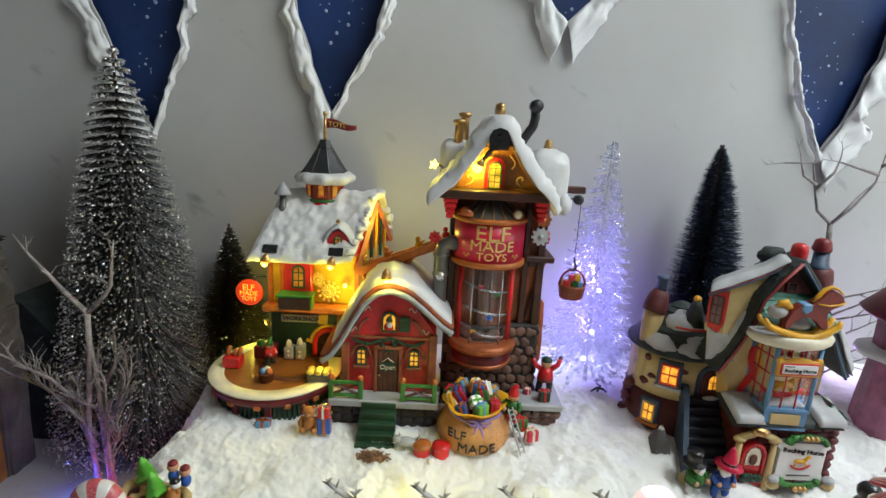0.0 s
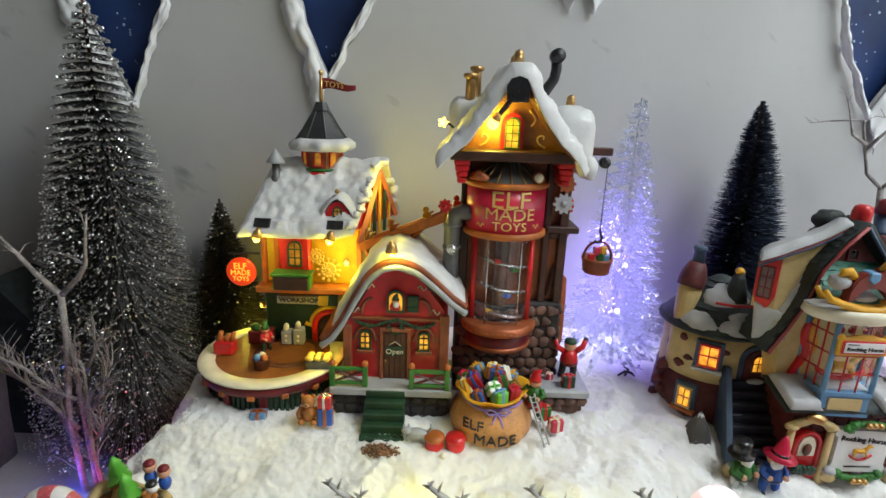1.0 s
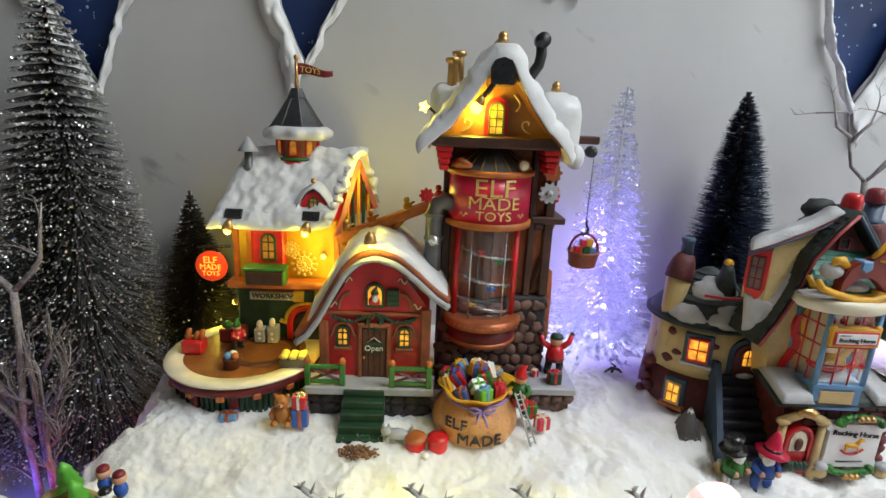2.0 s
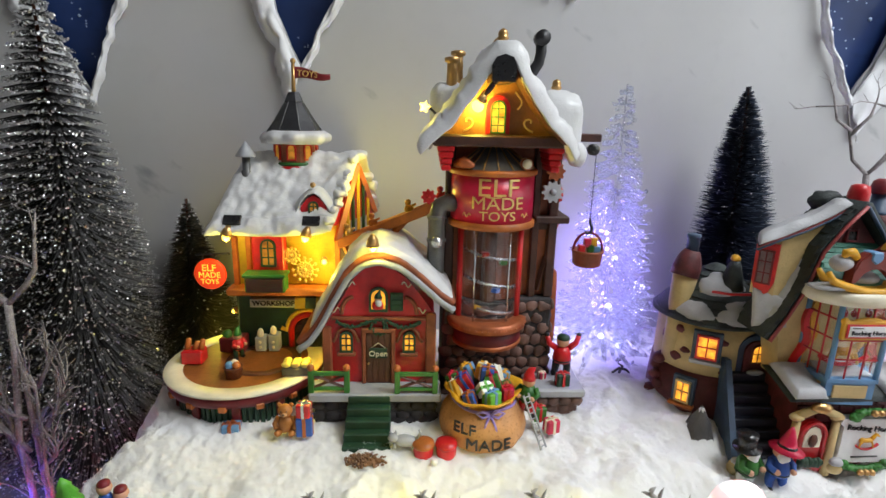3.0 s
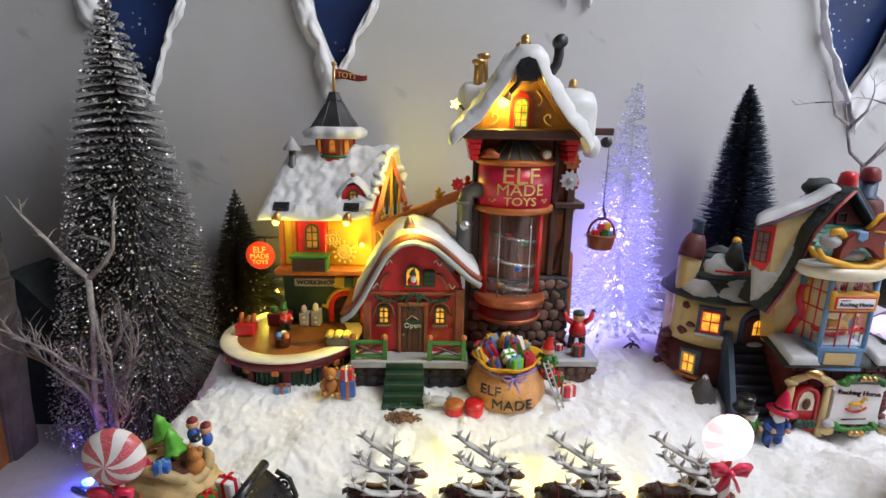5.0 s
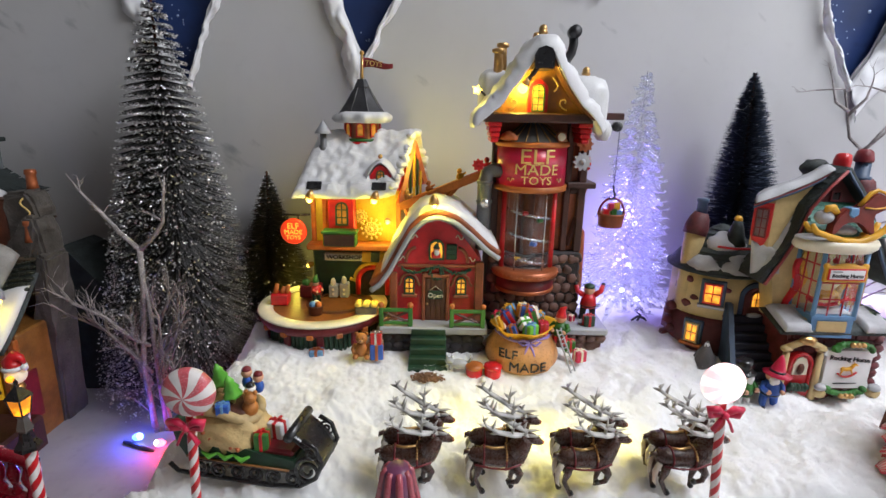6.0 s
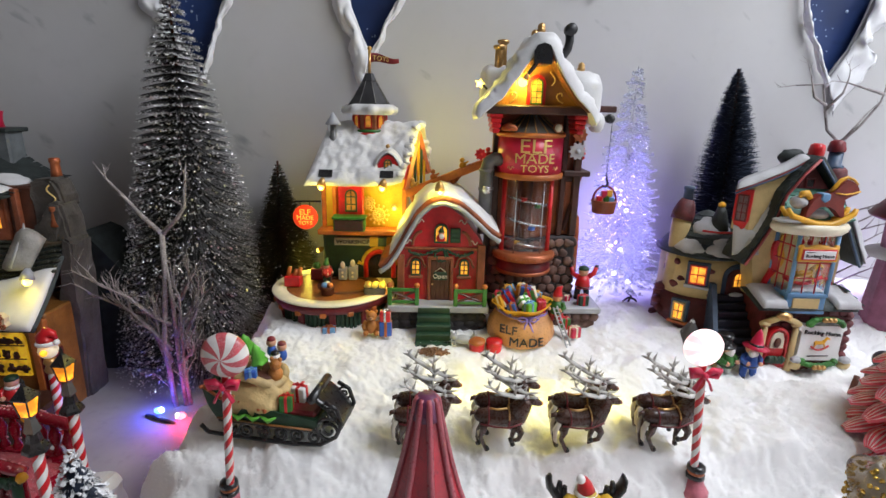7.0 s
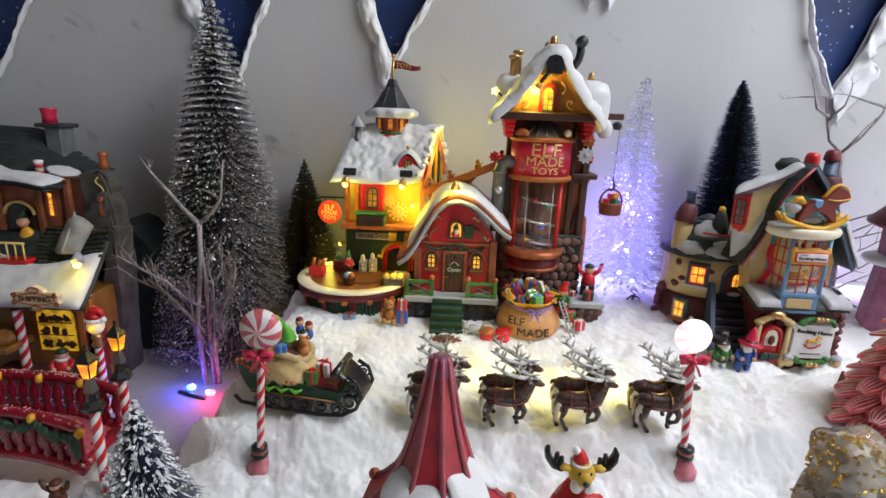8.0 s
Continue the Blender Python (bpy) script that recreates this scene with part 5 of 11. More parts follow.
    part("wall_lamp_bulb", bm, BULB, root, "glowing star lamp")
    # terrace at the right
    part("terrace", box(B(), (0.085, 0.460, 0.093), (0.134, 0.520, 0.1005), 0.0015), PALEGREY, root, "grey snow-dusted terrace slab")
    bm = B()
    for i in range(9):
        blob(bm, (0.088 + (i % 5) * 0.010, 0.4645 + (i // 5) * 0.003, 0.0885 - (i // 5) * 0.008), (0.0058, 0.004, 0.0046), 0.25, 250, 8, 6)
    for i in range(5):
        blob(bm, (0.130, 0.467 + i * 0.010, 0.0875), (0.004, 0.0056, 0.005), 0.25, 250, 8, 6)
    box(bm, (0.088, 0.466, 0.070), (0.130, 0.515, 0.0932), 0.001)
    part("terrace_wall", bm, STONE, root, "brown stone terrace wall")


tower()


def barn():
    root = thing("barn", (-0.042, 0.490, 0.080), "red toy barn with curved snowy roof and open sign", "building", "village buildings")
    wl = [(-0.086, 0.105), (0.004, 0.105), (0.004, 0.166), (-0.004, 0.178), (-0.018, 0.196), (-0.034, 0.208), (-0.046, 0.210), (-0.060, 0.198), (-0.074, 0.175), (-0.086, 0.154)]
    bm = B()
    slab(bm, wl, 0.466, 0.530)
    part("wall", bm, RED, root, "bright red barn wall")
    line = [(-0.104, 0.1425), (-0.094, 0.150), (-0.085, 0.163), (-0.074, 0.184), (-0.063, 0.203), (-0.052, 0.2135), (-0.040, 0.2165), (-0.024, 0.2115), (-0.008, 0.1985), (0.006, 0.185), (0.018, 0.177)]
    bm = B()
    sheet(bm, path_sheet(line, 0.456, 0.534), 40, 4, 0.0050, 0.0002, 80, seed=3.0, round_edges=False)
    part("roof", bm, RUST, root, "curved wooden barn roof board")
    bm = B()
    low = [(x, z - 0.0052) for x, z in line]
    sheet(bm, path_sheet(low, 0.4535, 0.459), 40, 2, 0.0045, 0.0003, 80, seed=3.5, round_edges=False)
    part("barge_board", bm, PALEGREY, root, "pale grey barge board")
    sn = [(x, z + 0.0045) for x, z in line[1:]]
    bm = B()
    sheet(bm, path_sheet(sn, 0.4565, 0.536), 56, 30, 0.0075, 0.0022, 75, seed=5.0, sag=0.003)
    part("roof_snow", bm, ROOFSNOW, root, "smooth thick snow on the barn roof")
    # facade joinery
    for lo, hi in (((-0.0875, 0.4625, 0.105), (-0.0800, 0.467, 0.156)), ((-0.003, 0.4625, 0.105), (0.0055, 0.467, 0.168)), ((-0.080, 0.4635, 0.1615), (-0.001, 0.467, 0.1645))):
        part("timber", box(B(), lo, hi, 0.0012), RUST, root)
    for sgn, xc in ((-1, -0.062), (1, -0.020)):
        bm = B()
        pts = [(xc + sgn * 0.0095 * math.cos(a), 0.4650, 0.166 + 0.0150 * math.sin(a)) for a in [math.pi * (0.02 + 0.09 * i) * 0.55 for i in range(11)]]
        tube(bm, pts, 0.0017, 5)
        part("arched_trim", bm, RUST, root)
        bm = B()
        for zz in (0.170, 0.192):
            k = 1 if zz < 0.18 else 0.45
            pts = [(-0.0415 + sgn * (0.0125 + 0.022 * k) + 0.0075 * (i / 12 - 0.5), 0.4652, zz + 0.0022 * math.sin(i * 0.55 * sgn)) for i in range(13)]
            tube(bm, pts, 0.0006, 5)
        part("scroll", bm, IVORY, root, "white painted scroll")
    window(root, (-0.0415, 0.4648, 0.1695), 0.0150, 0.0205, DARKGREEN, lattice=(0, 0), depth=0.003, bar=0.0018)
    bm = B()                                     # bearded doll looking out of the upper window
    blob(bm, (-0.0420, 0.4632, 0.1745), (0.0046, 0.0016, 0.0052), 0.1, 200, 12, 8, 0)
    blob(bm, (-0.0415, 0.4622, 0.1800), (0.0030, 0.0014, 0.0030), 0.1, 200, 10, 7, 1)
    blob(bm, (-0.0412, 0.4616, 0.1775), (0.0026, 0.0012, 0.0032), 0.3, 300, 10, 7, 2)
    tube(bm, [(-0.0415, 0.4625, 0.1815), (-0.0413, 0.4627, 0.1845), (-0.0402, 0.4630, 0.1875)], [0.0036, 0.0022, 0.0006], 9, 3)
    part("window_doll", bm, [RED, SKIN, WHITE, DARKGREEN], root, "bearded doll in the upper window")
    bm = B()
    box(bm, (-0.0320, 0.4625, 0.1700), (-0.0215, 0.4650, 0.1855), 0.0006)
    for i in range(3):
        box(bm, (-0.0314, 0.4618, 0.1722 + i * 0.0046), (-0.0221, 0.4628, 0.1752 + i * 0.0046), 0.0004)
    part("shutter", bm, DARKGREEN, root, "dark green plank shutter")
    for x in (-0.0680, -0.0165):
        window(root, (x, 0.4648, 0.1335), 0.0105, 0.0185, DARKGREEN, lattice=(1, 2), depth=0.0026, bar=0.0017)
        bm = B()
        pts = [(x + 0.0082 * math.cos(math.pi * i / 10), 0.4640, 0.1465 + 0.0082 * math.sin(math.pi * i / 10)) for i in range(11)]
        tube(bm, [(x + 0.0105, 0.464, 0.1425)] + pts + [(x - 0.0105, 0.464, 0.1425)], 0.0013, 6)
        box(bm, (x - 0.0075, 0.4615, 0.1305), (x + 0.0075, 0.466, 0.1335), 0.0008)
        part("window_hood", bm, RUST, root, "brown moulded window hood and sill")
    # door with its sign
    bm = B()
    box(bm, (-0.0555, 0.4620, 0.1055), (-0.0520, 0.467, 0.1535), 0.0008)
    box(bm, (-0.0315, 0.4620, 0.1055), (-0.0280, 0.467, 0.1535), 0.0008)
    box(bm, (-0.0555, 0.4620, 0.1510), (-0.0280, 0.467, 0.1550), 0.0008)
    part("door_frame", bm, RUST, root, "brown door frame")
    bm = B()
    box(bm, (-0.0520, 0.4640, 0.1055), (-0.0315, 0.467, 0.1510), 0.0004)
    for i in range(4):
        box(bm, (-0.0515 + i * 0.0050, 0.4632, 0.1065), (-0.0472 + i * 0.0050, 0.4645, 0.1500), 0.0005)
    door = part("door", bm, BROWN, root, "dark brown plank door")
    bm = B()
    blob(bm, (-0.0500, 0.4622, 0.1240), 0.0011, seg=8, rings=6)
    part("door_knob", bm, GOLD, door)
    bm = B()
    box(bm, (-0.0490, 0.4612, 0.1290), (-0.0345, 0.4630, 0.1380), 0.0008)
    plate = part("door_sign", bm, DARKGREEN, root, "dark hanging door sign reading Open")
    part("lettering", letters("Open", 0.0068, Matrix.Translation((-0.04175, 0.4610, 0.1333))), IVORY, plate)
    bm = B()
    tube(bm, [(-0.0475, 0.4625, 0.1380), (-0.0418, 0.4625, 0.1425), (-0.0360, 0.4625, 0.1380)], 0.0004, 5)
    part("sign_cord", bm, IVORY, plate)
    # wreath and garland above the door
    bm = B()
    rng = random.Random(6)
    for i in range(70):
        a = rng.uniform(0, 6.283)
        blob(bm, (-0.0415 + 0.0062 * math.cos(a) + rng.gauss(0, 0.0008), 0.4635 + rng.uniform(-0.001, 0.001), 0.1565 + 0.0062 * math.sin(a) + rng.gauss(0, 0.0008)), 0.0014, 0.4, 500, 6, 4)
    part("wreath", bm, DARKGREEN, root, "dark green fir wreath")
    for sgn in (-1, 1):
        bm = B()
        for i in range(60):
            k = i / 59
            blob(bm, (-0.0415 + sgn * (0.008 + 0.026 * k), 0.4635, 0.1605 - 0.0045 * math.sin(math.pi * k) + rng.gauss(0, 0.0006)), 0.0012, 0.4, 500, 6, 4)
        part("garland", bm, DARKGREEN, root, "dark fir garland")
    bulb_cap(root, (-0.0445, 0.4530, 0.2285), GOLD, (0, 0.1, -1), 1.25)
    bulb_cap(root, (-0.1000, 0.4740, 0.1405), GOLD, (-0.5, 0, -1), 0.9)
    # porch, fences, stair
    part("porch", box(B(), (-0.097, 0.4450, 0.0980), (0.010, 0.4700, 0.1055), 0.0012), PALEGREY, root, "grey porch slab")
    bm = B()
    box(bm, (-0.093, 0.4495, 0.070), (0.006, 0.530, 0.0982), 0.0012)
    for i in range(18):
        blob(bm, (-0.090 + (i % 9) * 0.0115, 0.4495, 0.0930 - (i // 9) * 0.009), (0.0060, 0.002, 0.0042), 0.3, 250, 8, 6)
    part("footing", bm, MORTAR, root, "dark stone footing under the porch")
    for xa, xb, y in ((-0.0945, -0.0660, 0.4485), (-0.0255, 0.0050, 0.4475)):
        bm = B()
        for x in (xa, xb):
            box(bm, (x - 0.0022, y - 0.0022, 0.1055), (x + 0.0022, y + 0.0022, 0.1250), 0.0005)
        box(bm, (xa, y - 0.0014, 0.1205), (xb, y + 0.0014, 0.1240), 0.0005)
        box(bm, (xa, y - 0.0014, 0.1075), (xb, y + 0.0014, 0.1105), 0.0005)
        fence = part("fence_panel", bm, GREEN, root, "green painted porch rail")
        bm = B()
        for s in (0, 1):
            tube(bm, [(xa + 0.002, y, 0.1100 + 0.0105 * s), (xb - 0.002, y, 0.1205 - 0.0105 * s)], 0.0013, 4, smooth=False)
        part("cross_brace", bm, BROWN, fence)
        for x in (xa, xb):
            bm = B()
            blob(bm, (x, y, 0.1272), 0.0030, seg=10, rings=7)
            part("post_ball", bm, ORANGE, fence, "round orange post ball")
    stair = part("stair", box(B(), (-0.064, 0.4250, 0.066), (-0.032, 0.452, 0.0770), 0.001), DARKGREEN, root, "dark green carpeted stair")
    for i in range(5):
        y1, z1 = 0.4520 - i * 0.0070, 0.1040 - i * 0.0068
        part("step", box(B(), (-0.0650 - i * 0.0004, y1 - 0.0078, z1 - 0.010), (-0.0310 + i * 0.0004, y1, z1), 0.0010), DARKGREEN, stair)


barn()


def workshop():
    root = thing("workshop_house", (-0.132, 0.575, 0.080), "ochre workshop house with snowy roof and red cupola", "building", "village buildings")
    part("lower_wall", box(B(), (-0.180, 0.534, 0.075), (-0.088, 0.620, 0.168), 0.002), DARKGREEN, root, "dark green ground-floor wall")
    part("upper_wall", box(B(), (-0.178, 0.534, 0.168), (-0.083, 0.620, 0.230), 0.002), OCHRE, root, "ochre upper wall")
    for x in (-0.1795, -0.167, -0.0865):
        part("timber", box(B(), (x, 0.5305, 0.168), (x + 0.005, 0.5355, 0.216), 0.0008), ORANGE, root)
    part("shelf_beam", box(B(), (-0.183, 0.5180, 0.1620), (-0.083, 0.5400, 0.1690), 0.0015), ORANGE, root, "orange ledge beam")
    # red window bay and green planter
    part("window_bay", box(B(), (-0.1590, 0.5225, 0.1690), (-0.1305, 0.5360, 0.2230), 0.0012), RED, root, "red window bay")
    window(root, (-0.1440, 0.5222, 0.1895), 0.0135, 0.0255, DARKGREEN, lattice=(1, 2), depth=0.0022, glow=GLOWFAINT, bar=0.0016)
    bm = B()
    box(bm, (-0.1625, 0.5080, 0.1690), (-0.1275, 0.5225, 0.1830), 0.001)
    box(bm, (-0.1640, 0.5065, 0.1830), (-0.1260, 0.5235, 0.1860), 0.001)
    pl = part("planter", bm, GREEN, root, "green-rimmed planter box")
    part("planter_panel", box(B(), (-0.1610, 0.5066, 0.1700), (-0.1290, 0.5085, 0.1822), 0.0006), paint("dark_red_green", (0.05, 0.016, 0.012), 0.45, 0.3, 90, 0.3, second=(0.02, 0.05, 0.015)), pl, "dark carved planter front")
    # sign
    board = part("workshop_sign", box(B(), (-0.1660, 0.5285, 0.1475), (-0.1220, 0.5345, 0.1560), 0.0008), PALEGREY, root, "grey sign reading workshop")
    part("lettering", letters("WORKSHOP", 0.0066, Matrix.Translation((-0.1440, 0.5283, 0.1518)), 0.025, stretch=1.05), BLACK, board)
    # arch door
    bm = B()
    pts = [(-0.113 + 0.0165 * math.cos(math.pi * i / 12), 0.531, 0.1235 + 0.0165 * math.sin(math.pi * i / 12)) for i in range(13)]
    tube(bm, [(-0.0965, 0.531, 0.108)] + pts + [(-0.1295, 0.531, 0.108)], 0.0030, 7)
    part("door_arch", bm, RED, root, "red round door arch")
    bm = B()
    pts = [(-0.113 + 0.0205 * math.cos(math.pi * i / 12), 0.5315, 0.1240 + 0.0205 * math.sin(math.pi * i / 12)) for i in range(13)]
    tube(bm, pts + [(-0.1390, 0.5315, 0.1265)], 0.0022, 7)
    part("arch_trim", bm, OCHRE, root, "ochre arch trim")
    # flat black sheet on the solid wall, the doorway's inner shade as colour
    bm = B()
    lathe(bm, [(0.0001, 0.0), (0.0150, 0.0), (0.0150, 0.002)], (-0.113, 0.5325, 0.1230), 20, pose(0, 0, 0, 90, 0, 0))
    box(bm, (-0.128, 0.5305, 0.107), (-0.098, 0.5325, 0.123), 0.0004)
    part("door_opening", bm, BLACK, root, "black sheet painted as the shade inside the doorway")
    # awning
    for i in range(4):
        bm = B()
        x = -0.124 + i * 0.0098
        slab(bm, [(x, 0.158), (x + 0.0095, 0.158), (x + 0.0088, 0.147), (x - 0.0007, 0.147)], 0.5275, 0.5315)
        part("awning_strip", bm, OCHRE if i % 2 == 0 else DARKGREEN, root)
    # snow roof, front and back slopes, gable at the right
    fr = [(0.507, 0.2225), (0.518, 0.2310), (0.535, 0.2490), (0.553, 0.2670), (0.572, 0.2830), (0.590, 0.2800), (0.610, 0.252), (0.630, 0.224)]

    def roof(u, v):
        s = v * (len(fr) - 1)
        i = min(int(s), len(fr) - 2)
        k = s - i
        y, z = fr[i][0] * (1 - k) + fr[i + 1][0] * k, fr[i][1] * (1 - k) + fr[i + 1][1] * k
        flare = 1 - smooth01(0.0, 0.6, v)
        return Vector((-0.1770 - 0.016 * flare + (0.110 + 0.013 * flare + 0.24 * (y - 0.572)) * u, y, z + 0.0045 * smooth01(0.8, 1.0, u)))
    bm = B()
    sheet(bm, roof, 110, 110, 0.0062, 0.0030, 62, seed=8.0, sag=0.004)
    for v in bm.verts:                           # crusted lumps
        v.co += Vector((0, -0.4, 0.9)) * (0.0006 * noise.noise(v.co * 150) + 0.0003 * noise.noise(v.co * 330))
    rng = random.Random(88)
    for i in range(20):                          # snow piled along the gable's edge
        v = rng.uniform(0.08, 0.95)
        r = rng.uniform(0.0032, 0.0056)
        blob(bm, roof(rng.uniform(0.955, 0.985), v) + Vector((0.0, 0.0, 0.0005)), (r * 1.1, r * 2.0, r * 0.9), 0.5, 160, 14, 10)
    part("snow_roof", bm, ROOFSNOW, root, "lumpy white snow roof")
    bm = B()
    gp = [(y, z - 0.003) for y, z in fr[1:]]
    verts = [Vector((-0.073 + 0.24 * (y - 0.572), y, z)) for y, z in gp] + [Vector((-0.178, y, z)) for y, z in gp]
    n = len(gp)
    add(bm, verts, [list(range(n)), list(range(2 * n - 1, n - 1, -1)), [0, n - 1, 2 * n - 1, n]] + [[i, i + 1, n + i + 1, n + i] for i in range(n - 1)])
    part("gable", bm, RED, root, "red gable end wall")
    for ya, za, yb, zb in ((0.520, 0.214, 0.572, 0.277), (0.572, 0.277, 0.622, 0.224)):
        bm = B()
        tube(bm, [(-0.0695 + 0.24 * (ya - 0.572), ya, za), (-0.0695 + 0.24 * (yb - 0.572), yb, zb)], 0.0035, 4, smooth=False)
        part("rafter", bm, ORANGE, root)
    for k in range(5):
        y = 0.548 + 0.014 * k
        top = 0.272 - 0.9 * abs(y - 0.576)
        bm = B()
        box(bm, (-0.0720 + 0.24 * (y - 0.572), y - 0.0022, 0.212), (-0.0690 + 0.24 * (y - 0.572), y + 0.0022, top), 0.0006)
        part("gable_board", bm, (OCHRE, DARKGREEN)[k % 2], root, "upright painted gable board")
    # dormer
    bm = B()
    slab(bm, [(-0.1130, 0.2330), (-0.0905, 0.2330), (-0.0905, 0.2440), (-0.0960, 0.2520), (-0.1018, 0.2550), (-0.1076, 0.2520), (-0.1130, 0.2440)], 0.5190, 0.560)
    part("dormer", bm, RED, root, "small red dormer")
    window(root, (-0.1018, 0.5187, 0.2360), 0.0088, 0.0140, DARKGREEN, lattice=(1, 2), depth=0.0016, glow=GLOWFAINT, bar=0.0014)
    bm = B()
    dl = [(-0.1165, 0.2400), (-0.1125, 0.2475), (-0.1070, 0.2545), (-0.1018, 0.2575), (-0.0966, 0.2545), (-0.0908, 0.2475), (-0.0868, 0.2400)]
    sheet(bm, path_sheet(dl, 0.5165, 0.562), 20, 10, 0.0042, 0.0008, 90, seed=6.0)
    part("dormer_snow", bm, ROOFSNOW, root, "rounded snow cap on the dormer")
    bm = B()
    blob(bm, (-0.1018, 0.5195, 0.2640), 0.0024, seg=10, rings=7)
    part("dormer_ball", bm, GOLD, root)
    # roof vents with lamps
    for x in (-0.1735, -0.1065):
        bm = B()
        box(bm, (-0.0075, -0.0015, -0.004), (0.0075, 0.0015, 0.005), 0.0006, Matrix.Translation((x + 0.004, 0.5105, 0.2335)) @ pose(0, 0, 0, -40, 0, 0))
        part("roof_hatch", bm, BLACK, root, "small black roof hatch")
        bulb_cap(root, (x, 0.5070, 0.2225), GOLD, (-0.25, -0.15, -1), 1.25)
    # stovepipe
    bm = B()
    lathe(bm, [(0.0050, 0.254), (0.0052, 0.2600), (0.0055, 0.2640), (0.0048, 0.2720), (0.0036, 0.2730), (0.0036, 0.2850)], (-0.1665, 0.548, 0), 14)
    sp = part("stovepipe", bm, GREY, root, "grey stovepipe with conical cap")
    bm = B()
    lathe(bm, [(0.0088, 0.2850), (0.0090, 0.2858), (0.0045, 0.2925), (0.0005, 0.2985)], (-0.1665, 0.548, 0), 16)
    part("pipe_cap", bm, PALEGREY, sp)
    # cupola
    cx, cy = -0.1275, 0.575
    bm = B()
    lathe(bm, [(0.0200, 0.2680), (0.0215, 0.2740), (0.0205, 0.2790), (0.0205, 0.2800), (0.0200, 0.3000)], (cx, cy, 0), 8, pose(0, 0, 0, 0, 0, 22.5), smooth=False)
    cup = part("cupola", bm, RUST, root, "eight-sided wooden cupola")
    bm = B()
    lathe(bm, [(0.0190, 0.2690), (0.0225, 0.2715), (0.0228, 0.2755), (0.0208, 0.2765)], (cx, cy, 0), 24)
    part("cupola_skirt", bm, RED, cup, "red skirt of the cupola")
    bm = B()
    lathe(bm, [(0.0210, 0.2765), (0.0222, 0.2772), (0.0222, 0.2790), (0.0208, 0.2797)], (cx, cy, 0), 24)
    part("cupola_band", bm, GREEN, cup, "green band")
    for i in range(5):
        a = -90 + (i - 2) * 45
        c = Vector((cx + 0.0192 * math.cos(radians(a)), cy + 0.0192 * math.sin(radians(a)), 0.2815))
        window(root, c, 0.0085, 0.0150, RED, yaw=a + 90, lattice=(0, 0), depth=0.0012, glow=GLOWFAINT, bar=0.0012)
    bm = B()
    lathe(bm, [(0.0240, 0.2970), (0.0290, 0.2965), (0.0318, 0.3000), (0.0312, 0.3045), (0.0265, 0.3085)], (cx, cy, 0), 48, wob=0.34)
    part("cupola_snow", bm, ROOFSNOW, cup, "snow ring on the cupola eave")
    bm = B()
    lathe(bm, [(0.0262, 0.3060), (0.0185, 0.3170), (0.0125, 0.3270), (0.0085, 0.3335), (0.0085, 0.3350), (0.0050, 0.3430)], (cx, cy, 0), 8, pose(0, 0, 0, 0, 0, 22.5), smooth=False)
    spire = part("spire_roof", bm, DARKIRON, root, "dark grey flared spire roof")
    for i in range(8):
        a = radians(i * 45 + 22.5)
        bm = B()
        tube(bm, [(cx + r * math.cos(a), cy + r * math.sin(a), z) for r, z in ((0.0264, 0.3062), (0.0187, 0.3172), (0.0127, 0.3272), (0.0087, 0.3337))], 0.0005, 5)
        part("spire_rib", bm, GREY, spire)
    bm = B()
    tube(bm, [(cx, cy, 0.338), (cx + 0.0005, cy, 0.3690)], [0.0019, 0.0016], 10)
    blob(bm, (cx + 0.0005, cy, 0.3705), 0.0026, seg=10, rings=7)
    pole = part("flagpole", bm, GOLD, root, "brass flagpole")
    bm = B()

    def flag(u, v):
        return Vector((cx + 0.0015 + 0.033 * u, cy - 0.0008 + 0.0015 * math.sin(u * 6), 0.3655 - 0.0008 - 0.0105 * v * (1 - 0.55 * u) - 0.0045 * u + 0.0016 * math.sin(u * 5.5 + 0.5)))
    sheet(bm, flag, 24, 4, 0.0009, 0, round_edges=False)
    fl = part("flag", bm, DEEPRED, pole, "dark red wavy pennant reading toys")
    part("lettering", letters("TOYS", 0.0078, Matrix.Translation((cx + 0.0135, cy - 0.0012, 0.3592)) @ pose(0, 0, 0, 0, 4, 0)), GOLDLEAF, fl)
    # snowflake wreath and wall lamp
    for x, z, r in ((-0.1135, 0.1850, 0.0110), (-0.1250, 0.1985, 0.0065)):
        bm = B()
        for i in range(12):
            a = 2 * math.pi * i / 12
            tube(bm, [(x, 0.5290, z), (x + r * math.cos(a), 0.5285, z + r * math.sin(a))], [0.0010, 0.0006], 5)
            blob(bm, (x + r * math.cos(a), 0.5280, z + r * math.sin(a)), 0.0016, seg=7, rings=5)
            blob(bm, (x + r * 0.6 * math.cos(a + 0.26), 0.5275, z + r * 0.6 * math.sin(a + 0.26)), 0.0014, seg=7, rings=5)
        blob(bm, (x, 0.5270, z), 0.0022, seg=8, rings=6)
        part("star_wheel", bm, GOLDLEAF, root, "gilt beaded star wheel")
    bulb_cap(root, (-0.0955, 0.5270, 0.1940), GOLD, (0.1, -1, -0.3), 0.9)
    bulb_cap(root, (-0.1900, 0.5600, 0.1330), GOLD, (-1, 0, -0.5), 0.9)
    # round hanging sign
    bm = B()
    lathe(bm, [(0.0001, -0.0025), (0.0125, -0.0025), (0.0142, -0.001), (0.0142, 0.001), (0.0125, 0.0025), (0.0001, 0.0025)], (-0.1965, 0.5220, 0.1820), 30, pose(0, 0, 0, 90, 0, 0))
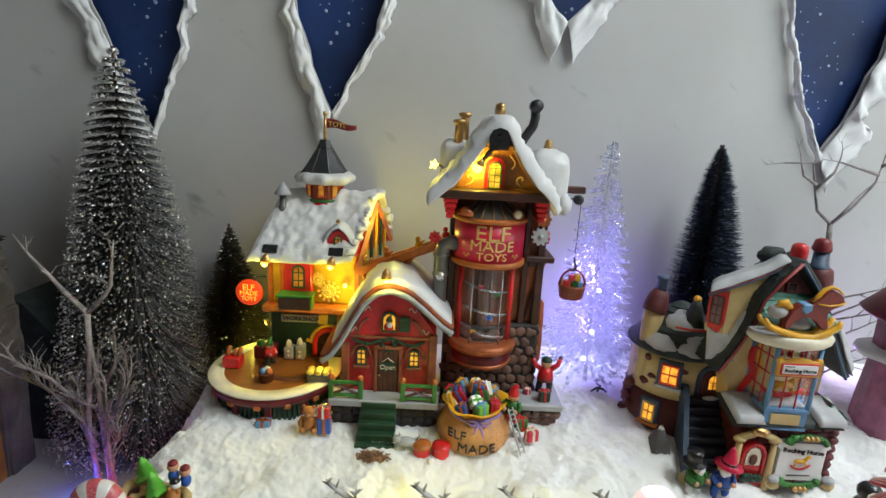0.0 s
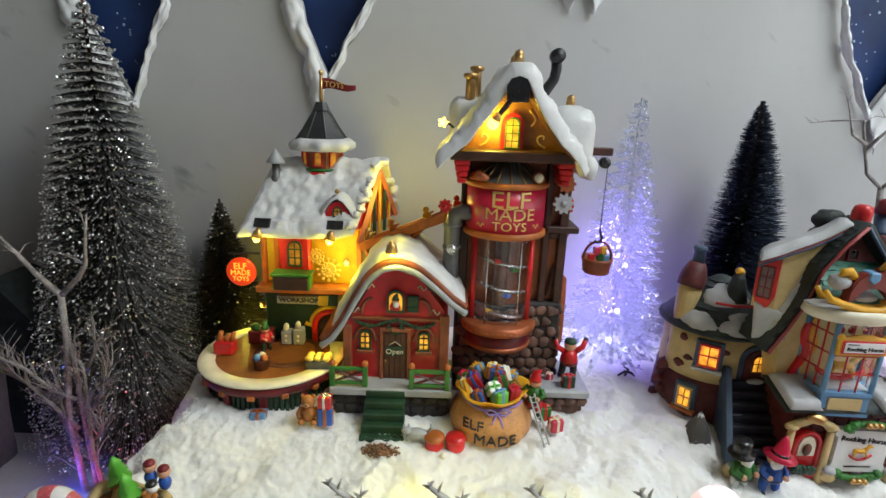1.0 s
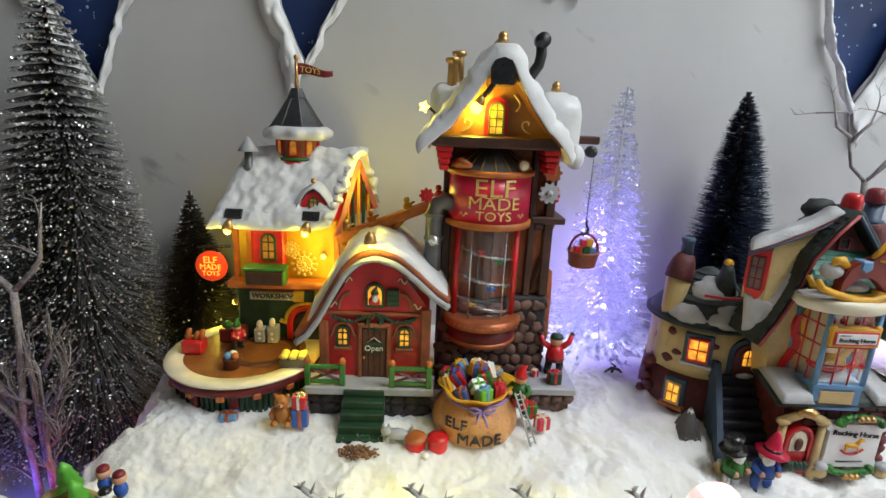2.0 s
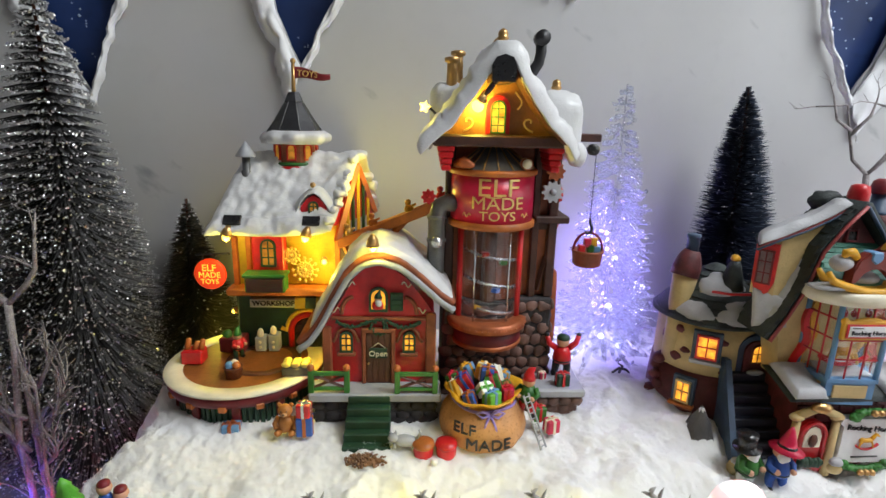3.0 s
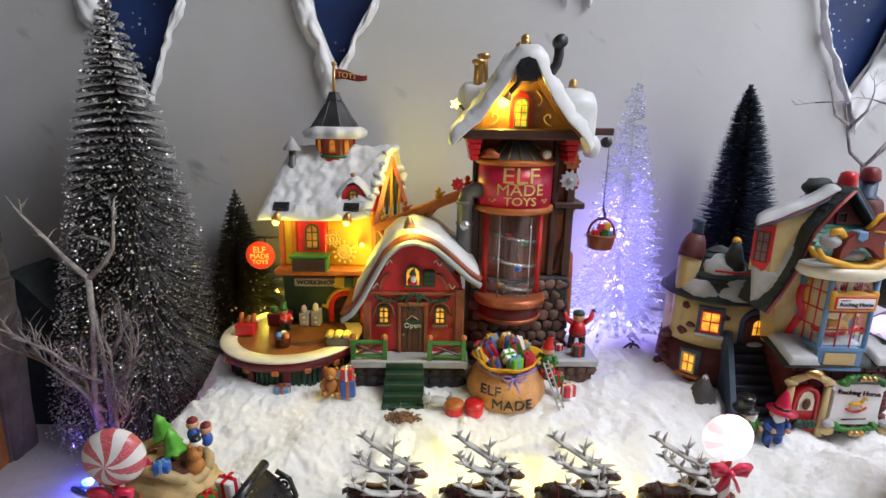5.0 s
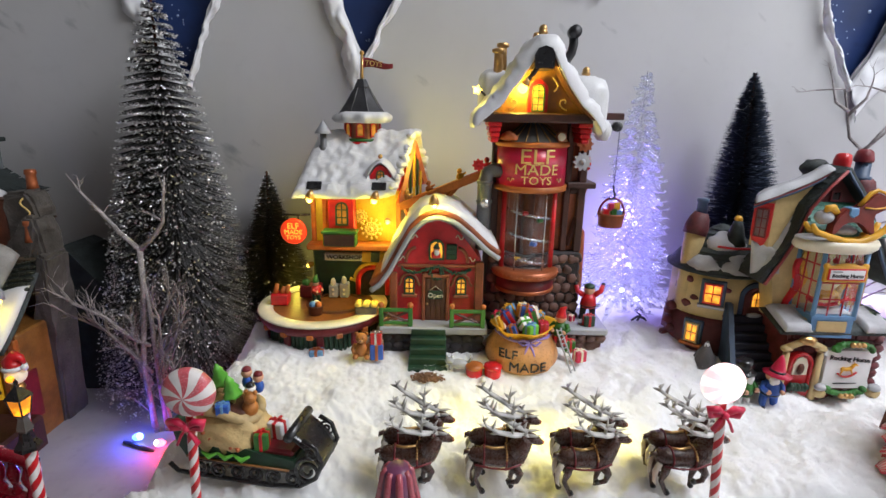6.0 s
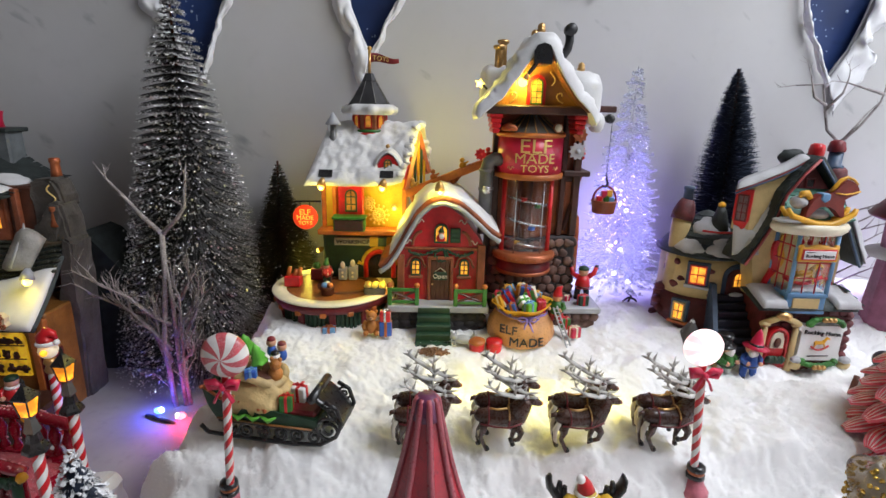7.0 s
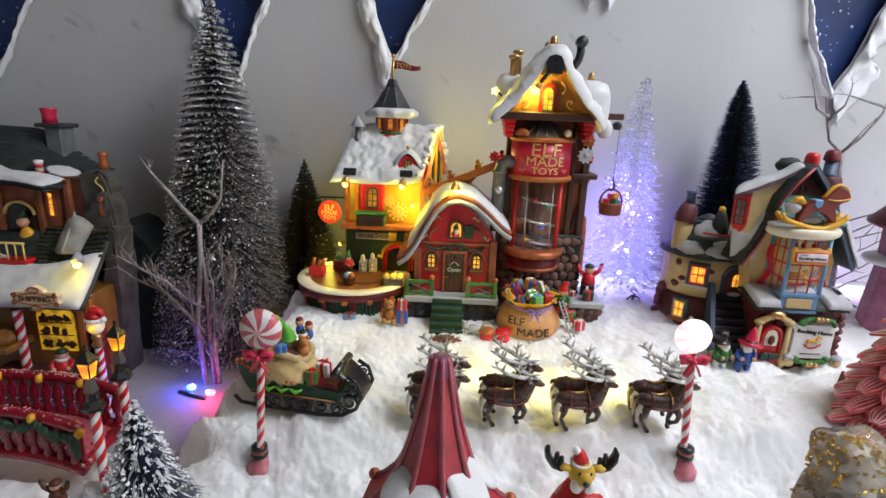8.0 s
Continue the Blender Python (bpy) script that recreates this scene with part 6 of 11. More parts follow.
    ps = part("round_sign", bm, paint("red_sign_lit", (0.65, 0.03, 0.008), 0.4, 0.1, glow=0.55, glow_rgb=(1.0, 0.07, 0.01)), root, "glowing round red sign with yellow lettering")
    for text, dz, s in (("ELF", 0.0060, 0.0088), ("MADE", -0.0005, 0.0072), ("TOYS", -0.0065, 0.0064)):
        part("lettering", letters(text, s, Matrix.Translation((-0.1965, 0.5192, 0.1820 + dz))), paint("yellow_sign_lit", (0.9, 0.5, 0.05), 0.4, 0.1, glow=0.8, glow_rgb=(1.0, 0.5, 0.06)), ps)
    bm = B()
    tube(bm, [(-0.1790, 0.5250, 0.2000), (-0.2080, 0.5220, 0.2000)], 0.0012, 6)
    for dx in (-0.0055, 0.0055):
        tube(bm, [(-0.1965 + dx, 0.5220, 0.2000), (-0.1965 + dx, 0.5220, 0.1945)], 0.0006, 5)
    part("sign_bracket", bm, BLACK, root, "black iron sign bracket")
    # conveyor to the tower
    conv = thing("conveyor_ramp", (-0.040, 0.520, 0.222), "orange wooden conveyor ramp carrying toys to the tower", "conveyor")
    a, b = Vector((-0.080, 0.528, 0.2125)), Vector((0.012, 0.508, 0.2530))
    ang = math.degrees(math.atan2(b.z - a.z, b.x - a.x))
    yaw = math.degrees(math.atan2(b.y - a.y, b.x - a.x))
    m = Matrix.Translation((a + b) / 2) @ pose(0, 0, 0, 0, -ang, yaw)
    ln = (b - a).length / 2
    part("belt", box(B(), (-ln, -0.008, 0.000), (ln, 0.008, 0.0012), 0.0003, m), DARKWOOD, conv, "dark conveyor belt")
    for s in (-1, 1):
        part("side_rail", box(B(), (-ln, s * 0.0095 - 0.0015, -0.0050), (ln, s * 0.0095 + 0.0015, 0.0035), 0.0007, m), ORANGE, conv)
        bm = B()
        tube(bm, [m @ Vector((-ln * 0.9, s * 0.008, -0.032)), m @ Vector((ln * 0.2, s * 0.008, -0.004))], 0.0028, 4, smooth=False)
        tube(bm, [m @ Vector((-ln * 0.9, s * 0.008, -0.034)), m @ Vector((-ln * 0.9, s * 0.008, -0.002))], 0.0028, 4, smooth=False)
        part("strut", bm, ORANGE, conv)
    for k, (u, mt) in enumerate(((0.35, YELLOW), (0.95, RED), (-0.85, GOLD), (-0.35, ORANGE))):
        bm = B()
        p = m @ Vector((u * ln, 0, 0.001))
        blob(bm, p + Vector((0, 0, 0.0045)), (0.0042, 0.003, 0.0042), 0.2, 300, 10, 7)
        blob(bm, p + Vector((-0.001, -0.001, 0.0105)), 0.0028, 0.2, 300, 8, 6)
        tube(bm, [p + Vector((0.001, 0, 0.006)), p + Vector((0.006, 0, 0.009))], [0.0015, 0.001], 6)
        solo("toy_on_conveyor", bm, mt, p, "small painted toy riding the conveyor", "toy", "toys on the conveyor")


workshop()


def deck():
    cx, cy = -0.163, 0.505
    root = thing("round_deck", (cx, cy, 0.075), "round orange-floored workshop deck with cream rim", "deck")
    bm = B()
    lathe(bm, [(0.056, 0.070), (0.058, 0.098)], (cx, cy, 0), 48, caps=False)
    part("skirt", bm, DARKGREEN, root, "dark green slatted skirt")
    for i in range(40):
        a = radians(-180 + i * 4.7)
        bm = B()
        box(bm, (-0.0016, -0.001, 0.070), (0.0016, 0.001, 0.098), 0.0004, Matrix.Translation((cx + 0.0580 * math.cos(a), cy + 0.0580 * math.sin(a), 0)) @ pose(0, 0, 0, 0, 0, math.degrees(a) + 90))
        part("slat", bm, DARKGREEN, root)
    bm = B()
    lathe(bm, [(0.060, 0.0945), (0.0655, 0.0955), (0.0665, 0.0990), (0.0665, 0.1055), (0.060, 0.1055)], (cx, cy, 0), 64, caps=False)
    part("rim_edge", bm, DEEPRED, root, "dark red rim edge")
    bm = B()
    lathe(bm, [(0.0530, 0.1050), (0.0530, 0.1072), (0.0680, 0.1072), (0.0686, 0.1062), (0.0680, 0.1050)], (cx, cy, 0), 64, caps=False)
    part("rim", bm, IVORY, root, "cream painted flat rim")
    bm = B()
    lathe(bm, [(0.00001, 0.1062), (0.0535, 0.1062)], (cx, cy, 0), 48, caps=False)
    part("deck_floor", bm, paint("worn_deck_brown", (0.26, 0.09, 0.022), 0.45, 0.3, 50, 0.2), root, "orange-brown deck floor")
    bm = B()
    lathe(bm, [(0.0250, 0.1062), (0.0250, 0.1068), (0.0330, 0.1068), (0.0330, 0.1062)], (cx + 0.014, cy + 0.002, 0), 40, caps=False)
    part("turntable_ring", bm, BROWN, root, "dark ring of the turntable")
    for i in range(7):
        a = radians(-165 + i * 25)
        bm = B()
        box(bm, (-0.0032, -0.0015, 0.0925), (0.0032, 0.0030, 0.0975), 0.0008, Matrix.Translation((cx + 0.0655 * math.cos(a), cy + 0.0655 * math.sin(a), 0)) @ pose(0, 0, 0, 0, 0, math.degrees(a) + 90))
        part("bracket", bm, ORANGE, root, "small orange bracket")
    for i in range(4):
        a = radians(-150 + i * 34)
        bm = B()
        box(bm, (-0.0035, -0.0015, 0.070), (0.0035, 0.0025, 0.094), 0.0008, Matrix.Translation((cx + 0.0595 * math.cos(a), cy + 0.0595 * math.sin(a), 0)) @ pose(0, 0, 0, 0, 0, math.degrees(a) + 90))
        part("pillar", bm, DEEPRED, root)


deck()

# ---- the rocking horse shop ----
def shingles(bm, f, nu, nv, w, h, rng):
    """Small overlapping tiles laid row by row over the surface f(u, v)."""
    for j in range(nv):
        for i in range(nu):
            u = (i + 0.5 + 0.5 * (j % 2)) / nu
            v = (j + 0.5) / nv
            if u > 1:
                continue
            e = 0.01
            p = f(u, v)
            du, dv = (f(min(1, u + e), v) - f(max(0, u - e), v)).normalized(), (f(u, min(1, v + e)) - f(u, max(0, v - e))).normalized()
            n = du.cross(dv).normalized()
            k = rng.uniform(0.85, 1.1)
            a, b = du * w * 0.5 * k, dv * h * 0.5
            t = n * rng.uniform(0.0003, 0.0007)
            vs = [p - a - b + t * 1.6, p + a - b + t * 1.6, p + a + b + t * 0.3, p - a + b + t * 0.3, p - a - b, p + a - b]
            add(bm, vs, [(0, 1, 2, 3), (0, 4, 5, 1), (0, 3, 4), (1, 5, 2)])


def horse_mesh(bm, at, s, flip=1):
    """A toy rocking horse: body, legs, neck and head, facing +x."""
    x, y, z = at

    def p(a, b, c=0):
        return (x + flip * a * s, y + c * s, z + b * s)
    tube(bm, [p(-0.55, 0.62), p(-0.4, 0.66), p(0, 0.62), p(0.35, 0.68), p(0.5, 0.72)], [0.10 * s, 0.2 * s, 0.19 * s, 0.2 * s, 0.1 * s], 10, 0)
    tube(bm, [p(0.36, 0.72), p(0.55, 0.95), p(0.66, 1.12), p(0.72, 1.18)], [0.18 * s, 0.14 * s, 0.12 * s, 0.10 * s], 9, 0)
    tube(bm, [p(0.62, 1.18), p(0.85, 1.12), p(1.02, 1.02)], [0.12 * s, 0.11 * s, 0.07 * s], 9, 0)
    for c in (-0.12, 0.12):
        tube(bm, [p(0.34, 0.6, c), p(0.50, 0.32, c), p(0.56, 0.08, c)], [0.09 * s, 0.06 * s, 0.05 * s], 7, 0)
        tube(bm, [p(-0.42, 0.6, c), p(-0.56, 0.32, c), p(-0.60, 0.08, c)], [0.1 * s, 0.06 * s, 0.05 * s], 7, 0)
        tube(bm, [p(0.64, 1.28, c * 0.5), p(0.64, 1.38, c * 0.5)], [0.04 * s, 0.01 * s], 5, 0)


def rocking_shop():
    rng = random.Random(31)
    root = thing("rocking_horse_shop", (0.310, 0.440, 0.060), "cream and maroon toy shop with rocking horse and bay window", "building", "village buildings")
    # round wing
    c = (0.256, 0.500)
    bm = B()
    lathe(bm, [(0.0475, 0.040), (0.0462, 0.090), (0.0440, 0.1135)], (*c, 0), 48)
    part("lower_wall", bm, MAROON, root, "maroon lower wall of the round wing")
    bm = B()
    lathe(bm, [(0.0432, 0.1125), (0.0425, 0.1620)], (*c, 0), 48)
    part("upper_wall", bm, CREAM, root, "cream upper wall with brown stone patches")
    bm = B()
    for a, z, r in ((-103, 0.145, 0.0042), (-150, 0.150, 0.005), (-152, 0.124, 0.006), (-141, 0.132, 0.0045), (-166, 0.14, 0.007), (-172, 0.118, 0.006), (-100, 0.118, 0.003)):
        blob(bm, (c[0] + 0.0428 * math.cos(radians(a)), c[1] + 0.0428 * math.sin(radians(a)), z), (r, 0.0022, r * 0.7), 0.4, 260, 9, 6, m=pose(0, 0, 0, 0, 0, a + 90))
    part("stone_patches", bm, MAROON, root, "exposed maroon stones")["kind"] = "stuff"
    for a, zz, w, h, lit in ((-119, 0.1300, 0.0165, 0.0210, GLOWWIN), (-135, 0.0870, 0.0125, 0.0200, GLOWWIN)):
        rr = 0.0445 if zz > 0.1 else 0.0472
        p = Vector((c[0] + rr * math.cos(radians(a)), c[1] + rr * math.sin(radians(a)), zz))
        m = Matrix.Translation(p) @ pose(0, 0, 0, 0, 0, a + 90)
        bm = B()
        box(bm, (-w / 2 - 0.003, -0.0012, -0.002), (w / 2 + 0.003, 0.004, h + 0.003), 0.0008, m)
        part("window_surround", bm, SLATEBLUE, root, "slate blue window surround")
        window(root, m @ Vector((0, -0.0012, 0)), w, h, RED if zz > 0.1 else CREAM, yaw=a + 90, arch=False, lattice=(1, 1), glow=lit, bar=0.0014)
        bm = B()
        box(bm, (-w / 2 - 0.004, -0.005, -0.0045), (w / 2 + 0.004, 0.003, -0.0015), 0.001, m)
        part("window_sill", bm, SHADEDSNOW if zz > 0.1 else ORANGE, root, "snow-covered sill")
    # arched door at the stair head
    bm = B()
    slab(bm, [(0.2595, 0.120), (0.2885, 0.120), (0.2885, 0.140)] + [(0.274 + 0.0145 * math.cos(math.pi * i / 10), 0.140 + 0.0125 * math.sin(math.pi * i / 10)) for i in range(1, 10)] + [(0.2595, 0.140)], 0.4565, 0.470)
    part("porch_arch", bm, SLATEBLUE, root, "blue arched porch surround")
    bm = B()
    slab(bm, [(0.2640, 0.1205), (0.2850, 0.1205), (0.2850, 0.139)] + [(0.2745 + 0.0105 * math.cos(math.pi * i / 10), 0.139 + 0.0095 * math.sin(math.pi * i / 10)) for i in range(1, 10)] + [(0.2640, 0.139)], 0.4545, 0.460)
    part("arch_door", bm, MAROON, root, "dark red arched door")
    window(root, (0.2745, 0.4540, 0.1290), 0.0110, 0.0165, BROWN, lattice=(1, 1), glow=GLOWWIN, depth=0.0012, bar=0.0010)
    bm = B()
    blob(bm, (0.2735, 0.4520, 0.1215), (0.0078, 0.002, 0.0026), 0.2, 200, 10, 6)
    part("door_plaque", bm, PALEGREY, root, "small snowy plaque")
    # stair with blue rail
    bm = B()
    for i in range(9):
        y1, z1 = 0.458 - i * 0.0056, 0.1205 - i * 0.0072
        box(bm, (0.2520 - 0.0015 * i, y1 - 0.0062, z1 - 0.012), (0.2850, y1, z1), 0.0008)
    part("outside_stair", bm, paint("dark_slate_step", (0.018, 0.022, 0.040), 0.5, 0.3), root, "dark slate outside stair")
    bm = B()
    verts = []
    for x in (0.2465, 0.2515):
        verts += [Vector((x, 0.458, 0.133)), Vector((x, 0.452, 0.133)), Vector((x - 0.0125, 0.4065, 0.072)), Vector((x - 0.0125, 0.4050, 0.052)), Vector((x, 0.458, 0.060))]
    add(bm, verts, [[0, 1, 2, 3, 4], [9, 8, 7, 6, 5]] + [[i, (i + 1) % 5, 5 + (i + 1) % 5, 5 + i] for i in range(5)])
    part("stair_wall", bm, SLATEBLUE, root, "slate blue stair wall")
    bm = B()
    blob(bm, (0.236, 0.404, 0.066), (0.006, 0.005, 0.008), 0.25, 200, 10, 7)
    blob(bm, (0.236, 0.4035, 0.072), (0.004, 0.004, 0.003), 0.2, 200, 10, 7, mi=1)
    part("newel_stone", bm, [CREAM, SHADEDSNOW], root, "round cream stone newel")
    # conical roof of the wing, snow patches, turret, chimney
    rf = [(0.0475, 0.1590), (0.0420, 0.1680), (0.0320, 0.1800), (0.0200, 0.1920), (0.0060, 0.2020), (0.0005, 0.2040)]
    bm = B()
    lathe(bm, rf, (*c, 0), 40)
    cone = part("wing_roof", bm, SHINGLE, root, "dark green-grey shingled cone roof")
    bm = B()

    def cone_f(u, v):
        a = radians(-190 + 200 * u)
        s = (1 - v) * (len(rf) - 2)
        i = min(int(s), len(rf) - 3)
        k = s - i
        j = len(rf) - 2 - i
        r, z = rf[j][0] * (1 - k) + rf[j - 1][0] * k, rf[j][1] * (1 - k) + rf[j - 1][1] * k
        return Vector((c[0] + r * math.cos(a), c[1] + r * math.sin(a), z))
    shingles(bm, lambda u, v: cone_f(u, v), 34, 9, 0.005, 0.0055, rng)
    part("shingles", bm, SHINGLE, cone)["kind"] = "stuff"
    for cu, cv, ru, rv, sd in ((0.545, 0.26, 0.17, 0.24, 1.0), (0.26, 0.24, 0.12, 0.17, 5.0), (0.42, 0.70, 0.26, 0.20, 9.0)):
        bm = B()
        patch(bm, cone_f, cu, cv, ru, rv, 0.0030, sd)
        part("snow_patch", bm, SHADEDSNOW, cone, "smooth snow patch")
    bm = B()
    lathe(bm, [(0.0455, 0.1575), (0.0490, 0.1585), (0.0490, 0.1605), (0.0460, 0.1615)], (*c, 0), 48)
    part("eave", bm, SHINGLE, cone, "dark eave moulding")
    bm = B()
    lathe(bm, [(0.0100, 0.1860), (0.0082, 0.1960), (0.0055, 0.2060), (0.0036, 0.2110)], (0.2590, 0.480, 0), 16)
    tu = part("turret", bm, SHINGLE, root, "small dark slate turret")
    bm = B()
    blob(bm, (0.2590, 0.480, 0.2130), (0.0038, 0.0038, 0.0034), 0.15, 200, 10, 7)
    part("turret_ball", bm, YELLOW, tu)
    bm = B()
    tube(bm, [(0.236, 0.4685, 0.1870), (0.250, 0.464, 0.1862), (0.266, 0.464, 0.1862), (0.280, 0.468, 0.1862)], 0.0012, 6)
    part("red_cord", bm, RED, root, "red trim line")
    bm = B()
    tube(bm, [(0.2195, 0.490, 0.115), (0.2195, 0.489, 0.130), (0.2200, 0.488, 0.150), (0.2230, 0.492, 0.185), (0.2258, 0.494, 0.200)], [0.0080, 0.0085, 0.0088, 0.0098, 0.0106], 12)
    ch = part("chimney", bm, CREAM, root, "leaning cream plaster chimney")
    bm = B()
    tube(bm, [(0.2235, 0.493, 0.1935), (0.2255, 0.494, 0.2020), (0.2275, 0.495, 0.2100), (0.2288, 0.495, 0.2160)], [0.0118, 0.0116, 0.0095, 0.0064], 12)
    part("chimney_bricks", bm, MAROON, ch, "exposed maroon brickwork")
    bm = B()
    lathe(bm, [(0.0054, 0.214), (0.0050, 0.2265), (0.0058, 0.2272), (0.0058, 0.2300), (0.0040, 0.2304)], (0.2290, 0.496, 0), 14)
    part("chimney_pot", bm, SLATEBLUE, ch, "blue chimney pot")
    for i in range(7):
        bm = B()
        blob(bm, (0.209 + 0.002 * (i % 2), 0.490 + 0.004 * (i % 3), 0.066 + i * 0.0085), (0.006, 0.006, 0.0048), 0.25, 220, 8, 6)
        part("quoin_stone", bm, MAROON, root)
    # main house: lower storey
    bm = B()
    box(bm, (0.2830, 0.4120, 0.040), (0.3660, 0.500, 0.1240), 0.002)
    low = part("shop_wall", bm, MAROON, root, "maroon brick shop wall")
    for j in range(8):
        for i in range(8):
            x = 0.2865 + i * 0.0115 + (j % 2) * 0.0055
            if x < 0.363:
                bm = B()
                box(bm, (x - 0.0052, 0.4105, 0.0655 + j * 0.0072), (x + 0.0052, 0.4125, 0.0718 + j * 0.0072), 0.0008)
                part("brick", bm, MAROON, low)
    for j in range(7):
        bm = B()
        blob(bm, (0.3665, 0.4130, 0.0645 + j * 0.0085), (0.0058, 0.005, 0.0046), 0.25, 220, 9, 6)
        part("quoin_stone", bm, MAROON, low)
    # door
    bm = B()
    for x in (0.2790, 0.3105):
        tube(bm, [(x, 0.4065, 0.058), (x + 0.001, 0.4065, 0.105)], [0.0034, 0.0028], 8)
        blob(bm, (x, 0.4060, 0.1085), (0.0058, 0.004, 0.0032), 0.2, 200, 10, 7)
    tube(bm, [(0.2790, 0.4060, 0.1095), (0.2950, 0.4055, 0.1165), (0.3110, 0.4060, 0.1095)], 0.0032, 8)
    part("door_frame", bm, CREAM, root, "cream timber door frame")
    bm = B()
    blob(bm, (0.2955, 0.4040, 0.1175), (0.0078, 0.0045, 0.0050), 0.3, 200, 12, 7)
    part("door_keystone", bm, GOLD, root, "gilt keystone")
    bm = B()
    slab(bm, [(0.2835, 0.060), (0.3070, 0.060), (0.3070, 0.092)] + [(0.29525 + 0.01175 * math.cos(math.pi * i / 12), 0.092 + 0.0125 * math.sin(math.pi * i / 12)) for i in range(1, 12)] + [(0.2835, 0.092)], 0.4070, 0.4130)
    dr = part("shop_door", bm, RED, root, "red arched shop door")
    bm = B()
    pts = [(0.29525 + 0.0098 * math.cos(math.pi * i / 12), 0.4065, 0.092 + 0.0105 * math.sin(math.pi * i / 12)) for i in range(13)]
    tube(bm, [(0.3050, 0.4065, 0.064)] + pts + [(0.2855, 0.4065, 0.064)], 0.0017, 7)
    part("door_rim", bm, RED, dr)
    bm = B()
    slab(bm, [(0.2885, 0.082), (0.3020, 0.082), (0.3020, 0.092), (0.2995, 0.098), (0.29525, 0.100), (0.2910, 0.098), (0.2885, 0.092)], 0.4060, 0.4072)
    part("door_pane", bm, IVORY, dr, "frosted door pane")
    bm = B()
    blob(bm, (0.2945, 0.4045, 0.0885), (0.0035, 0.0015, 0.0055), 0.2, 200, 8, 6)
    part("door_figure", bm, BROWN, dr)
    bm = B()
    for i in range(5):
        blob(bm, (0.2875 + i * 0.0035, 0.4035, 0.0705), (0.0030, 0.0028, 0.0045), 0.4, 300, 8, 6)
    part("door_basket", bm, DARKGREEN, dr, "green planting by the door")
    for x in (0.3150, 0.3655):
        bm = B()
        blob(bm, (x, 0.4040, 0.0660), (0.0062, 0.005, 0.0058), 0.2, 200, 10, 7)
        blob(bm, (x, 0.4030, 0.0715), (0.0058, 0.0048, 0.0036), 0.2, 200, 10, 7, mi=1)
        part("foot_stone", bm, [CREAM, SHADEDSNOW], root, "snow-capped cream stone")
    # shop sign
    bm = B()
    slab(bm, [(0.3145, 0.0705), (0.3590, 0.0705), (0.3590, 0.0750), (0.3575, 0.078), (0.3575, 0.1015), (0.3610, 0.104), (0.3590, 0.108), (0.3145, 0.108), (0.3125, 0.104), (0.3160, 0.1015), (0.3160, 0.078), (0.3145, 0.075)], 0.4035, 0.4105)
    sg = part("shop_sign", bm, WHITE, root, "white shop sign with painted rocking horse")
    part("lettering", letters("Rocking Horse", 0.0062, Matrix.Translation((0.3368, 0.4032, 0.1000)) @ pose(0, 0, 0, 0, 4, 0)), BLACK, sg)
    bm = B()
    tube(bm, [(0.3260, 0.4030, 0.0755), (0.3470, 0.4030, 0.0760)], 0.0006, 5)
    part("line_of_print", bm, BLACK, sg)
    bm = B()
    horse_mesh(bm, (0.3355, 0.4030, 0.0840), 0.0095)
    part("painted_horse", bm, YELLOW, sg)
    bm = B()
    tube(bm, [(0.3275 + 0.0025 * i, 0.4025, 0.0825 + 0.0006 * (i - 3.2) ** 2 * 0.55) for i in range(8)], 0.0009, 6)
    part("painted_rocker", bm, RED, sg)
    for zc, dirn in ((0.1125, 1), (0.0685, -1)):
        bm = B()
        for i in range(46):
            a = math.pi * i / 45
            blob(bm, (0.3370 + 0.0165 * math.cos(a) + rng.gauss(0, 0.0007), 0.4020 + rng.uniform(-0.001, 0.001), zc + dirn * 0.0060 * math.sin(a) - dirn * 0.003), 0.0026, 0.4, 350, 6, 5)
        gl = part("sign_garland", bm, GREEN, sg, "green leaf garland")
        for dx in (-0.0045, 0.0, 0.0045):
            bm = B()
            blob(bm, (0.3370 + dx, 0.3985, zc + dirn * 0.0035), 0.0026, 0.15, 200, 9, 6)
            part("bell", bm, GOLD, sg, "small gold bell")
    # skirt roof between storeys with snow
    bm = B()
    sheet(bm, lambda u, v: Vector((0.2680 + 0.099 * u, 0.4020 + 0.036 * v, 0.1235 + 0.012 * v)), 30, 8, 0.004, 0.0008, 90, seed=12)
    part("skirt_roof", bm, SHINGLE, root, "grey shingled skirt roof")
    for x0, x1 in ((0.2700, 0.2950), (0.3430, 0.3680)):
        bm = B()
        sheet(bm, lambda u, v: Vector((x0 + (x1 - x0) * u, 0.4000 + 0.034 * v, 0.1270 + 0.012 * v)), 16, 10, 0.0055, 0.0012, 90, seed=x0 * 40)
        part("skirt_snow", bm, SHADEDSNOW, root, "snow on the skirt roof")
    bm = B()
    sheet(bm, lambda u, v: Vector((0.360 + 0.022 * u, 0.4150 + 0.05 * v, 0.1390 - 0.018 * u)), 8, 12, 0.003)
    shingles(bm, lambda u, v: Vector((0.382 - 0.022 * v, 0.4150 + 0.05 * u, 0.1250 + 0.018 * v)), 9, 5, 0.0058, 0.0055, rng)
    part("side_roof", bm, TEAL, root, "teal tiled side roof")
    # upper gable wall
    bm = B()
    slab(bm, [(0.2790, 0.126), (0.3600, 0.126), (0.3610, 0.170), (0.3440, 0.209), (0.3290, 0.240), (0.3108, 0.2630), (0.2960, 0.2490), (0.2845, 0.230), (0.2790, 0.206), (0.2690, 0.182)], 0.4330, 0.4540)
    part("gable_wall", bm, CREAM, root, "yellow-cream gable wall")
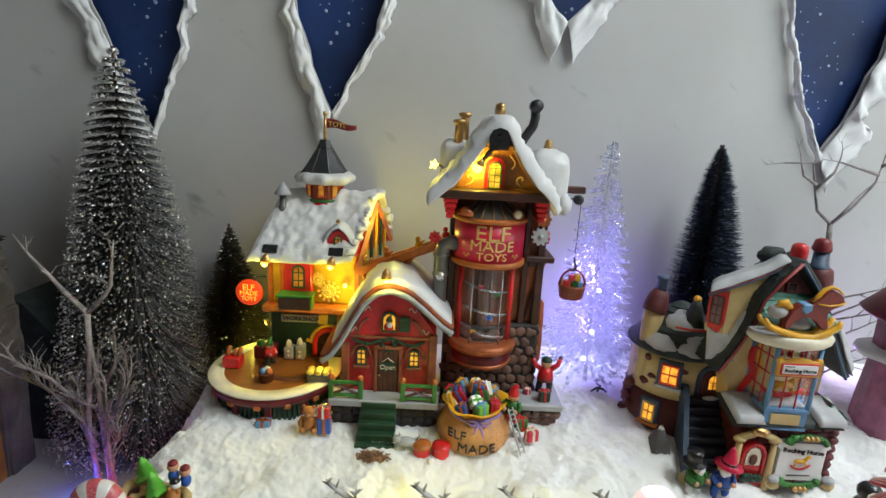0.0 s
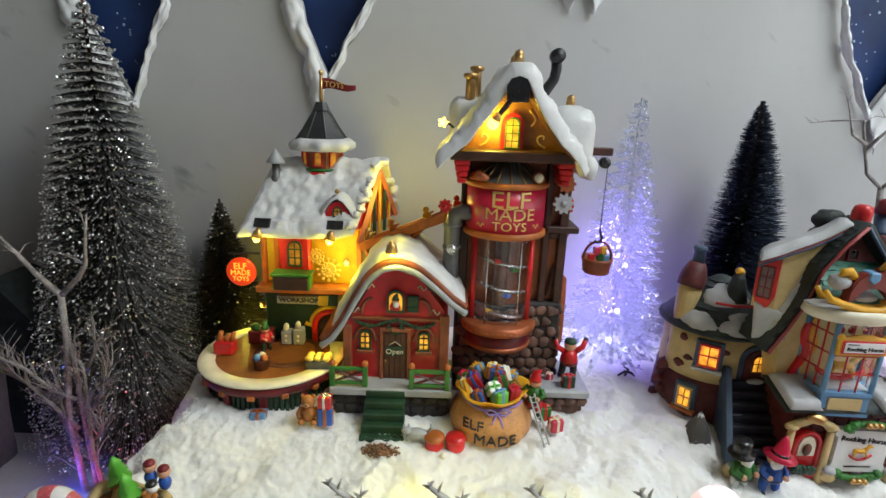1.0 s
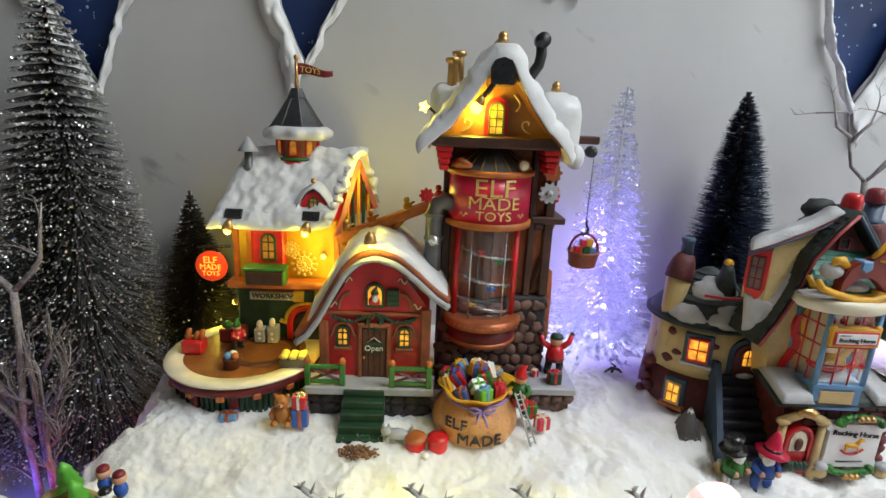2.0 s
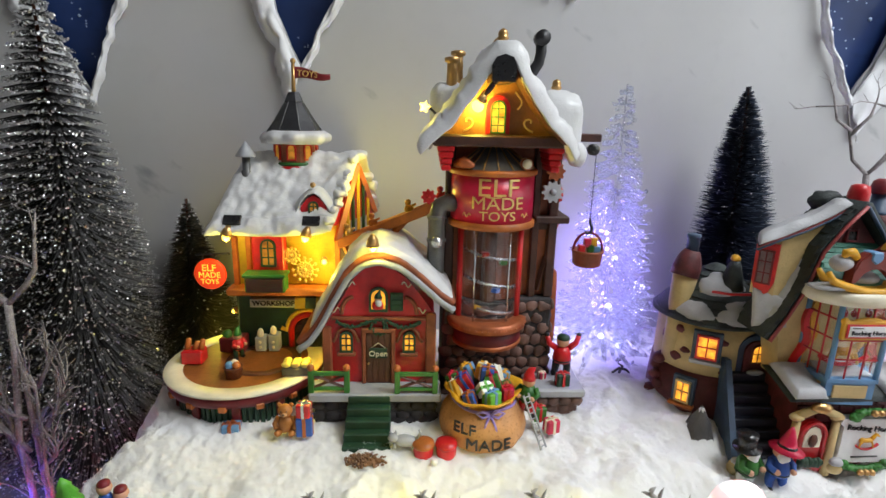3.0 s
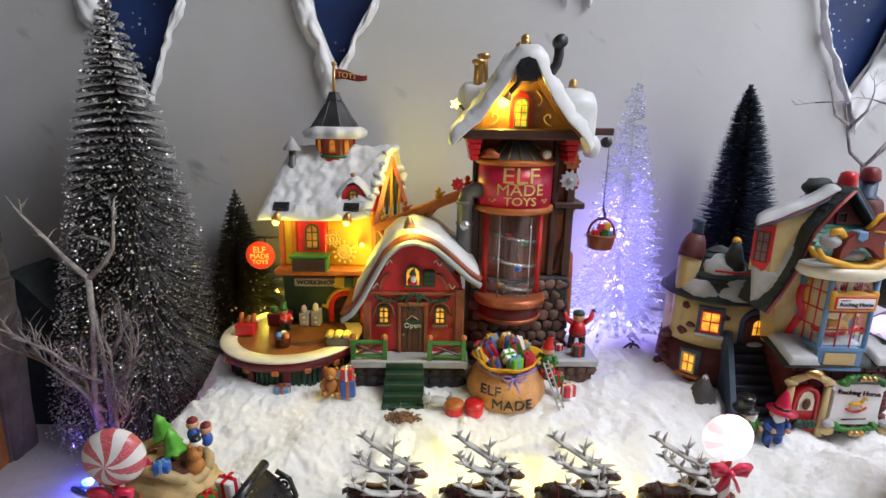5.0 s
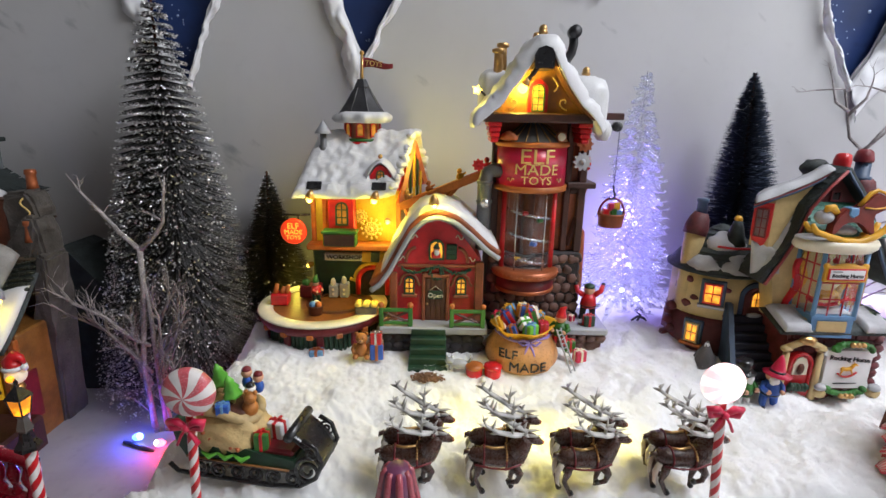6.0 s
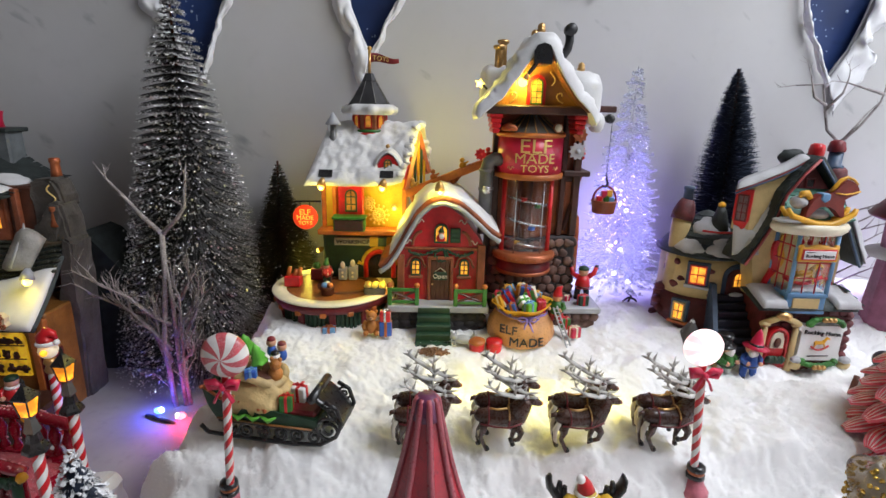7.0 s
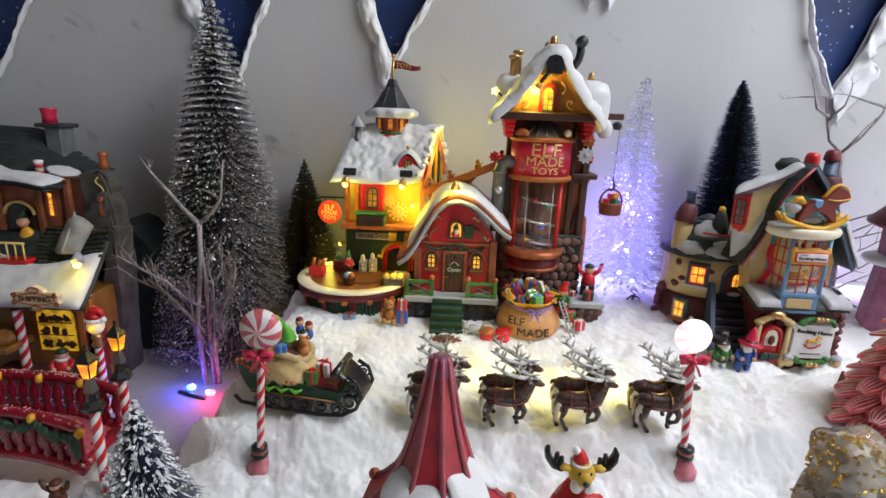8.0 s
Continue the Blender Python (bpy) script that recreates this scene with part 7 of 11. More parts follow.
    bm = B()
    slab(bm, [(0.2990, 0.2385), (0.3315, 0.2385), (0.3112, 0.2625)], 0.4290, 0.4340)
    part("gable_top", bm, MAROON, root, "maroon gable top")
    window(root, (0.3108, 0.4288, 0.2405), 0.0090, 0.0090, DEEPRED, arch=False, lattice=(0, 0), glow=BLACK, depth=0.0014)
    for sx, x in ((-1, 0.2890), (1, 0.3520)):
        bm = B()
        pts = []
        for i in range(14):
            k = i / 13
            pts.append((x + sx * (-0.002 + 0.0035 * math.sin(k * 9)) - sx * 0.006 * k, 0.131 + 0.056 * k))
        for i in range(14):
            k = 1 - i / 13
            pts.append((x + sx * 0.0035 - sx * 0.006 * k + sx * 0.0022 * math.sin(k * 9), 0.131 + 0.056 * k))
        slab(bm, pts, 0.4295, 0.4335)
        part("wavy_shutter", bm, RED, root, "wavy red trim beside the bay")
        bm = B()
        slab(bm, [(p[0] - sx * 0.006, p[1] + 0.006) for p in pts], 0.4310, 0.4335)
        part("wavy_shutter", bm, YELLOW, root, "wavy yellow trim beside the bay")
    bm = B()
    box(bm, (0.2830, 0.4380, 0.140), (0.2855, 0.455, 0.166), 0.0008)
    part("side_window", bm, SLATEBLUE, root, "narrow side window")
    part("back_wall", box(B(), (0.2850, 0.4540, 0.122), (0.3540, 0.5000, 0.182), 0.002), CREAM, root, "cream back wall of the shop")
    bm = B()
    sheet(bm, lambda u, v: Vector((0.2800 + 0.080 * u, 0.4520 + 0.052 * v, 0.2010 - 0.020 * v)), 16, 12, 0.004, 0.0008, 90, seed=51)
    part("back_roof", bm, SHINGLE, root, "dark lean-to roof behind the gable")
    # main roof
    rl = [(0.2570, 0.1640), (0.2680, 0.1850), (0.2785, 0.2080), (0.2850, 0.2340), (0.2985, 0.2540), (0.3108, 0.2680)]
    rr = [(0.3108, 0.2680), (0.3330, 0.2400), (0.3470, 0.2120), (0.3600, 0.1860), (0.3720, 0.1640)]
    bm = B()
    fl = path_sheet(rl, 0.4210, 0.4580)
    sheet(bm, fl, 24, 12, 0.0045, 0.0008, 90, seed=14, round_edges=False)
    shingles(bm, lambda u, v: fl(v, 1 - u) + Vector((-0.004, 0, 0.003)), 6, 20, 0.0072, 0.0075, rng)
    part("roof_slope", bm, SHINGLE, root, "dark green-grey shingled roof slope")
    bm = B()
    fr = path_sheet(rr, 0.4210, 0.4600)
    sheet(bm, fr, 24, 12, 0.0045, 0.0008, 90, seed=15, round_edges=False)
    part("roof_slope", bm, SHINGLE, root, "dark green-grey shingled roof slope")
    for ln, mt in ((rl, paint("faded_red_trim", (0.30, 0.055, 0.055), 0.5, 0.25)), (rr, SLATEBLUE)):
        bm = B()
        tube(bm, [(x, 0.4200, z) for x, z in ln], 0.0014, 6)
        part("verge_board", bm, mt, root, "painted verge board")
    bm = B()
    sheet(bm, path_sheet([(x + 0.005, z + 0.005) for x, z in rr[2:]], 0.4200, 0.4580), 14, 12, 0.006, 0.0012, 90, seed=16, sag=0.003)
    part("roof_snow", bm, SHADEDSNOW, root, "snow on the eave")
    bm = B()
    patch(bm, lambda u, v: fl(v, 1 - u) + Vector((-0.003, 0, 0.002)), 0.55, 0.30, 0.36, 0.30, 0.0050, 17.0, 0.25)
    part("roof_snow", bm, SHADEDSNOW, root, "snow sliding off the valley")
    # dormer on the slope, its window turned towards the wing
    plan = [(0.2605, 0.4310), (0.2980, 0.4310), (0.3020, 0.4520), (0.2590, 0.4520), (0.2500, 0.4430)]
    bm = B()
    verts = [Vector((x, y, 0.196)) for x, y in plan] + [Vector((x, y, 0.2365 + (x - 0.244) * 0.45)) for x, y in plan]
    add(bm, verts, [[4, 3, 2, 1, 0], [5, 6, 7, 8, 9]] + [[i, (i + 1) % 5, 5 + (i + 1) % 5, 5 + i] for i in range(5)])
    part("dormer_wall", bm, CREAM, root, "yellow-cream dormer")
    m = Matrix.Translation((0.2550, 0.4368, 0.0)) @ pose(0, 0, 0, 0, 0, -48.8)
    bm = B()
    slab(bm, [(-0.0076, 0.2070), (-0.0045, 0.1985), (0.0, 0.1955), (0.0045, 0.1985), (0.0076, 0.2070), (0.0078, 0.2370), (-0.0078, 0.2360)], -0.0016, 0.0010, m=m)
    part("dormer_shutter", bm, RED, root, "red shaped dormer window surround")
    window(root, m @ Vector((0, -0.0016, 0.2050)), 0.0105, 0.0265, DEEPRED, yaw=-48.8, arch=False, lattice=(1, 2), glow=paint("dusty_pane", (0.20, 0.13, 0.14), 0.3, 0.3), depth=0.0014, bar=0.0011)
    bm = B()
    dl = [(0.2395, 0.2365), (0.2560, 0.2435), (0.2740, 0.2505), (0.2900, 0.2585), (0.3050, 0.2680)]
    sheet(bm, path_sheet(dl, 0.4265, 0.4550, 0.016), 22, 12, 0.0030, 0.0006, 90, seed=18)
    shingles(bm, lambda u, v: path_sheet(dl, 0.4440, 0.4550, 0.006)(u, v) + Vector((0.010, 0, 0.003)), 12, 3, 0.0058, 0.0060, rng)
    part("dormer_roof", bm, SHINGLE, root, "grey dormer roof")
    bm = B()
    sheet(bm, path_sheet([(x, z + 0.0022) for x, z in dl], 0.4255, 0.4440, 0.011), 30, 14, 0.0062, 0.0012, 80, seed=19, sag=0.003)
    part("dormer_snow", bm, SHADEDSNOW, root, "snow on the dormer roof")
    for off, mt in ((-0.0006, MATS["faded_red_trim"]), (-0.0024, SLATEBLUE)):
        bm = B()
        tube(bm, [(x, 0.4272, z + off) for x, z in dl], 0.0011, 6)
        part("dormer_fascia", bm, mt, root)
    bm = B()
    blob(bm, (0.3045, 0.452, 0.2675), (0.0130, 0.009, 0.0080), 0.35, 160, 14, 9)
    part("roof_crest", bm, SHINGLE, root, "mossy roof crest")
    bm = B()
    sheet(bm, lambda u, v: Vector((0.2535 + 0.019 * u - 0.002 * v, 0.4385 - 0.0125 * u + 0.004 * v, 0.1690 + 0.004 * u + (0.033 - 0.010 * u) * v)), 18, 18, 0.0050, 0.0010, 80, seed=61)
    part("roof_snow", bm, SHADEDSNOW, root, "snow heaped under the dormer")
    # chimneys
    bm = B()
    lathe(bm, [(0.0050, 0.256), (0.0058, 0.2660), (0.0068, 0.2680), (0.0066, 0.2760), (0.0056, 0.2805), (0.0030, 0.2820)], (0.3190, 0.440, 0), 8, wob=0.15)
    part("chimney_pot", bm, RED, root, "faceted red chimney pot")
    bm = B()
    lathe(bm, [(0.0090, 0.205), (0.0088, 0.236), (0.0110, 0.240), (0.0118, 0.248), (0.0105, 0.256), (0.0080, 0.2585)], (0.3500, 0.452, 0), 14, wob=0.25)
    cb = part("chimney_stack", bm, MAROON, root, "maroon stone chimney stack")
    bm = B()
    lathe(bm, [(0.0084, 0.2570), (0.0086, 0.2600), (0.0064, 0.2610), (0.0062, 0.274)], (0.3482, 0.452, 0), 14)
    part("chimney_pot", bm, SLATEBLUE, cb, "slate blue chimney pot")
    bm = B()
    lathe(bm, [(0.0076, 0.2735), (0.0080, 0.2760), (0.0064, 0.2830), (0.0036, 0.2850)], (0.3475, 0.452, 0), 8)
    part("chimney_cap", bm, DEEPRED, cb)
    # bay window
    bx, by = 0.3150, 0.4250
    corner = [Vector(c) for c in ((0.2920, 0.4320, 0), (0.2950, 0.4050, 0), (0.3305, 0.4030, 0), (0.3420, 0.4320, 0))]
    bm = B()
    for z0, z1, g in ((0.1210, 0.1240, 0.0015), (0.1240, 0.1385, 0.0005), (0.1385, 0.1415, 0.0018)):
        ring = [Vector((bx + (v.x - bx) * (1 + g * 40), v.y - g, 0)) for v in corner]
        verts = [Vector((v.x, v.y, z)) for z in (z0, z1) for v in ring]
        add(bm, verts, [(3, 2, 1, 0), (4, 5, 6, 7), (0, 1, 5, 4), (1, 2, 6, 5), (2, 3, 7, 6), (3, 0, 4, 7)])
    sb = part("bay_base", bm, SKYBLUE, root, "sky blue bay base")
    for a, b in zip(corner, corner[1:]):
        mid = (a + b) / 2
        d = b - a
        yaw = math.degrees(math.atan2(d.y, d.x))
        bm = B()
        box(bm, (-d.length * 0.36, -0.0016, 0.1260), (d.length * 0.36, 0.001, 0.1365), 0.0008, Matrix.Translation((mid.x, mid.y, 0)) @ pose(0, 0, 0, 0, 0, yaw))
        part("base_panel", bm, CREAM, sb, "yellow base panel")
        w, h, z0 = d.length, 0.0610, 0.1415
        m = Matrix.Translation((mid.x, mid.y, z0)) @ pose(0, 0, 0, 0, 0, yaw)
        bm = B()
        for i in (1, 2):
            x = -w / 2 + w * i / 3
            tube(bm, [m @ Vector((x, 0, 0)), m @ Vector((x, 0, h))], 0.0007, 5)
        for j in (1, 2, 3):
            tube(bm, [m @ Vector((-w / 2, 0, h * j / 4)), m @ Vector((w / 2, 0, h * j / 4))], 0.0007, 5)
        bay = part("bay_window", bm, RED, root, "bay window with thin red glazing bars")
        bm = B()
        box(bm, (-w / 2, 0.0010, 0.0005), (w / 2, 0.0016, h - 0.0005), 0, m)
        g = part("pane", bm, GLASS, bay, "clear bay pane")
        g.visible_shadow = False
    for v in corner:
        bm = B()
        tube(bm, [(v.x, v.y, 0.1400), (v.x, v.y, 0.2030)], 0.0019, 6)
        part("bay_post", bm, SKYBLUE, root, "sky blue bay post")
    bm = B()
    lathe(bm, [(0.0285, 0.2000), (0.0320, 0.2030), (0.0330, 0.2070), (0.0310, 0.2100), (0.020, 0.2115), (0.0005, 0.2120)], (0.3090, 0.4160, 0), 40, Matrix.Diagonal((1.10, 0.72, 1.0, 1.0)))
    part("bay_cap", bm, IVORY, root, "cream rounded bay cap with snow")
    bm = B()
    sheet(bm, lambda u, v: Vector((bx - 0.018 + 0.035 * u, by - 0.018 + 0.024 * v, 0.1420)), 14, 10, 0.0025, 0.001, 120, seed=23)
    part("display_snow", bm, SHADEDSNOW, root, "snow on the display floor")
    bm = B()
    horse_mesh(bm, (0.3140, 0.4160, 0.1470), 0.0175)
    toy = part("display_horse", bm, YELLOW, root, "yellow rocking horse in the bay")
    bm = B()
    tube(bm, [(0.2950 + 0.0042 * i, 0.4160, 0.1475 + 0.00035 * (i - 4.5) ** 2) for i in range(10)], 0.0018, 7)
    part("rocker", bm, RED, toy)
    for i, x in enumerate((0.300, 0.307, 0.318)):
        bm = B()
        tube(bm, [(x, 0.4080, 0.2000), (x, 0.4080, 0.1940)], 0.0005, 5)
        blob(bm, (x, 0.4080, 0.1915), (0.0022, 0.002, 0.0030), 0.2, 300, 8, 6)
        part("hanging_toy", bm, RED, root, "small red hanging ornament")
    # signboard on the bay
    bm = B()
    box(bm, (0.2930, 0.3985, 0.1745), (0.3305, 0.4020, 0.1890), 0.0008)
    blob(bm, (0.3118, 0.4005, 0.1888), (0.011, 0.002, 0.0026), 0.1, 200, 12, 6)
    for x in (0.2950, 0.3285):
        blob(bm, (x, 0.4005, 0.1885), (0.0032, 0.002, 0.0028), 0.1, 200, 10, 6)
    bs = part("bay_sign", bm, YELLOW, root, "yellow signboard with white panel")
    bsp = part("sign_panel", box(B(), (0.2955, 0.3975, 0.1765), (0.3280, 0.3987, 0.1870), 0.0004), RED, bs)
    part("sign_face", box(B(), (0.2968, 0.3970, 0.1778), (0.3267, 0.3978, 0.1857), 0.0003), WHITE, bs)
    part("lettering", letters("Rocking Horse", 0.0045, Matrix.Translation((0.3118, 0.3968, 0.1808))), BLACK, bs)
    bm = B()
    tube(bm, [(0.2985, 0.3968, 0.1845), (0.3065, 0.3968, 0.1845)], 0.0004, 5)
    part("line_of_print", bm, BLACK, bs)
    # teal roof piece and the big rocking horse above the bay
    bm = B()
    tf = lambda u, v: Vector((0.2750 + 0.0175 * v + (0.070 - 0.034 * v) * u, 0.4080 + 0.023 * v, 0.2120 + 0.026 * v))
    sheet(bm, tf, 12, 8, 0.002, round_edges=False)
    shingles(bm, lambda u, v: tf(u, v) + Vector((0, -0.001, 0.002)), 14, 8, 0.0052, 0.0058, rng)
    part("bay_roof", bm, TEAL, root, "teal fish-scale tiled bay roof")
    bm = B()
    blob(bm, (0.3090, 0.4120, 0.2180), (0.0130, 0.008, 0.0050), 0.12, 150, 16, 10)
    blob(bm, (0.2875, 0.4060, 0.2300), (0.0080, 0.006, 0.0060), 0.12, 150, 12, 8)
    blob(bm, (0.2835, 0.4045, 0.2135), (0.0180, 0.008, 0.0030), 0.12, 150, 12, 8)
    part("bay_roof_snow", bm, SHADEDSNOW, root, "snow heaps on the bay roof")
    bm = B()
    slab(bm, [(0.2905, 0.2160), (0.2925, 0.2240), (0.2950, 0.2335), (0.3020, 0.2388), (0.3125, 0.2388), (0.3165, 0.2440), (0.3200, 0.2500), (0.3256, 0.2525), (0.3330, 0.2490), (0.3374, 0.2440), (0.3370, 0.2388),
              (0.3290, 0.2378), (0.3245, 0.2350), (0.3235, 0.2300), (0.3292, 0.2185), (0.3250, 0.2160), (0.3190, 0.2250), (0.3120, 0.2288), (0.3040, 0.2282), (0.2990, 0.2250), (0.2958, 0.2160)], 0.3995, 0.4075)
    bmesh.ops.bevel(bm, geom=bm.edges[:], offset=0.0012, segments=2, affect='EDGES')
    bh = part("roof_horse", bm, paint("chestnut_paint", (0.20, 0.030, 0.022), 0.4, 0.25), root, "large chestnut-red rocking horse on the roof")
    bm = B()
    rocker = [(0.2740, 0.2250), (0.2785, 0.2185), (0.2880, 0.2150), (0.3035, 0.2108), (0.3170, 0.2104), (0.3280, 0.2150), (0.3360, 0.2215), (0.3374, 0.2260)]
    for y in (0.3990, 0.4085):
        tube(bm, [(x, y, z) for x, z in rocker], [0.0018, 0.0027, 0.0030, 0.0032, 0.0032, 0.0030, 0.0027, 0.0018], 8)
    part("rocker", bm, YELLOW, bh, "thick yellow rocker")
    bm = B()
    tube(bm, [(0.2955, 0.4035, 0.2345), (0.2910, 0.4030, 0.2388), (0.2868, 0.4030, 0.2382), (0.2850, 0.4030, 0.2350)], [0.0026, 0.0034, 0.0032, 0.0012], 8)
    part("tail", bm, YELLOW, bh, "yellow tail")
    bm = B()
    tube(bm, [(0.3128, 0.4030, 0.2405), (0.3165, 0.4030, 0.2455), (0.3203, 0.4030, 0.2515), (0.3258, 0.4030, 0.2542), (0.3320, 0.4030, 0.2520), (0.3368, 0.4030, 0.2478)], [0.0020, 0.0022, 0.0020, 0.0016, 0.0012, 0.0008], 7)
    tube(bm, [(0.3150, 0.3992, 0.2400), (0.3240, 0.3990, 0.2390), (0.3310, 0.3990, 0.2400), (0.3372, 0.3992, 0.2420)], 0.0008, 6)
    part("mane", bm, YELLOW, bh, "yellow mane and reins")
    bm = B()
    slab(bm, [(0.3030, 0.2395), (0.3105, 0.2395), (0.3112, 0.2340), (0.3068, 0.2305), (0.3025, 0.2340)], 0.3985, 0.4085)
    bmesh.ops.bevel(bm, geom=bm.edges[:], offset=0.0008, segments=1, affect='EDGES')
    part("saddle", bm, SKYBLUE, bh, "sky blue saddle")


rocking_shop()


# ---- the shipping house ----
def spiral(bm, c, r, turns, a0, tube_r, flip=1):
    pts = []
    for i in range(int(turns * 14) + 1):
        a = a0 + flip * 2 * math.pi * i / 14
        k = 1 - 0.80 * i / (turns * 14)
        pts.append((c[0] + r * k * math.cos(a), c[1], c[2] + r * k * math.sin(a)))
    tube(bm, pts, tube_r, 5)


def shipping_house():
    rng = random.Random(17)
    root = thing("shipping_house", (-0.55, 0.50, -0.03), "brown timber shipping house with snowy roofs and stone buttress", "building", "village buildings")
    bm = B()
    box(bm, (-0.680, 0.445, -0.035), (-0.452, 0.515, 0.090), 0.002)
    part("lower_wall", bm, GOLDENBROWN, root, "golden-brown timber lower wall")
    bm = B()
    box(bm, (-0.690, 0.500, 0.085), (-0.514, 0.560, 0.203), 0.002)
    part("upper_wall", bm, RUST, root, "red-brown timber upper wall")
    part("side_bay", box(B(), (-0.516, 0.503, 0.085), (-0.486, 0.545, 0.214), 0.002), BROWN, root, "dark brown timber bay beside the stone")
    for x in (-0.505, -0.540, -0.588):
        part("timber", box(B(), (x, 0.4950, 0.100), (x + 0.007, 0.5015, 0.212), 0.001), RUST, root)
    for x in (-0.462, -0.452):
        part("timber", box(B(), (x - 0.008, 0.4405, -0.03), (x, 0.4465, 0.085), 0.001), ORANGE, root)
    part("porch", box(B(), (-0.560, 0.385, -0.035), (-0.440, 0.4460, 0.0038), 0.003), DARKWOOD, root, "dark timber porch before the shop")
    # stone buttress and steps of the chimney
    for y0, y1, poly in ((0.484, 0.520, [(-0.472, -0.035), (-0.447, -0.035), (-0.446, 0.060), (-0.443, 0.110), (-0.441, 0.157), (-0.452, 0.162), (-0.458, 0.120), (-0.472, 0.060)]),
                         (0.492, 0.524, [(-0.486, 0.135), (-0.446, 0.150), (-0.448, 0.180), (-0.453, 0.198), (-0.464, 0.200), (-0.470, 0.178), (-0.486, 0.172)]),
                         (0.502, 0.530, [(-0.489, 0.165), (-0.453, 0.190), (-0.455, 0.208), (-0.460, 0.220), (-0.464, 0.224), (-0.486, 0.221), (-0.490, 0.214)])):
        bm = B()
        slab(bm, poly, y0, y1)
        bmesh.ops.bevel(bm, geom=bm.edges[:], offset=0.003, segments=2, affect='EDGES')
        bmesh.ops.subdivide_edges(bm, edges=[e for e in bm.edges if e.calc_length() > 0.012], cuts=4, use_grid_fill=True)
        for v in bm.verts:
            v.co += Vector((noise.noise(v.co * 90), noise.noise(v.co * 90 + Vector((3, 7, 1))), noise.noise(v.co * 60 + Vector((9, 2, 5))))) * 0.0022
        part("stone_buttress", bm, paint("brown_grey_stone", (0.080, 0.070, 0.062), 0.6, 0.4, 45, 0.8), root, "weathered grey stone buttress")
    for j in range(5):
        bm = B()
        box(bm, (-0.486 + 0.0025 * j + rng.uniform(0, 0.004), 0.4870 + 0.0022 * j, 0.138 + j * 0.0095), (-0.452 - 0.001 * j + rng.uniform(0, 0.005), 0.5065, 0.1468 + j * 0.0095), 0.0025)
        part("stone_block", bm, paint("brown_stone", (0.11, 0.075, 0.045), 0.6, 0.3, 60, 0.5), root)
    for x, y, z in ((-0.4757, 0.530, 0.224), (-0.4600, 0.4960, 0.176)):
        bm = B()
        lathe(bm, [(0.0062, z - 0.004), (0.0052, z + 0.004), (0.0047, z + 0.012), (0.0058, z + 0.014), (0.0054, z + 0.018), (0.003, z + 0.0185)], (x, y, 0), 14)
        part("clay_pot", bm, COPPER, root, "terracotta chimney pot")
    bm = B()
    pts = [(-0.4640 + 0.004 * math.sin(i * 0.62), 0.5000, 0.196 + i * 0.0020) for i in range(11)]
    tube(bm, pts, 0.0009, 5)
    part("scroll", bm, GOLDLEAF, root, "gilt scroll on the stone")
    # back lean-to, dark
    bm = B()
    slab(bm, [(-0.480, -0.035), (-0.405, -0.035), (-0.410, 0.070), (-0.437, 0.109), (-0.466, 0.144), (-0.480, 0.150)], 0.552, 0.62)
    part("back_lean_to", bm, SHINGLE, root, "dark lean-to behind the buttress")
    # upper roof
    bm = B()
    uf = lambda u, v: Vector((-0.70 + (0.193 + 0.018 * v) * u, 0.470 + 0.10 * v, 0.208 - 0.009 * u + v * (0.058 - 0.044 * smooth01(0.55, 1.0, u)) - 0.006 * math.sin(u * 6) * (1 - v)))
    sheet(bm, uf, 30, 16, 0.005, 0.0015, 60, seed=31)
    shingles(bm, lambda u, v: uf(u, v) + Vector((0, -0.001, 0.0045)), 26, 12, 0.0085, 0.0100, rng)
    part("upper_roof", bm, SHINGLE, root, "dark green shingled upper roof")
    bm = B()
    sheet(bm, lambda u, v: uf(0.30 + 0.68 * u, 0.03 + 0.38 * v * (0.75 + 0.25 * math.sin(u * 7))) + Vector((0, -0.002, 0.005)), 30, 10, 0.005, 0.0015, 90, seed=33, sag=0.004)
    part("roof_snow", bm, ROOFSNOW, root, "snow along the upper eave")
    bm = B()
    patch(bm, lambda u, v: uf(u, v) + Vector((0, 0, 0.0055)), 0.90, 0.50, 0.085, 0.15, 0.004, seed=34)
    part("roof_snow", bm, ROOFSNOW, root, "snow patch on the ridge")
    bm = B()
    box(bm, (-0.5555, 0.545, 0.212), (-0.5345, 0.570, 0.270), 0.002)
    stk = part("roof_chimney", bm, paint("weathered_grey", (0.13, 0.145, 0.155), 0.6, 0.3, 60, 0.5), root, "weathered grey roof chimney")
    part("chimney_slab", box(B(), (-0.564, 0.541, 0.268), (-0.531, 0.575, 0.273), 0.0015), SHINGLE, stk)
    bm = B()
    lathe(bm, [(0.0088, 0.273), (0.0078, 0.281), (0.0090, 0.289), (0.0098, 0.291), (0.006, 0.2915)], (-0.5555, 0.558, 0), 14)
    part("chimney_pot", bm, CRIMSON, stk, "crimson chimney pot")
    bm = B()
    lathe(bm, [(0.0042, 0.212), (0.0042, 0.230), (0.0050, 0.2305), (0.0050, 0.233), (0.003, 0.2335)], (-0.5325, 0.500, 0), 12)
    pp = part("striped_vent", bm, WHITE, root, "red and white striped roof vent")
    bm = B()
    lathe(bm, [(0.0044, 0.2165), (0.0044, 0.2205)], (-0.5325, 0.500, 0), 12)
    lathe(bm, [(0.0044, 0.2245), (0.0044, 0.2285)], (-0.5325, 0.500, 0), 12)
    part("red_band", bm, RED, pp)
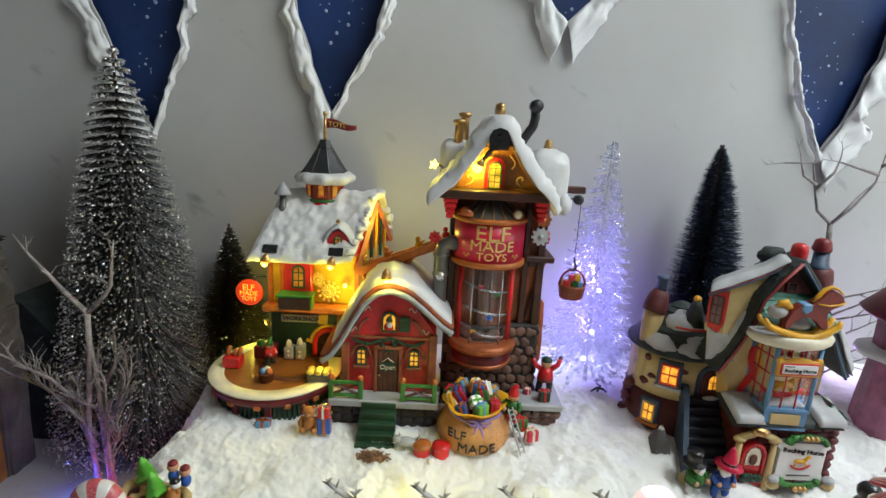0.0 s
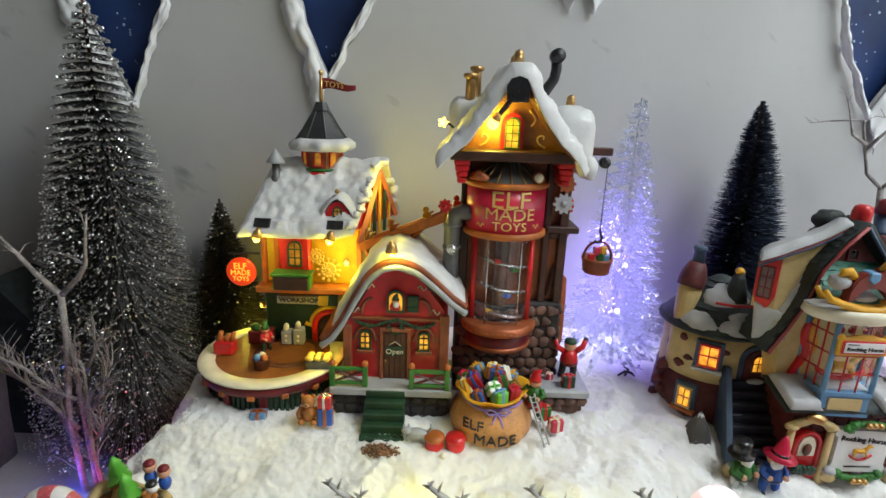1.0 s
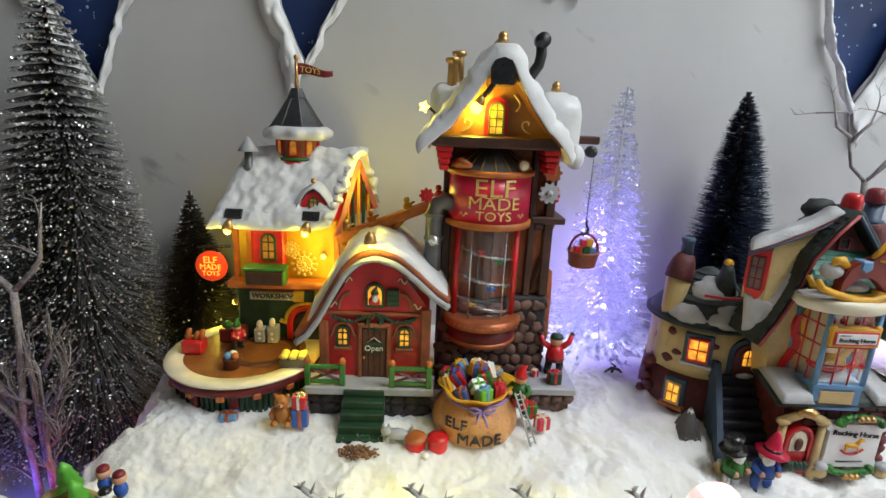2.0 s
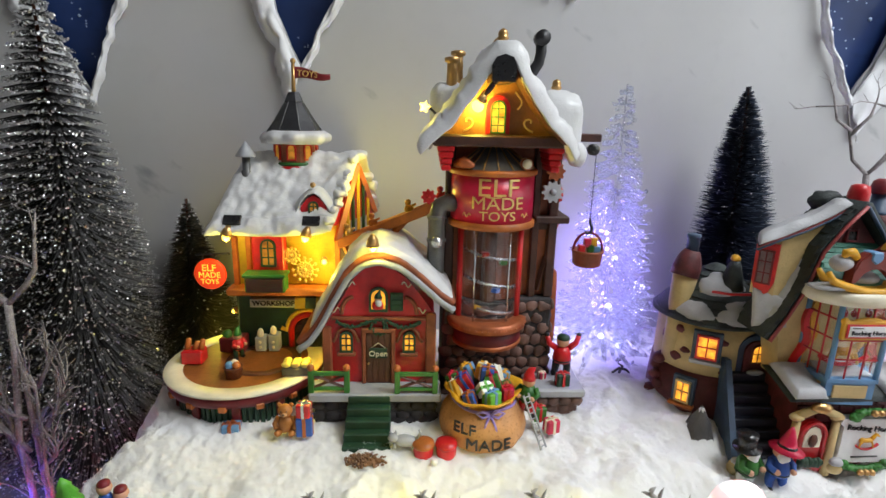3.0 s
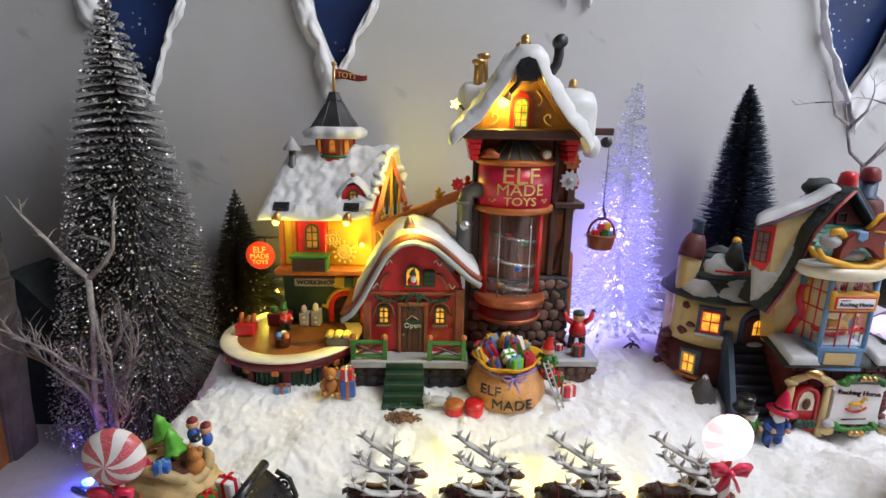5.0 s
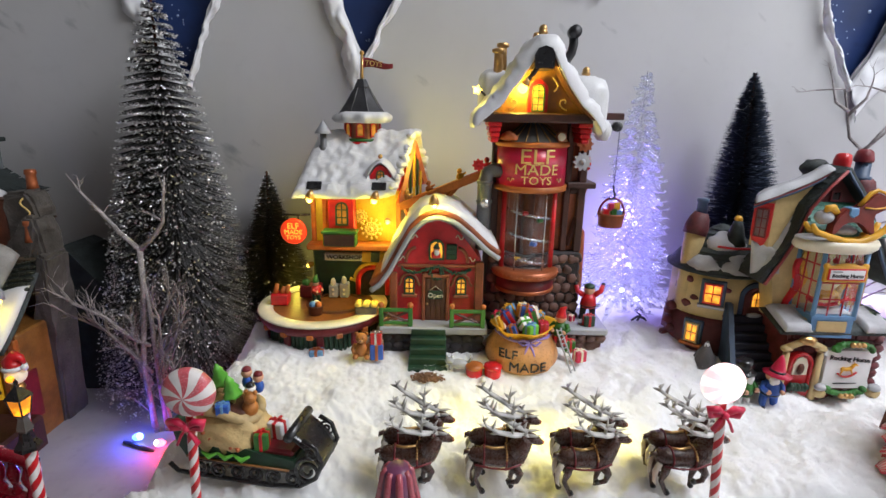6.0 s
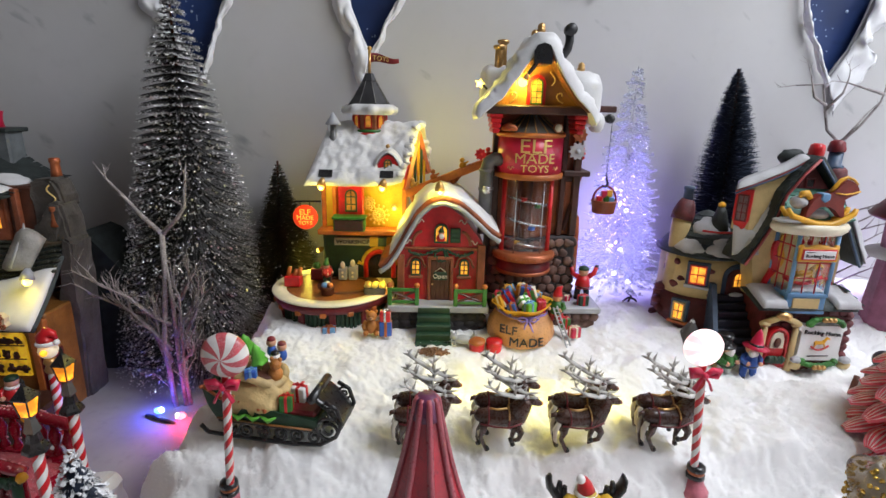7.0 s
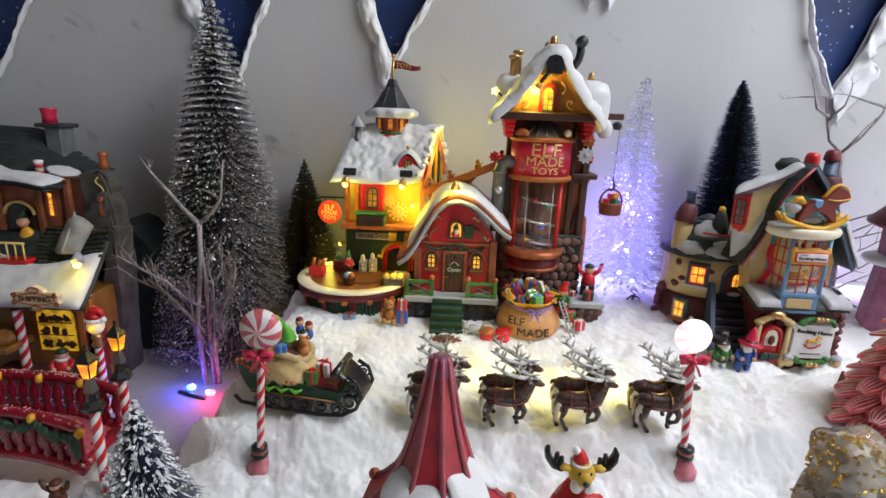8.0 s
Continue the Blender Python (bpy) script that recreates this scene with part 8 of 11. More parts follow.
    # upper openings, balcony
    window(root, (-0.5230, 0.4990, 0.1670), 0.0080, 0.0290, RUST, arch=False, lattice=(0, 1), glow=GLOWWIN)
    # no recess is cut: a black slab on the wall gives the loggia's shade
    bm = B()
    slab(bm, [(-0.580, 0.1250), (-0.545, 0.1250), (-0.545, 0.168)] + [(-0.5625 + 0.0175 * math.cos(math.pi * i / 10), 0.168 + 0.0150 * math.sin(math.pi * i / 10)) for i in range(1, 10)] + [(-0.580, 0.168)], 0.4985, 0.5005)
    part("arch_recess", bm, BLACK, root, "black arched sheet painted as the shade in the loggia")
    bm = B()
    tube(bm, [(-0.5625 + 0.0180 * math.cos(math.pi * i / 12), 0.4970, 0.168 + 0.0155 * math.sin(math.pi * i / 12)) for i in range(13)], 0.0022, 6)
    part("arch_trim", bm, GOLDLEAF, root, "gilt arch trim")
    bm = B()
    blob(bm, (-0.5540, 0.4930, 0.1420), (0.0090, 0.006, 0.0130), 0.15, 120, 12, 9, 0)
    blob(bm, (-0.5560, 0.4915, 0.1600), (0.0068, 0.0060, 0.0068), 0.1, 120, 12, 9, 1)
    tube(bm, [(-0.556, 0.4915, 0.165), (-0.556, 0.4925, 0.172), (-0.553, 0.494, 0.176)], [0.0060, 0.0035, 0.0015], 9, 2)
    part("balcony_doll", bm, [YELLOW, SKIN, DARKGREEN], root, "small painted doll in the loggia")
    part("balcony_floor", box(B(), (-0.600, 0.455, 0.1180), (-0.528, 0.500, 0.1240), 0.001), RED, root, "red balcony floor")
    for i in range(8):
        x = -0.598 + i * 0.0095
        bm = B()
        tube(bm, [(x, 0.4570, 0.1240), (x, 0.4570, 0.1430)], 0.0010, 6)
        part("baluster", bm, GOLDLEAF, root, "thin gilt baluster")
    bm = B()
    tube(bm, [(-0.600, 0.4570, 0.1435), (-0.530, 0.4570, 0.1435)], 0.0013, 6)
    part("balcony_rail", bm, GOLDLEAF, root, "gilt balcony rail")
    # lower roof
    lf = lambda u, v: Vector((-0.690 + 0.240 * u, 0.425 + 0.075 * v, 0.0780 + 0.060 * v + (0.012 + 0.012 * smooth01(0.8, 1.0, u)) * v * v))
    bm = B()
    sheet(bm, lf, 30, 12, 0.004, 0.001, 70, seed=36)
    part("lower_roof", bm, SHINGLE, root, "dark shingled lower roof")
    bm = B()
    sheet(bm, lambda u, v: lf(0.30 + 0.69 * u, 0.0 + (0.62 + 0.06 * math.sin(u * 8)) * v) + Vector((0, -0.002, 0.004)), 36, 16, 0.006, 0.0018, 70, seed=37, sag=0.004)
    part("roof_snow", bm, ROOFSNOW, root, "thick snow on the lower roof")
    bm = B()
    for j in range(9):
        for i in range(26):
            p = lf(0.66 + 0.33 * (i + 0.5 * (j % 2)) / 26, 0.56 + 0.46 * j / 9) + Vector((0, 0, 0.0050))
            blob(bm, p, (rng.uniform(0.0022, 0.0032), rng.uniform(0.0028, 0.0040), rng.uniform(0.0014, 0.0026)), 0.25, 260, 8, 5)
    part("shingles", bm, paint("mossy_shingle", (0.028, 0.030, 0.018), 0.35, 0.4, 90, 0.6), root)["kind"] = "stuff"
    bm = B()
    sheet(bm, lambda u, v: Vector((-0.5030 + 0.029 * u + 0.007 * v, 0.466 + 0.020 * v - 0.007 * math.sin(math.pi * u), 0.132 + 0.042 * v - 0.014 * abs(2 * u - 1) ** 2 * v)), 14, 10, 0.003, 0.0006, 90, seed=41)
    part("dormer_hood", bm, paint("hood_grey", (0.26, 0.25, 0.23), 0.5, 0.3, 60, 0.4), root, "pale grey leaf-shaped dormer hood")
    bm = B()
    tube(bm, [(-0.4885, 0.4580, 0.135), (-0.4850, 0.4670, 0.153), (-0.4825, 0.4775, 0.171), (-0.4825, 0.4790, 0.179)], [0.0018, 0.0020, 0.0018, 0.0004], 8)
    part("hood_spine", bm, PALEGREY, root, "ivory ridge of the dormer hood")
    bulb_cap(root, (-0.4600, 0.4420, 0.1310), PALEGREY, (0, -0.3, -1), 1.6)
    # shop front
    bm = B()
    slab(bm, [(-0.479 + (x + 0.487) * 0.86, 0.101 + (z - 0.098) * 0.95) for x, z in ((-0.5146, 0.0966), (-0.5160, 0.1020), (-0.5110, 0.1060), (-0.4990, 0.1055), (-0.4978, 0.1080), (-0.4870, 0.1126), (-0.4762, 0.1080), (-0.4750, 0.1055), (-0.4630, 0.1060), (-0.4580, 0.1020), (-0.4594, 0.0966), (-0.4580, 0.0930), (-0.4630, 0.0895), (-0.4762, 0.0900), (-0.4870, 0.0835), (-0.4978, 0.0900), (-0.5110, 0.0895), (-0.5160, 0.0930))], 0.3990, 0.4050)
    sg = part("shipping_sign", bm, paint("sign_cream", (0.80, 0.66, 0.42), 0.5, 0.15), root, "carved beige sign reading shipping")
    part("lettering", letters("SHIPPING", 0.0080, Matrix.Translation((-0.4790, 0.3986, 0.1008)), 0.006), BROWN, sg)
    bm = B()
    for dz in (0.1110, 0.0905):
        tube(bm, [(-0.4790 + 0.0060 * math.cos(a), 0.3985, dz + 0.0030 * math.sin(a)) for a in [i * 0.5 for i in range(13)]], 0.0008, 5)
    for sx in (-1, 1):
        for sz in (-1, 1):
            spiral(bm, (-0.4790 + sx * 0.0218, 0.3985, 0.1008 + sz * 0.0046), 0.0030, 1.3, 1.0, 0.0007, sx * sz)
    tube(bm, [(-0.4790 + 0.0215 * math.cos(a), 0.3985, 0.1008 + 0.0062 * math.sin(a)) for a in [2 * math.pi * i / 24 for i in range(25)]], 0.0006, 5)
    part("sign_scroll", bm, COPPER, sg)
    bm = B()
    slab(bm, [(-0.518, 0.020), (-0.476, 0.020), (-0.476, 0.062)] + [(-0.497 + 0.021 * math.cos(math.pi * i / 10), 0.062 + 0.014 * math.sin(math.pi * i / 10)) for i in range(1, 10)] + [(-0.518, 0.062)], 0.4425, 0.4450)
    pane = part("shop_window", bm, paint("lit_shop_window", (0.8, 0.5, 0.03), 0.4, 0.3, 130, glow=0.26, glow_rgb=(1.0, 0.55, 0.02)), root, "yellow lit shop window with dark toy shapes")
    for j in range(3):
        x = -0.515
        while x < -0.482:
            bm = B()
            w, h = rng.uniform(0.0038, 0.0068), rng.uniform(0.0034, 0.0052)
            z = 0.0255 + j * 0.0155 + h * 0.7
            blob(bm, (x + w, 0.4420, z), (w, 0.0010, h), 0.9, 260, 12, 8)
            blob(bm, (x + w * rng.uniform(0.6, 1.5), 0.4420, z + h * 0.8), (w * 0.4, 0.001, h * 0.5), 0.6, 320, 9, 6)
            part("toy_shape", bm, DARKWOOD, pane)
            x += 2 * w + rng.uniform(0.0005, 0.0020)
    for zz in (0.040, 0.0555):
        bm = B()
        box(bm, (-0.517, 0.4412, zz - 0.0008), (-0.477, 0.4424, zz + 0.0004), 0.0002)
        part("window_shelf", bm, DARKWOOD, pane)
    for x in (-0.5280,):
        bm = B()
        helix_pole(bm, (x, 0.4300, -0.03), 0.0048, 0.105, 7)
        part("striped_post", bm, [RED, WHITE], root, "red and white striped post")
    bm = B()
    box(bm, (-0.462, 0.4405, -0.005), (-0.450, 0.4600, 0.048), 0.001)
    part("side_panel", bm, DEEPRED, root, "dark red panel")
    bm = B()
    box(bm, (-0.600, 0.405, 0.030), (-0.525, 0.445, 0.038), 0.002)
    blob(bm, (-0.545, 0.418, 0.044), (0.020, 0.012, 0.010), 0.35, 150, 14, 9)
    part("stall_counter", bm, GOLDENBROWN, root, "golden stall counter with goods")


def helix_pole(bm, foot, r, h, turns, seg=16, steps=None):
    """A pole with two-coloured stripes that wind round it."""
    steps = steps or int(turns * 6)
    verts, faces, mats = [], [], []
    for j in range(steps + 1):
        for i in range(seg):
            a = 2 * math.pi * (i / seg + turns * j / steps / 2)
            verts.append(Vector((foot[0] + r * math.cos(a), foot[1] + r * math.sin(a), foot[2] + h * j / steps)))
    for j in range(steps):
        for i in range(seg):
            k = (i + 1) % seg
            faces.append((j * seg + i, j * seg + k, (j + 1) * seg + k, (j + 1) * seg + i))
            mats.append(0 if (i * 4 // seg) % 2 == 0 else 1)
    vs = [bm.verts.new(v) for v in verts]
    for f, mt in zip(faces, mats):
        q = bm.faces.new([vs[i] for i in f])
        q.material_index, q.smooth = mt, True
    bm.faces.new([vs[steps * seg + i] for i in range(seg)])
    bm.faces.new([vs[i] for i in range(seg)][::-1])
    return bm


shipping_house()


def pink_house():
    root = thing("pink_house", (0.505, 0.500, 0.06), "dusky pink toy house at the village edge", "building", "village buildings")
    bm = B()
    lathe(bm, [(0.040, 0.040), (0.038, 0.100), (0.034, 0.150), (0.035, 0.200)], (0.505, 0.500, 0), 12, smooth=False)
    part("wall", bm, paint("dusky_pink", (0.30, 0.10, 0.17), 0.5, 0.3, 60, 0.4), root, "dusky pink wall")
    bm = B()
    lathe(bm, [(0.050, 0.196), (0.052, 0.200), (0.034, 0.222), (0.016, 0.250), (0.003, 0.275)], (0.505, 0.500, 0), 16, wob=0.1)
    part("roof", bm, DEEPRED, root, "dark red curled roof")
    bm = B()
    lathe(bm, [(0.042, 0.150), (0.047, 0.152), (0.046, 0.158), (0.036, 0.162)], (0.505, 0.500, 0), 24, wob=0.15)
    part("ledge_snow", bm, ROOFSNOW, root, "snow on the ledge")
    bm = B()
    tube(bm, [(0.470, 0.492, 0.235), (0.460, 0.490, 0.245), (0.457, 0.490, 0.252)], [0.003, 0.002, 0.001], 7)
    part("roof_curl", bm, DARKWOOD, root)


pink_house()

# ---- lollipop lamps ----
def swirl_disc(bm, c, r, thick, n, lit):
    """A lollipop: a rounded disc facing -y, in wedges of two colours that bend as they go out."""
    seg, rings = n * 4, 12
    verts = []
    for j in range(rings + 1):
        t = math.pi * j / rings
        for i in range(seg):
            a = 2 * math.pi * i / seg + 0.5 * math.sin(t)
            verts.append(Vector((c[0] + r * math.sin(t) * math.cos(a), c[1] - thick * math.cos(t), c[2] + r * math.sin(t) * math.sin(a))))
    vs = [bm.verts.new(v) for v in verts]
    for j in range(rings):
        for i in range(seg):
            k = (i + 1) % seg
            q = bm.faces.new([vs[j * seg + i], vs[j * seg + k], vs[(j + 1) * seg + k], vs[(j + 1) * seg + i]])
            q.material_index, q.smooth = (0 if (i // 4) % 2 == 0 else 1), True
    bmesh.ops.remove_doubles(bm, verts=bm.verts, dist=1e-6)


ROSE = paint("rose_candy", (0.55, 0.09, 0.11), 0.35, 0.25, 150, 0.2, coat=0.3, second=(0.75, 0.45, 0.45))
CANDYWHITE = paint("white_candy", (0.72, 0.68, 0.66), 0.35, 0.08, 150, 0.2, coat=0.3)
LITCANDY = paint("lit_white_candy", (0.9, 0.8, 0.8), 0.35, 0.05, glow=1.25, glow_rgb=(1.0, 0.88, 0.88))
LITROSE = paint("lit_rose_candy", (0.9, 0.6, 0.6), 0.35, 0.1, glow=1.0, glow_rgb=(1.0, 0.55, 0.58))


def bow_shape(bm, c, s):
    x, y, z = c
    for sx in (-1, 1):
        tube(bm, [(x, y, z), (x + sx * 0.5 * s, y - 0.1 * s, z + 0.42 * s), (x + sx * 0.95 * s, y, z + 0.34 * s), (x + sx * 0.85 * s, y, z - 0.05 * s), (x, y, z)], [0.14 * s, 0.24 * s, 0.26 * s, 0.22 * s, 0.14 * s], 7)
        tube(bm, [(x, y, z), (x + sx * 0.35 * s, y - 0.1 * s, z - 0.5 * s), (x + sx * 0.6 * s, y - 0.05 * s, z - 1.05 * s)], [0.14 * s, 0.18 * s, 0.2 * s], 6, flat=0.5)
    blob(bm, (x, y - 0.1 * s, z), 0.24 * s, seg=9, rings=6)


def lollipop(foot, head, r, lit, label):
    root = thing("lollipop_lamp", foot, label, "street lamp", "lollipop lamps")
    fx, fy, fz = foot
    hx, hy, hz = head
    bm = B()
    lathe(bm, [(0.0112, -0.004), (0.0113, 0.0015), (0.0096, 0.0042), (0.0070, 0.0082), (0.0058, 0.0118)], foot, 24, wob=0.05)
    part("foot", bm, paint("rose_foot", (0.48, 0.14, 0.18), 0.4, 0.3, 90, 0.4, coat=0.3), root, "frosted pink foot")
    bm = B()
    lathe(bm, [(0.0058, 0.0110), (0.0069, 0.0118), (0.0069, 0.0148), (0.0060, 0.0154)], foot, 18)
    lathe(bm, [(0.0060, 0.0178), (0.0068, 0.0184), (0.0064, 0.0214), (0.0040, 0.0224)], foot, 18)
    col = part("collar", bm, BLACK, root, "dark banded collar")
    bm = B()
    lathe(bm, [(0.0060, 0.0152), (0.0063, 0.0160), (0.0063, 0.0174), (0.0060, 0.0180)], foot, 18)
    part("gilt_band", bm, COPPER, col)
    bm = B()
    m = Matrix.Translation((fx, fy, fz)) @ Vector((0, 0, 1)).rotation_difference(Vector((hx - fx, hy - fy, hz - fz))).to_matrix().to_4x4()
    ln = (Vector(head) - Vector(foot)).length
    helix_pole(bm, (0, 0, 0.016), 0.0030, ln - r - 0.014, 7.5)
    bmesh.ops.transform(bm, matrix=m, verts=bm.verts)
    part("striped_pole", bm, [RED, CANDYWHITE], root, "red and white candy-striped pole")
    bm = B()
    swirl_disc(bm, head, r, r * 0.55, 14, lit)
    part("lollipop_head", bm, [LITROSE, LITCANDY] if lit else [ROSE, CANDYWHITE], root, "glowing white swirl lollipop" if lit else "red and white swirl lollipop")
    bm = B()
    bow_shape(bm, (hx + (fx - hx) * 0.17, hy - 0.0035, hz - r - 0.006), 0.0105)
    part("bow", bm, CRIMSON, root, "red ribbon bow")


lollipop((0.1525, 0.270, 0.0285), (0.1405, 0.267, 0.1490), 0.0138, True, "lit candy-striped lollipop lamp standing in snow")
lollipop((-0.1985, 0.265, 0.0150), (-0.1870, 0.253, 0.1455), 0.0158, False, "candy-striped lollipop lamp with pink swirl head")


# ---- reindeer ----
def reindeer_master(place):
    """A harnessed reindeer, facing +x, its feet at z = 0 of its place."""
    s = 0.0207
    root = thing("reindeer", place, "dark brown reindeer figure with grey antlers and gold-trimmed harness", "reindeer", "reindeer team")
    ox, oy, oz = place

    def P(a, c, b=0.0):
        return (ox + a * s, oy + b * s, oz + (c if c < 2.24 else 2.24 + (c - 2.24) * 0.92) * s)
    bm = B()
    tube(bm, [P(-0.98, 1.40), P(-0.86, 1.38), P(-0.55, 1.34), P(0.0, 1.28), P(0.45, 1.34), P(0.72, 1.48), P(0.92, 1.62)], [0.08 * s, 0.25 * s, 0.33 * s, 0.32 * s, 0.38 * s, 0.36 * s, 0.20 * s], 12)
    tube(bm, [P(-0.92, 1.50), P(-1.08, 1.44), P(-1.12, 1.32)], [0.09 * s, 0.08 * s, 0.02 * s], 6)
    body = part("body", bm, FUR, root, "dark brown body")
    bm = B()
    tube(bm, [P(0.58, 1.50), P(0.78, 1.78), P(0.92, 2.02), P(1.00, 2.14)], [0.40 * s, 0.35 * s, 0.27 * s, 0.19 * s], 10)
    tube(bm, [P(0.90, 2.12), P(1.14, 2.06), P(1.38, 1.96), P(1.46, 1.93)], [0.19 * s, 0.19 * s, 0.13 * s, 0.09 * s], 10)
    for b in (-1, 1):
        tube(bm, [P(0.92, 2.2, 0.13 * b), P(0.80, 2.3, 0.34 * b), P(0.78, 2.3, 0.42 * b)], [0.05 * s, 0.08 * s, 0.02 * s], 6)
    hd = part("head", bm, FUR, root, "brown head and neck")
    bm = B()
    blob(bm, P(1.46, 1.95), 0.085 * s, seg=9, rings=6)
    part("nose", bm, RUST, hd, "reddish nose")
    for b in (-1, 1):
        bm = B()
        tube(bm, [P(0.98, 2.24, 0.10 * b), P(0.45, 2.40, 0.34 * b), P(-0.05, 2.64, 0.56 * b), P(-0.46, 2.94, 0.62 * b), P(-0.58, 3.28, 0.50 * b)], [0.10 * s, 0.135 * s, 0.12 * s, 0.09 * s, 0.012 * s], 7, flat=0.6)
        for a, c, bb, da, dc, l in ((0.95, 2.25, 0.12, 0.95, 0.10, 0.52), (0.82, 2.28, 0.18, 0.50, 0.85, 0.32), (0.42, 2.40, 0.35, 0.08, 1.0, 0.82), (0.46, 2.80, 0.38, 0.85, 0.60, 0.30), (0.44, 2.70, 0.37, -0.75, 0.65, 0.28),
                                    (-0.05, 2.64, 0.56, -0.90, -0.15, 0.34), (-0.26, 2.80, 0.60, 0.30, 0.95, 0.44), (-0.46, 2.94, 0.62, -0.90, 0.30, 0.34), (-0.53, 3.10, 0.56, 0.65, 0.70, 0.24)):
            tube(bm, [P(a, c, bb * b), P(a + da * l * 0.55, c + dc * l * 0.5, bb * b + 0.04 * b), P(a + da * l * 0.95, c + dc * l, bb * b + 0.02 * b)], [0.080 * s, 0.055 * s, 0.006 * s], 6, flat=0.7)
        part("antler", bm, ANTLER, root, "branched grey antler")
    legs = (((-0.72, 1.20, 0.17), (-0.80, 0.85, 0.17), (-0.92, 0.55, 0.17), (-0.80, 0.0, 0.17)), ((-0.62, 1.20, -0.17), (-0.62, 0.82, -0.17), (-0.72, 0.52, -0.17), (-0.48, 0.0, -0.17)),
            ((0.48, 1.15, 0.17), (0.58, 0.75, 0.17), (0.50, 0.42, 0.17), (0.52, 0.0, 0.17)), ((0.52, 1.15, -0.17), (0.78, 0.78, -0.17), (0.70, 0.50, -0.17), (0.40, 0.42, -0.17)))
    for k, lg in enumerate(legs):
        bm = B()
        tube(bm, [P(a, c, b) for a, c, b in lg], [0.20 * s, 0.13 * s, 0.085 * s, 0.075 * s], 8)
        lgp = part("leg", bm, FUR, root)
        bm = B()
        a, c, b = lg[-1]
        tube(bm, [P(a - 0.02, c + 0.12, b), P(a + 0.04, c, b)], [0.085 * s, 0.10 * s], 7)
        part("hoof", bm, BLACK, lgp, "black hoof")
    bm = B()
    for b in (-1, 1):
        slabm = [P(-0.88, 1.25, 0.25 * b), P(-0.98, 0.95, 0.22 * b), P(-0.96, 0.5, 0.19 * b), P(-0.86, 0.35, 0.18 * b)]
        tube(bm, slabm, [0.10 * s, 0.10 * s, 0.06 * s, 0.02 * s], 6)
    part("pale_rump", bm, FURLIGHT, root, "pale fur on the hind legs")
    bm = B()
    for a, r, z in ((0.30, 0.385, 1.32), (-0.45, 0.345, 1.33)):
        tube(bm, [P(a, z + r * math.cos(t), r * math.sin(t)) for t in [2 * math.pi * i / 16 for i in range(17)]], 0.035 * s, 5)
    for b in (-1, 1):
        tube(bm, [P(-0.75, 1.2, 0.35 * b), P(-0.2, 1.12, 0.38 * b), P(0.3, 1.12, 0.40 * b), P(0.78, 1.32, 0.38 * b)], 0.035 * s, 5)
    hs = part("harness", bm, DEEPRED, root, "dark red harness straps")
    bm = B()
    for i in range(12):
        t = -0.75 + 1.5 * i / 11
        blob(bm, P(0.30, 1.32 + 0.41 * math.cos(t * 1.6), 0.42 * math.sin(t * 1.6)), 0.042 * s, seg=7, rings=5)
    tube(bm, [P(-0.42, 1.66), P(-0.15, 1.60), P(0.25, 1.67)], [0.05 * s, 0.06 * s, 0.05 * s], 6)
    part("bell_strap", bm, GOLD, hs, "gold bells on the harness")
    return root


deer_places = []
for k, x in enumerate((-0.058, 0.004, 0.066, 0.134)):
    for row, (dx, y) in enumerate(((0.0, 0.2880), (0.001, 0.3030))):
        deer_places.append((x + dx, y, ground_height(x + dx, y, False) + 0.003 + (0.001 if row else 0.0)))
first_deer = reindeer_master(deer_places[0])
for k, p in enumerate(deer_places[1:]):
    copy_thing(first_deer, Matrix.Translation(p) @ pose(0, 0, 0, 0, 0, (2, -3, 1, 3, -2, 2, -1)[k]))


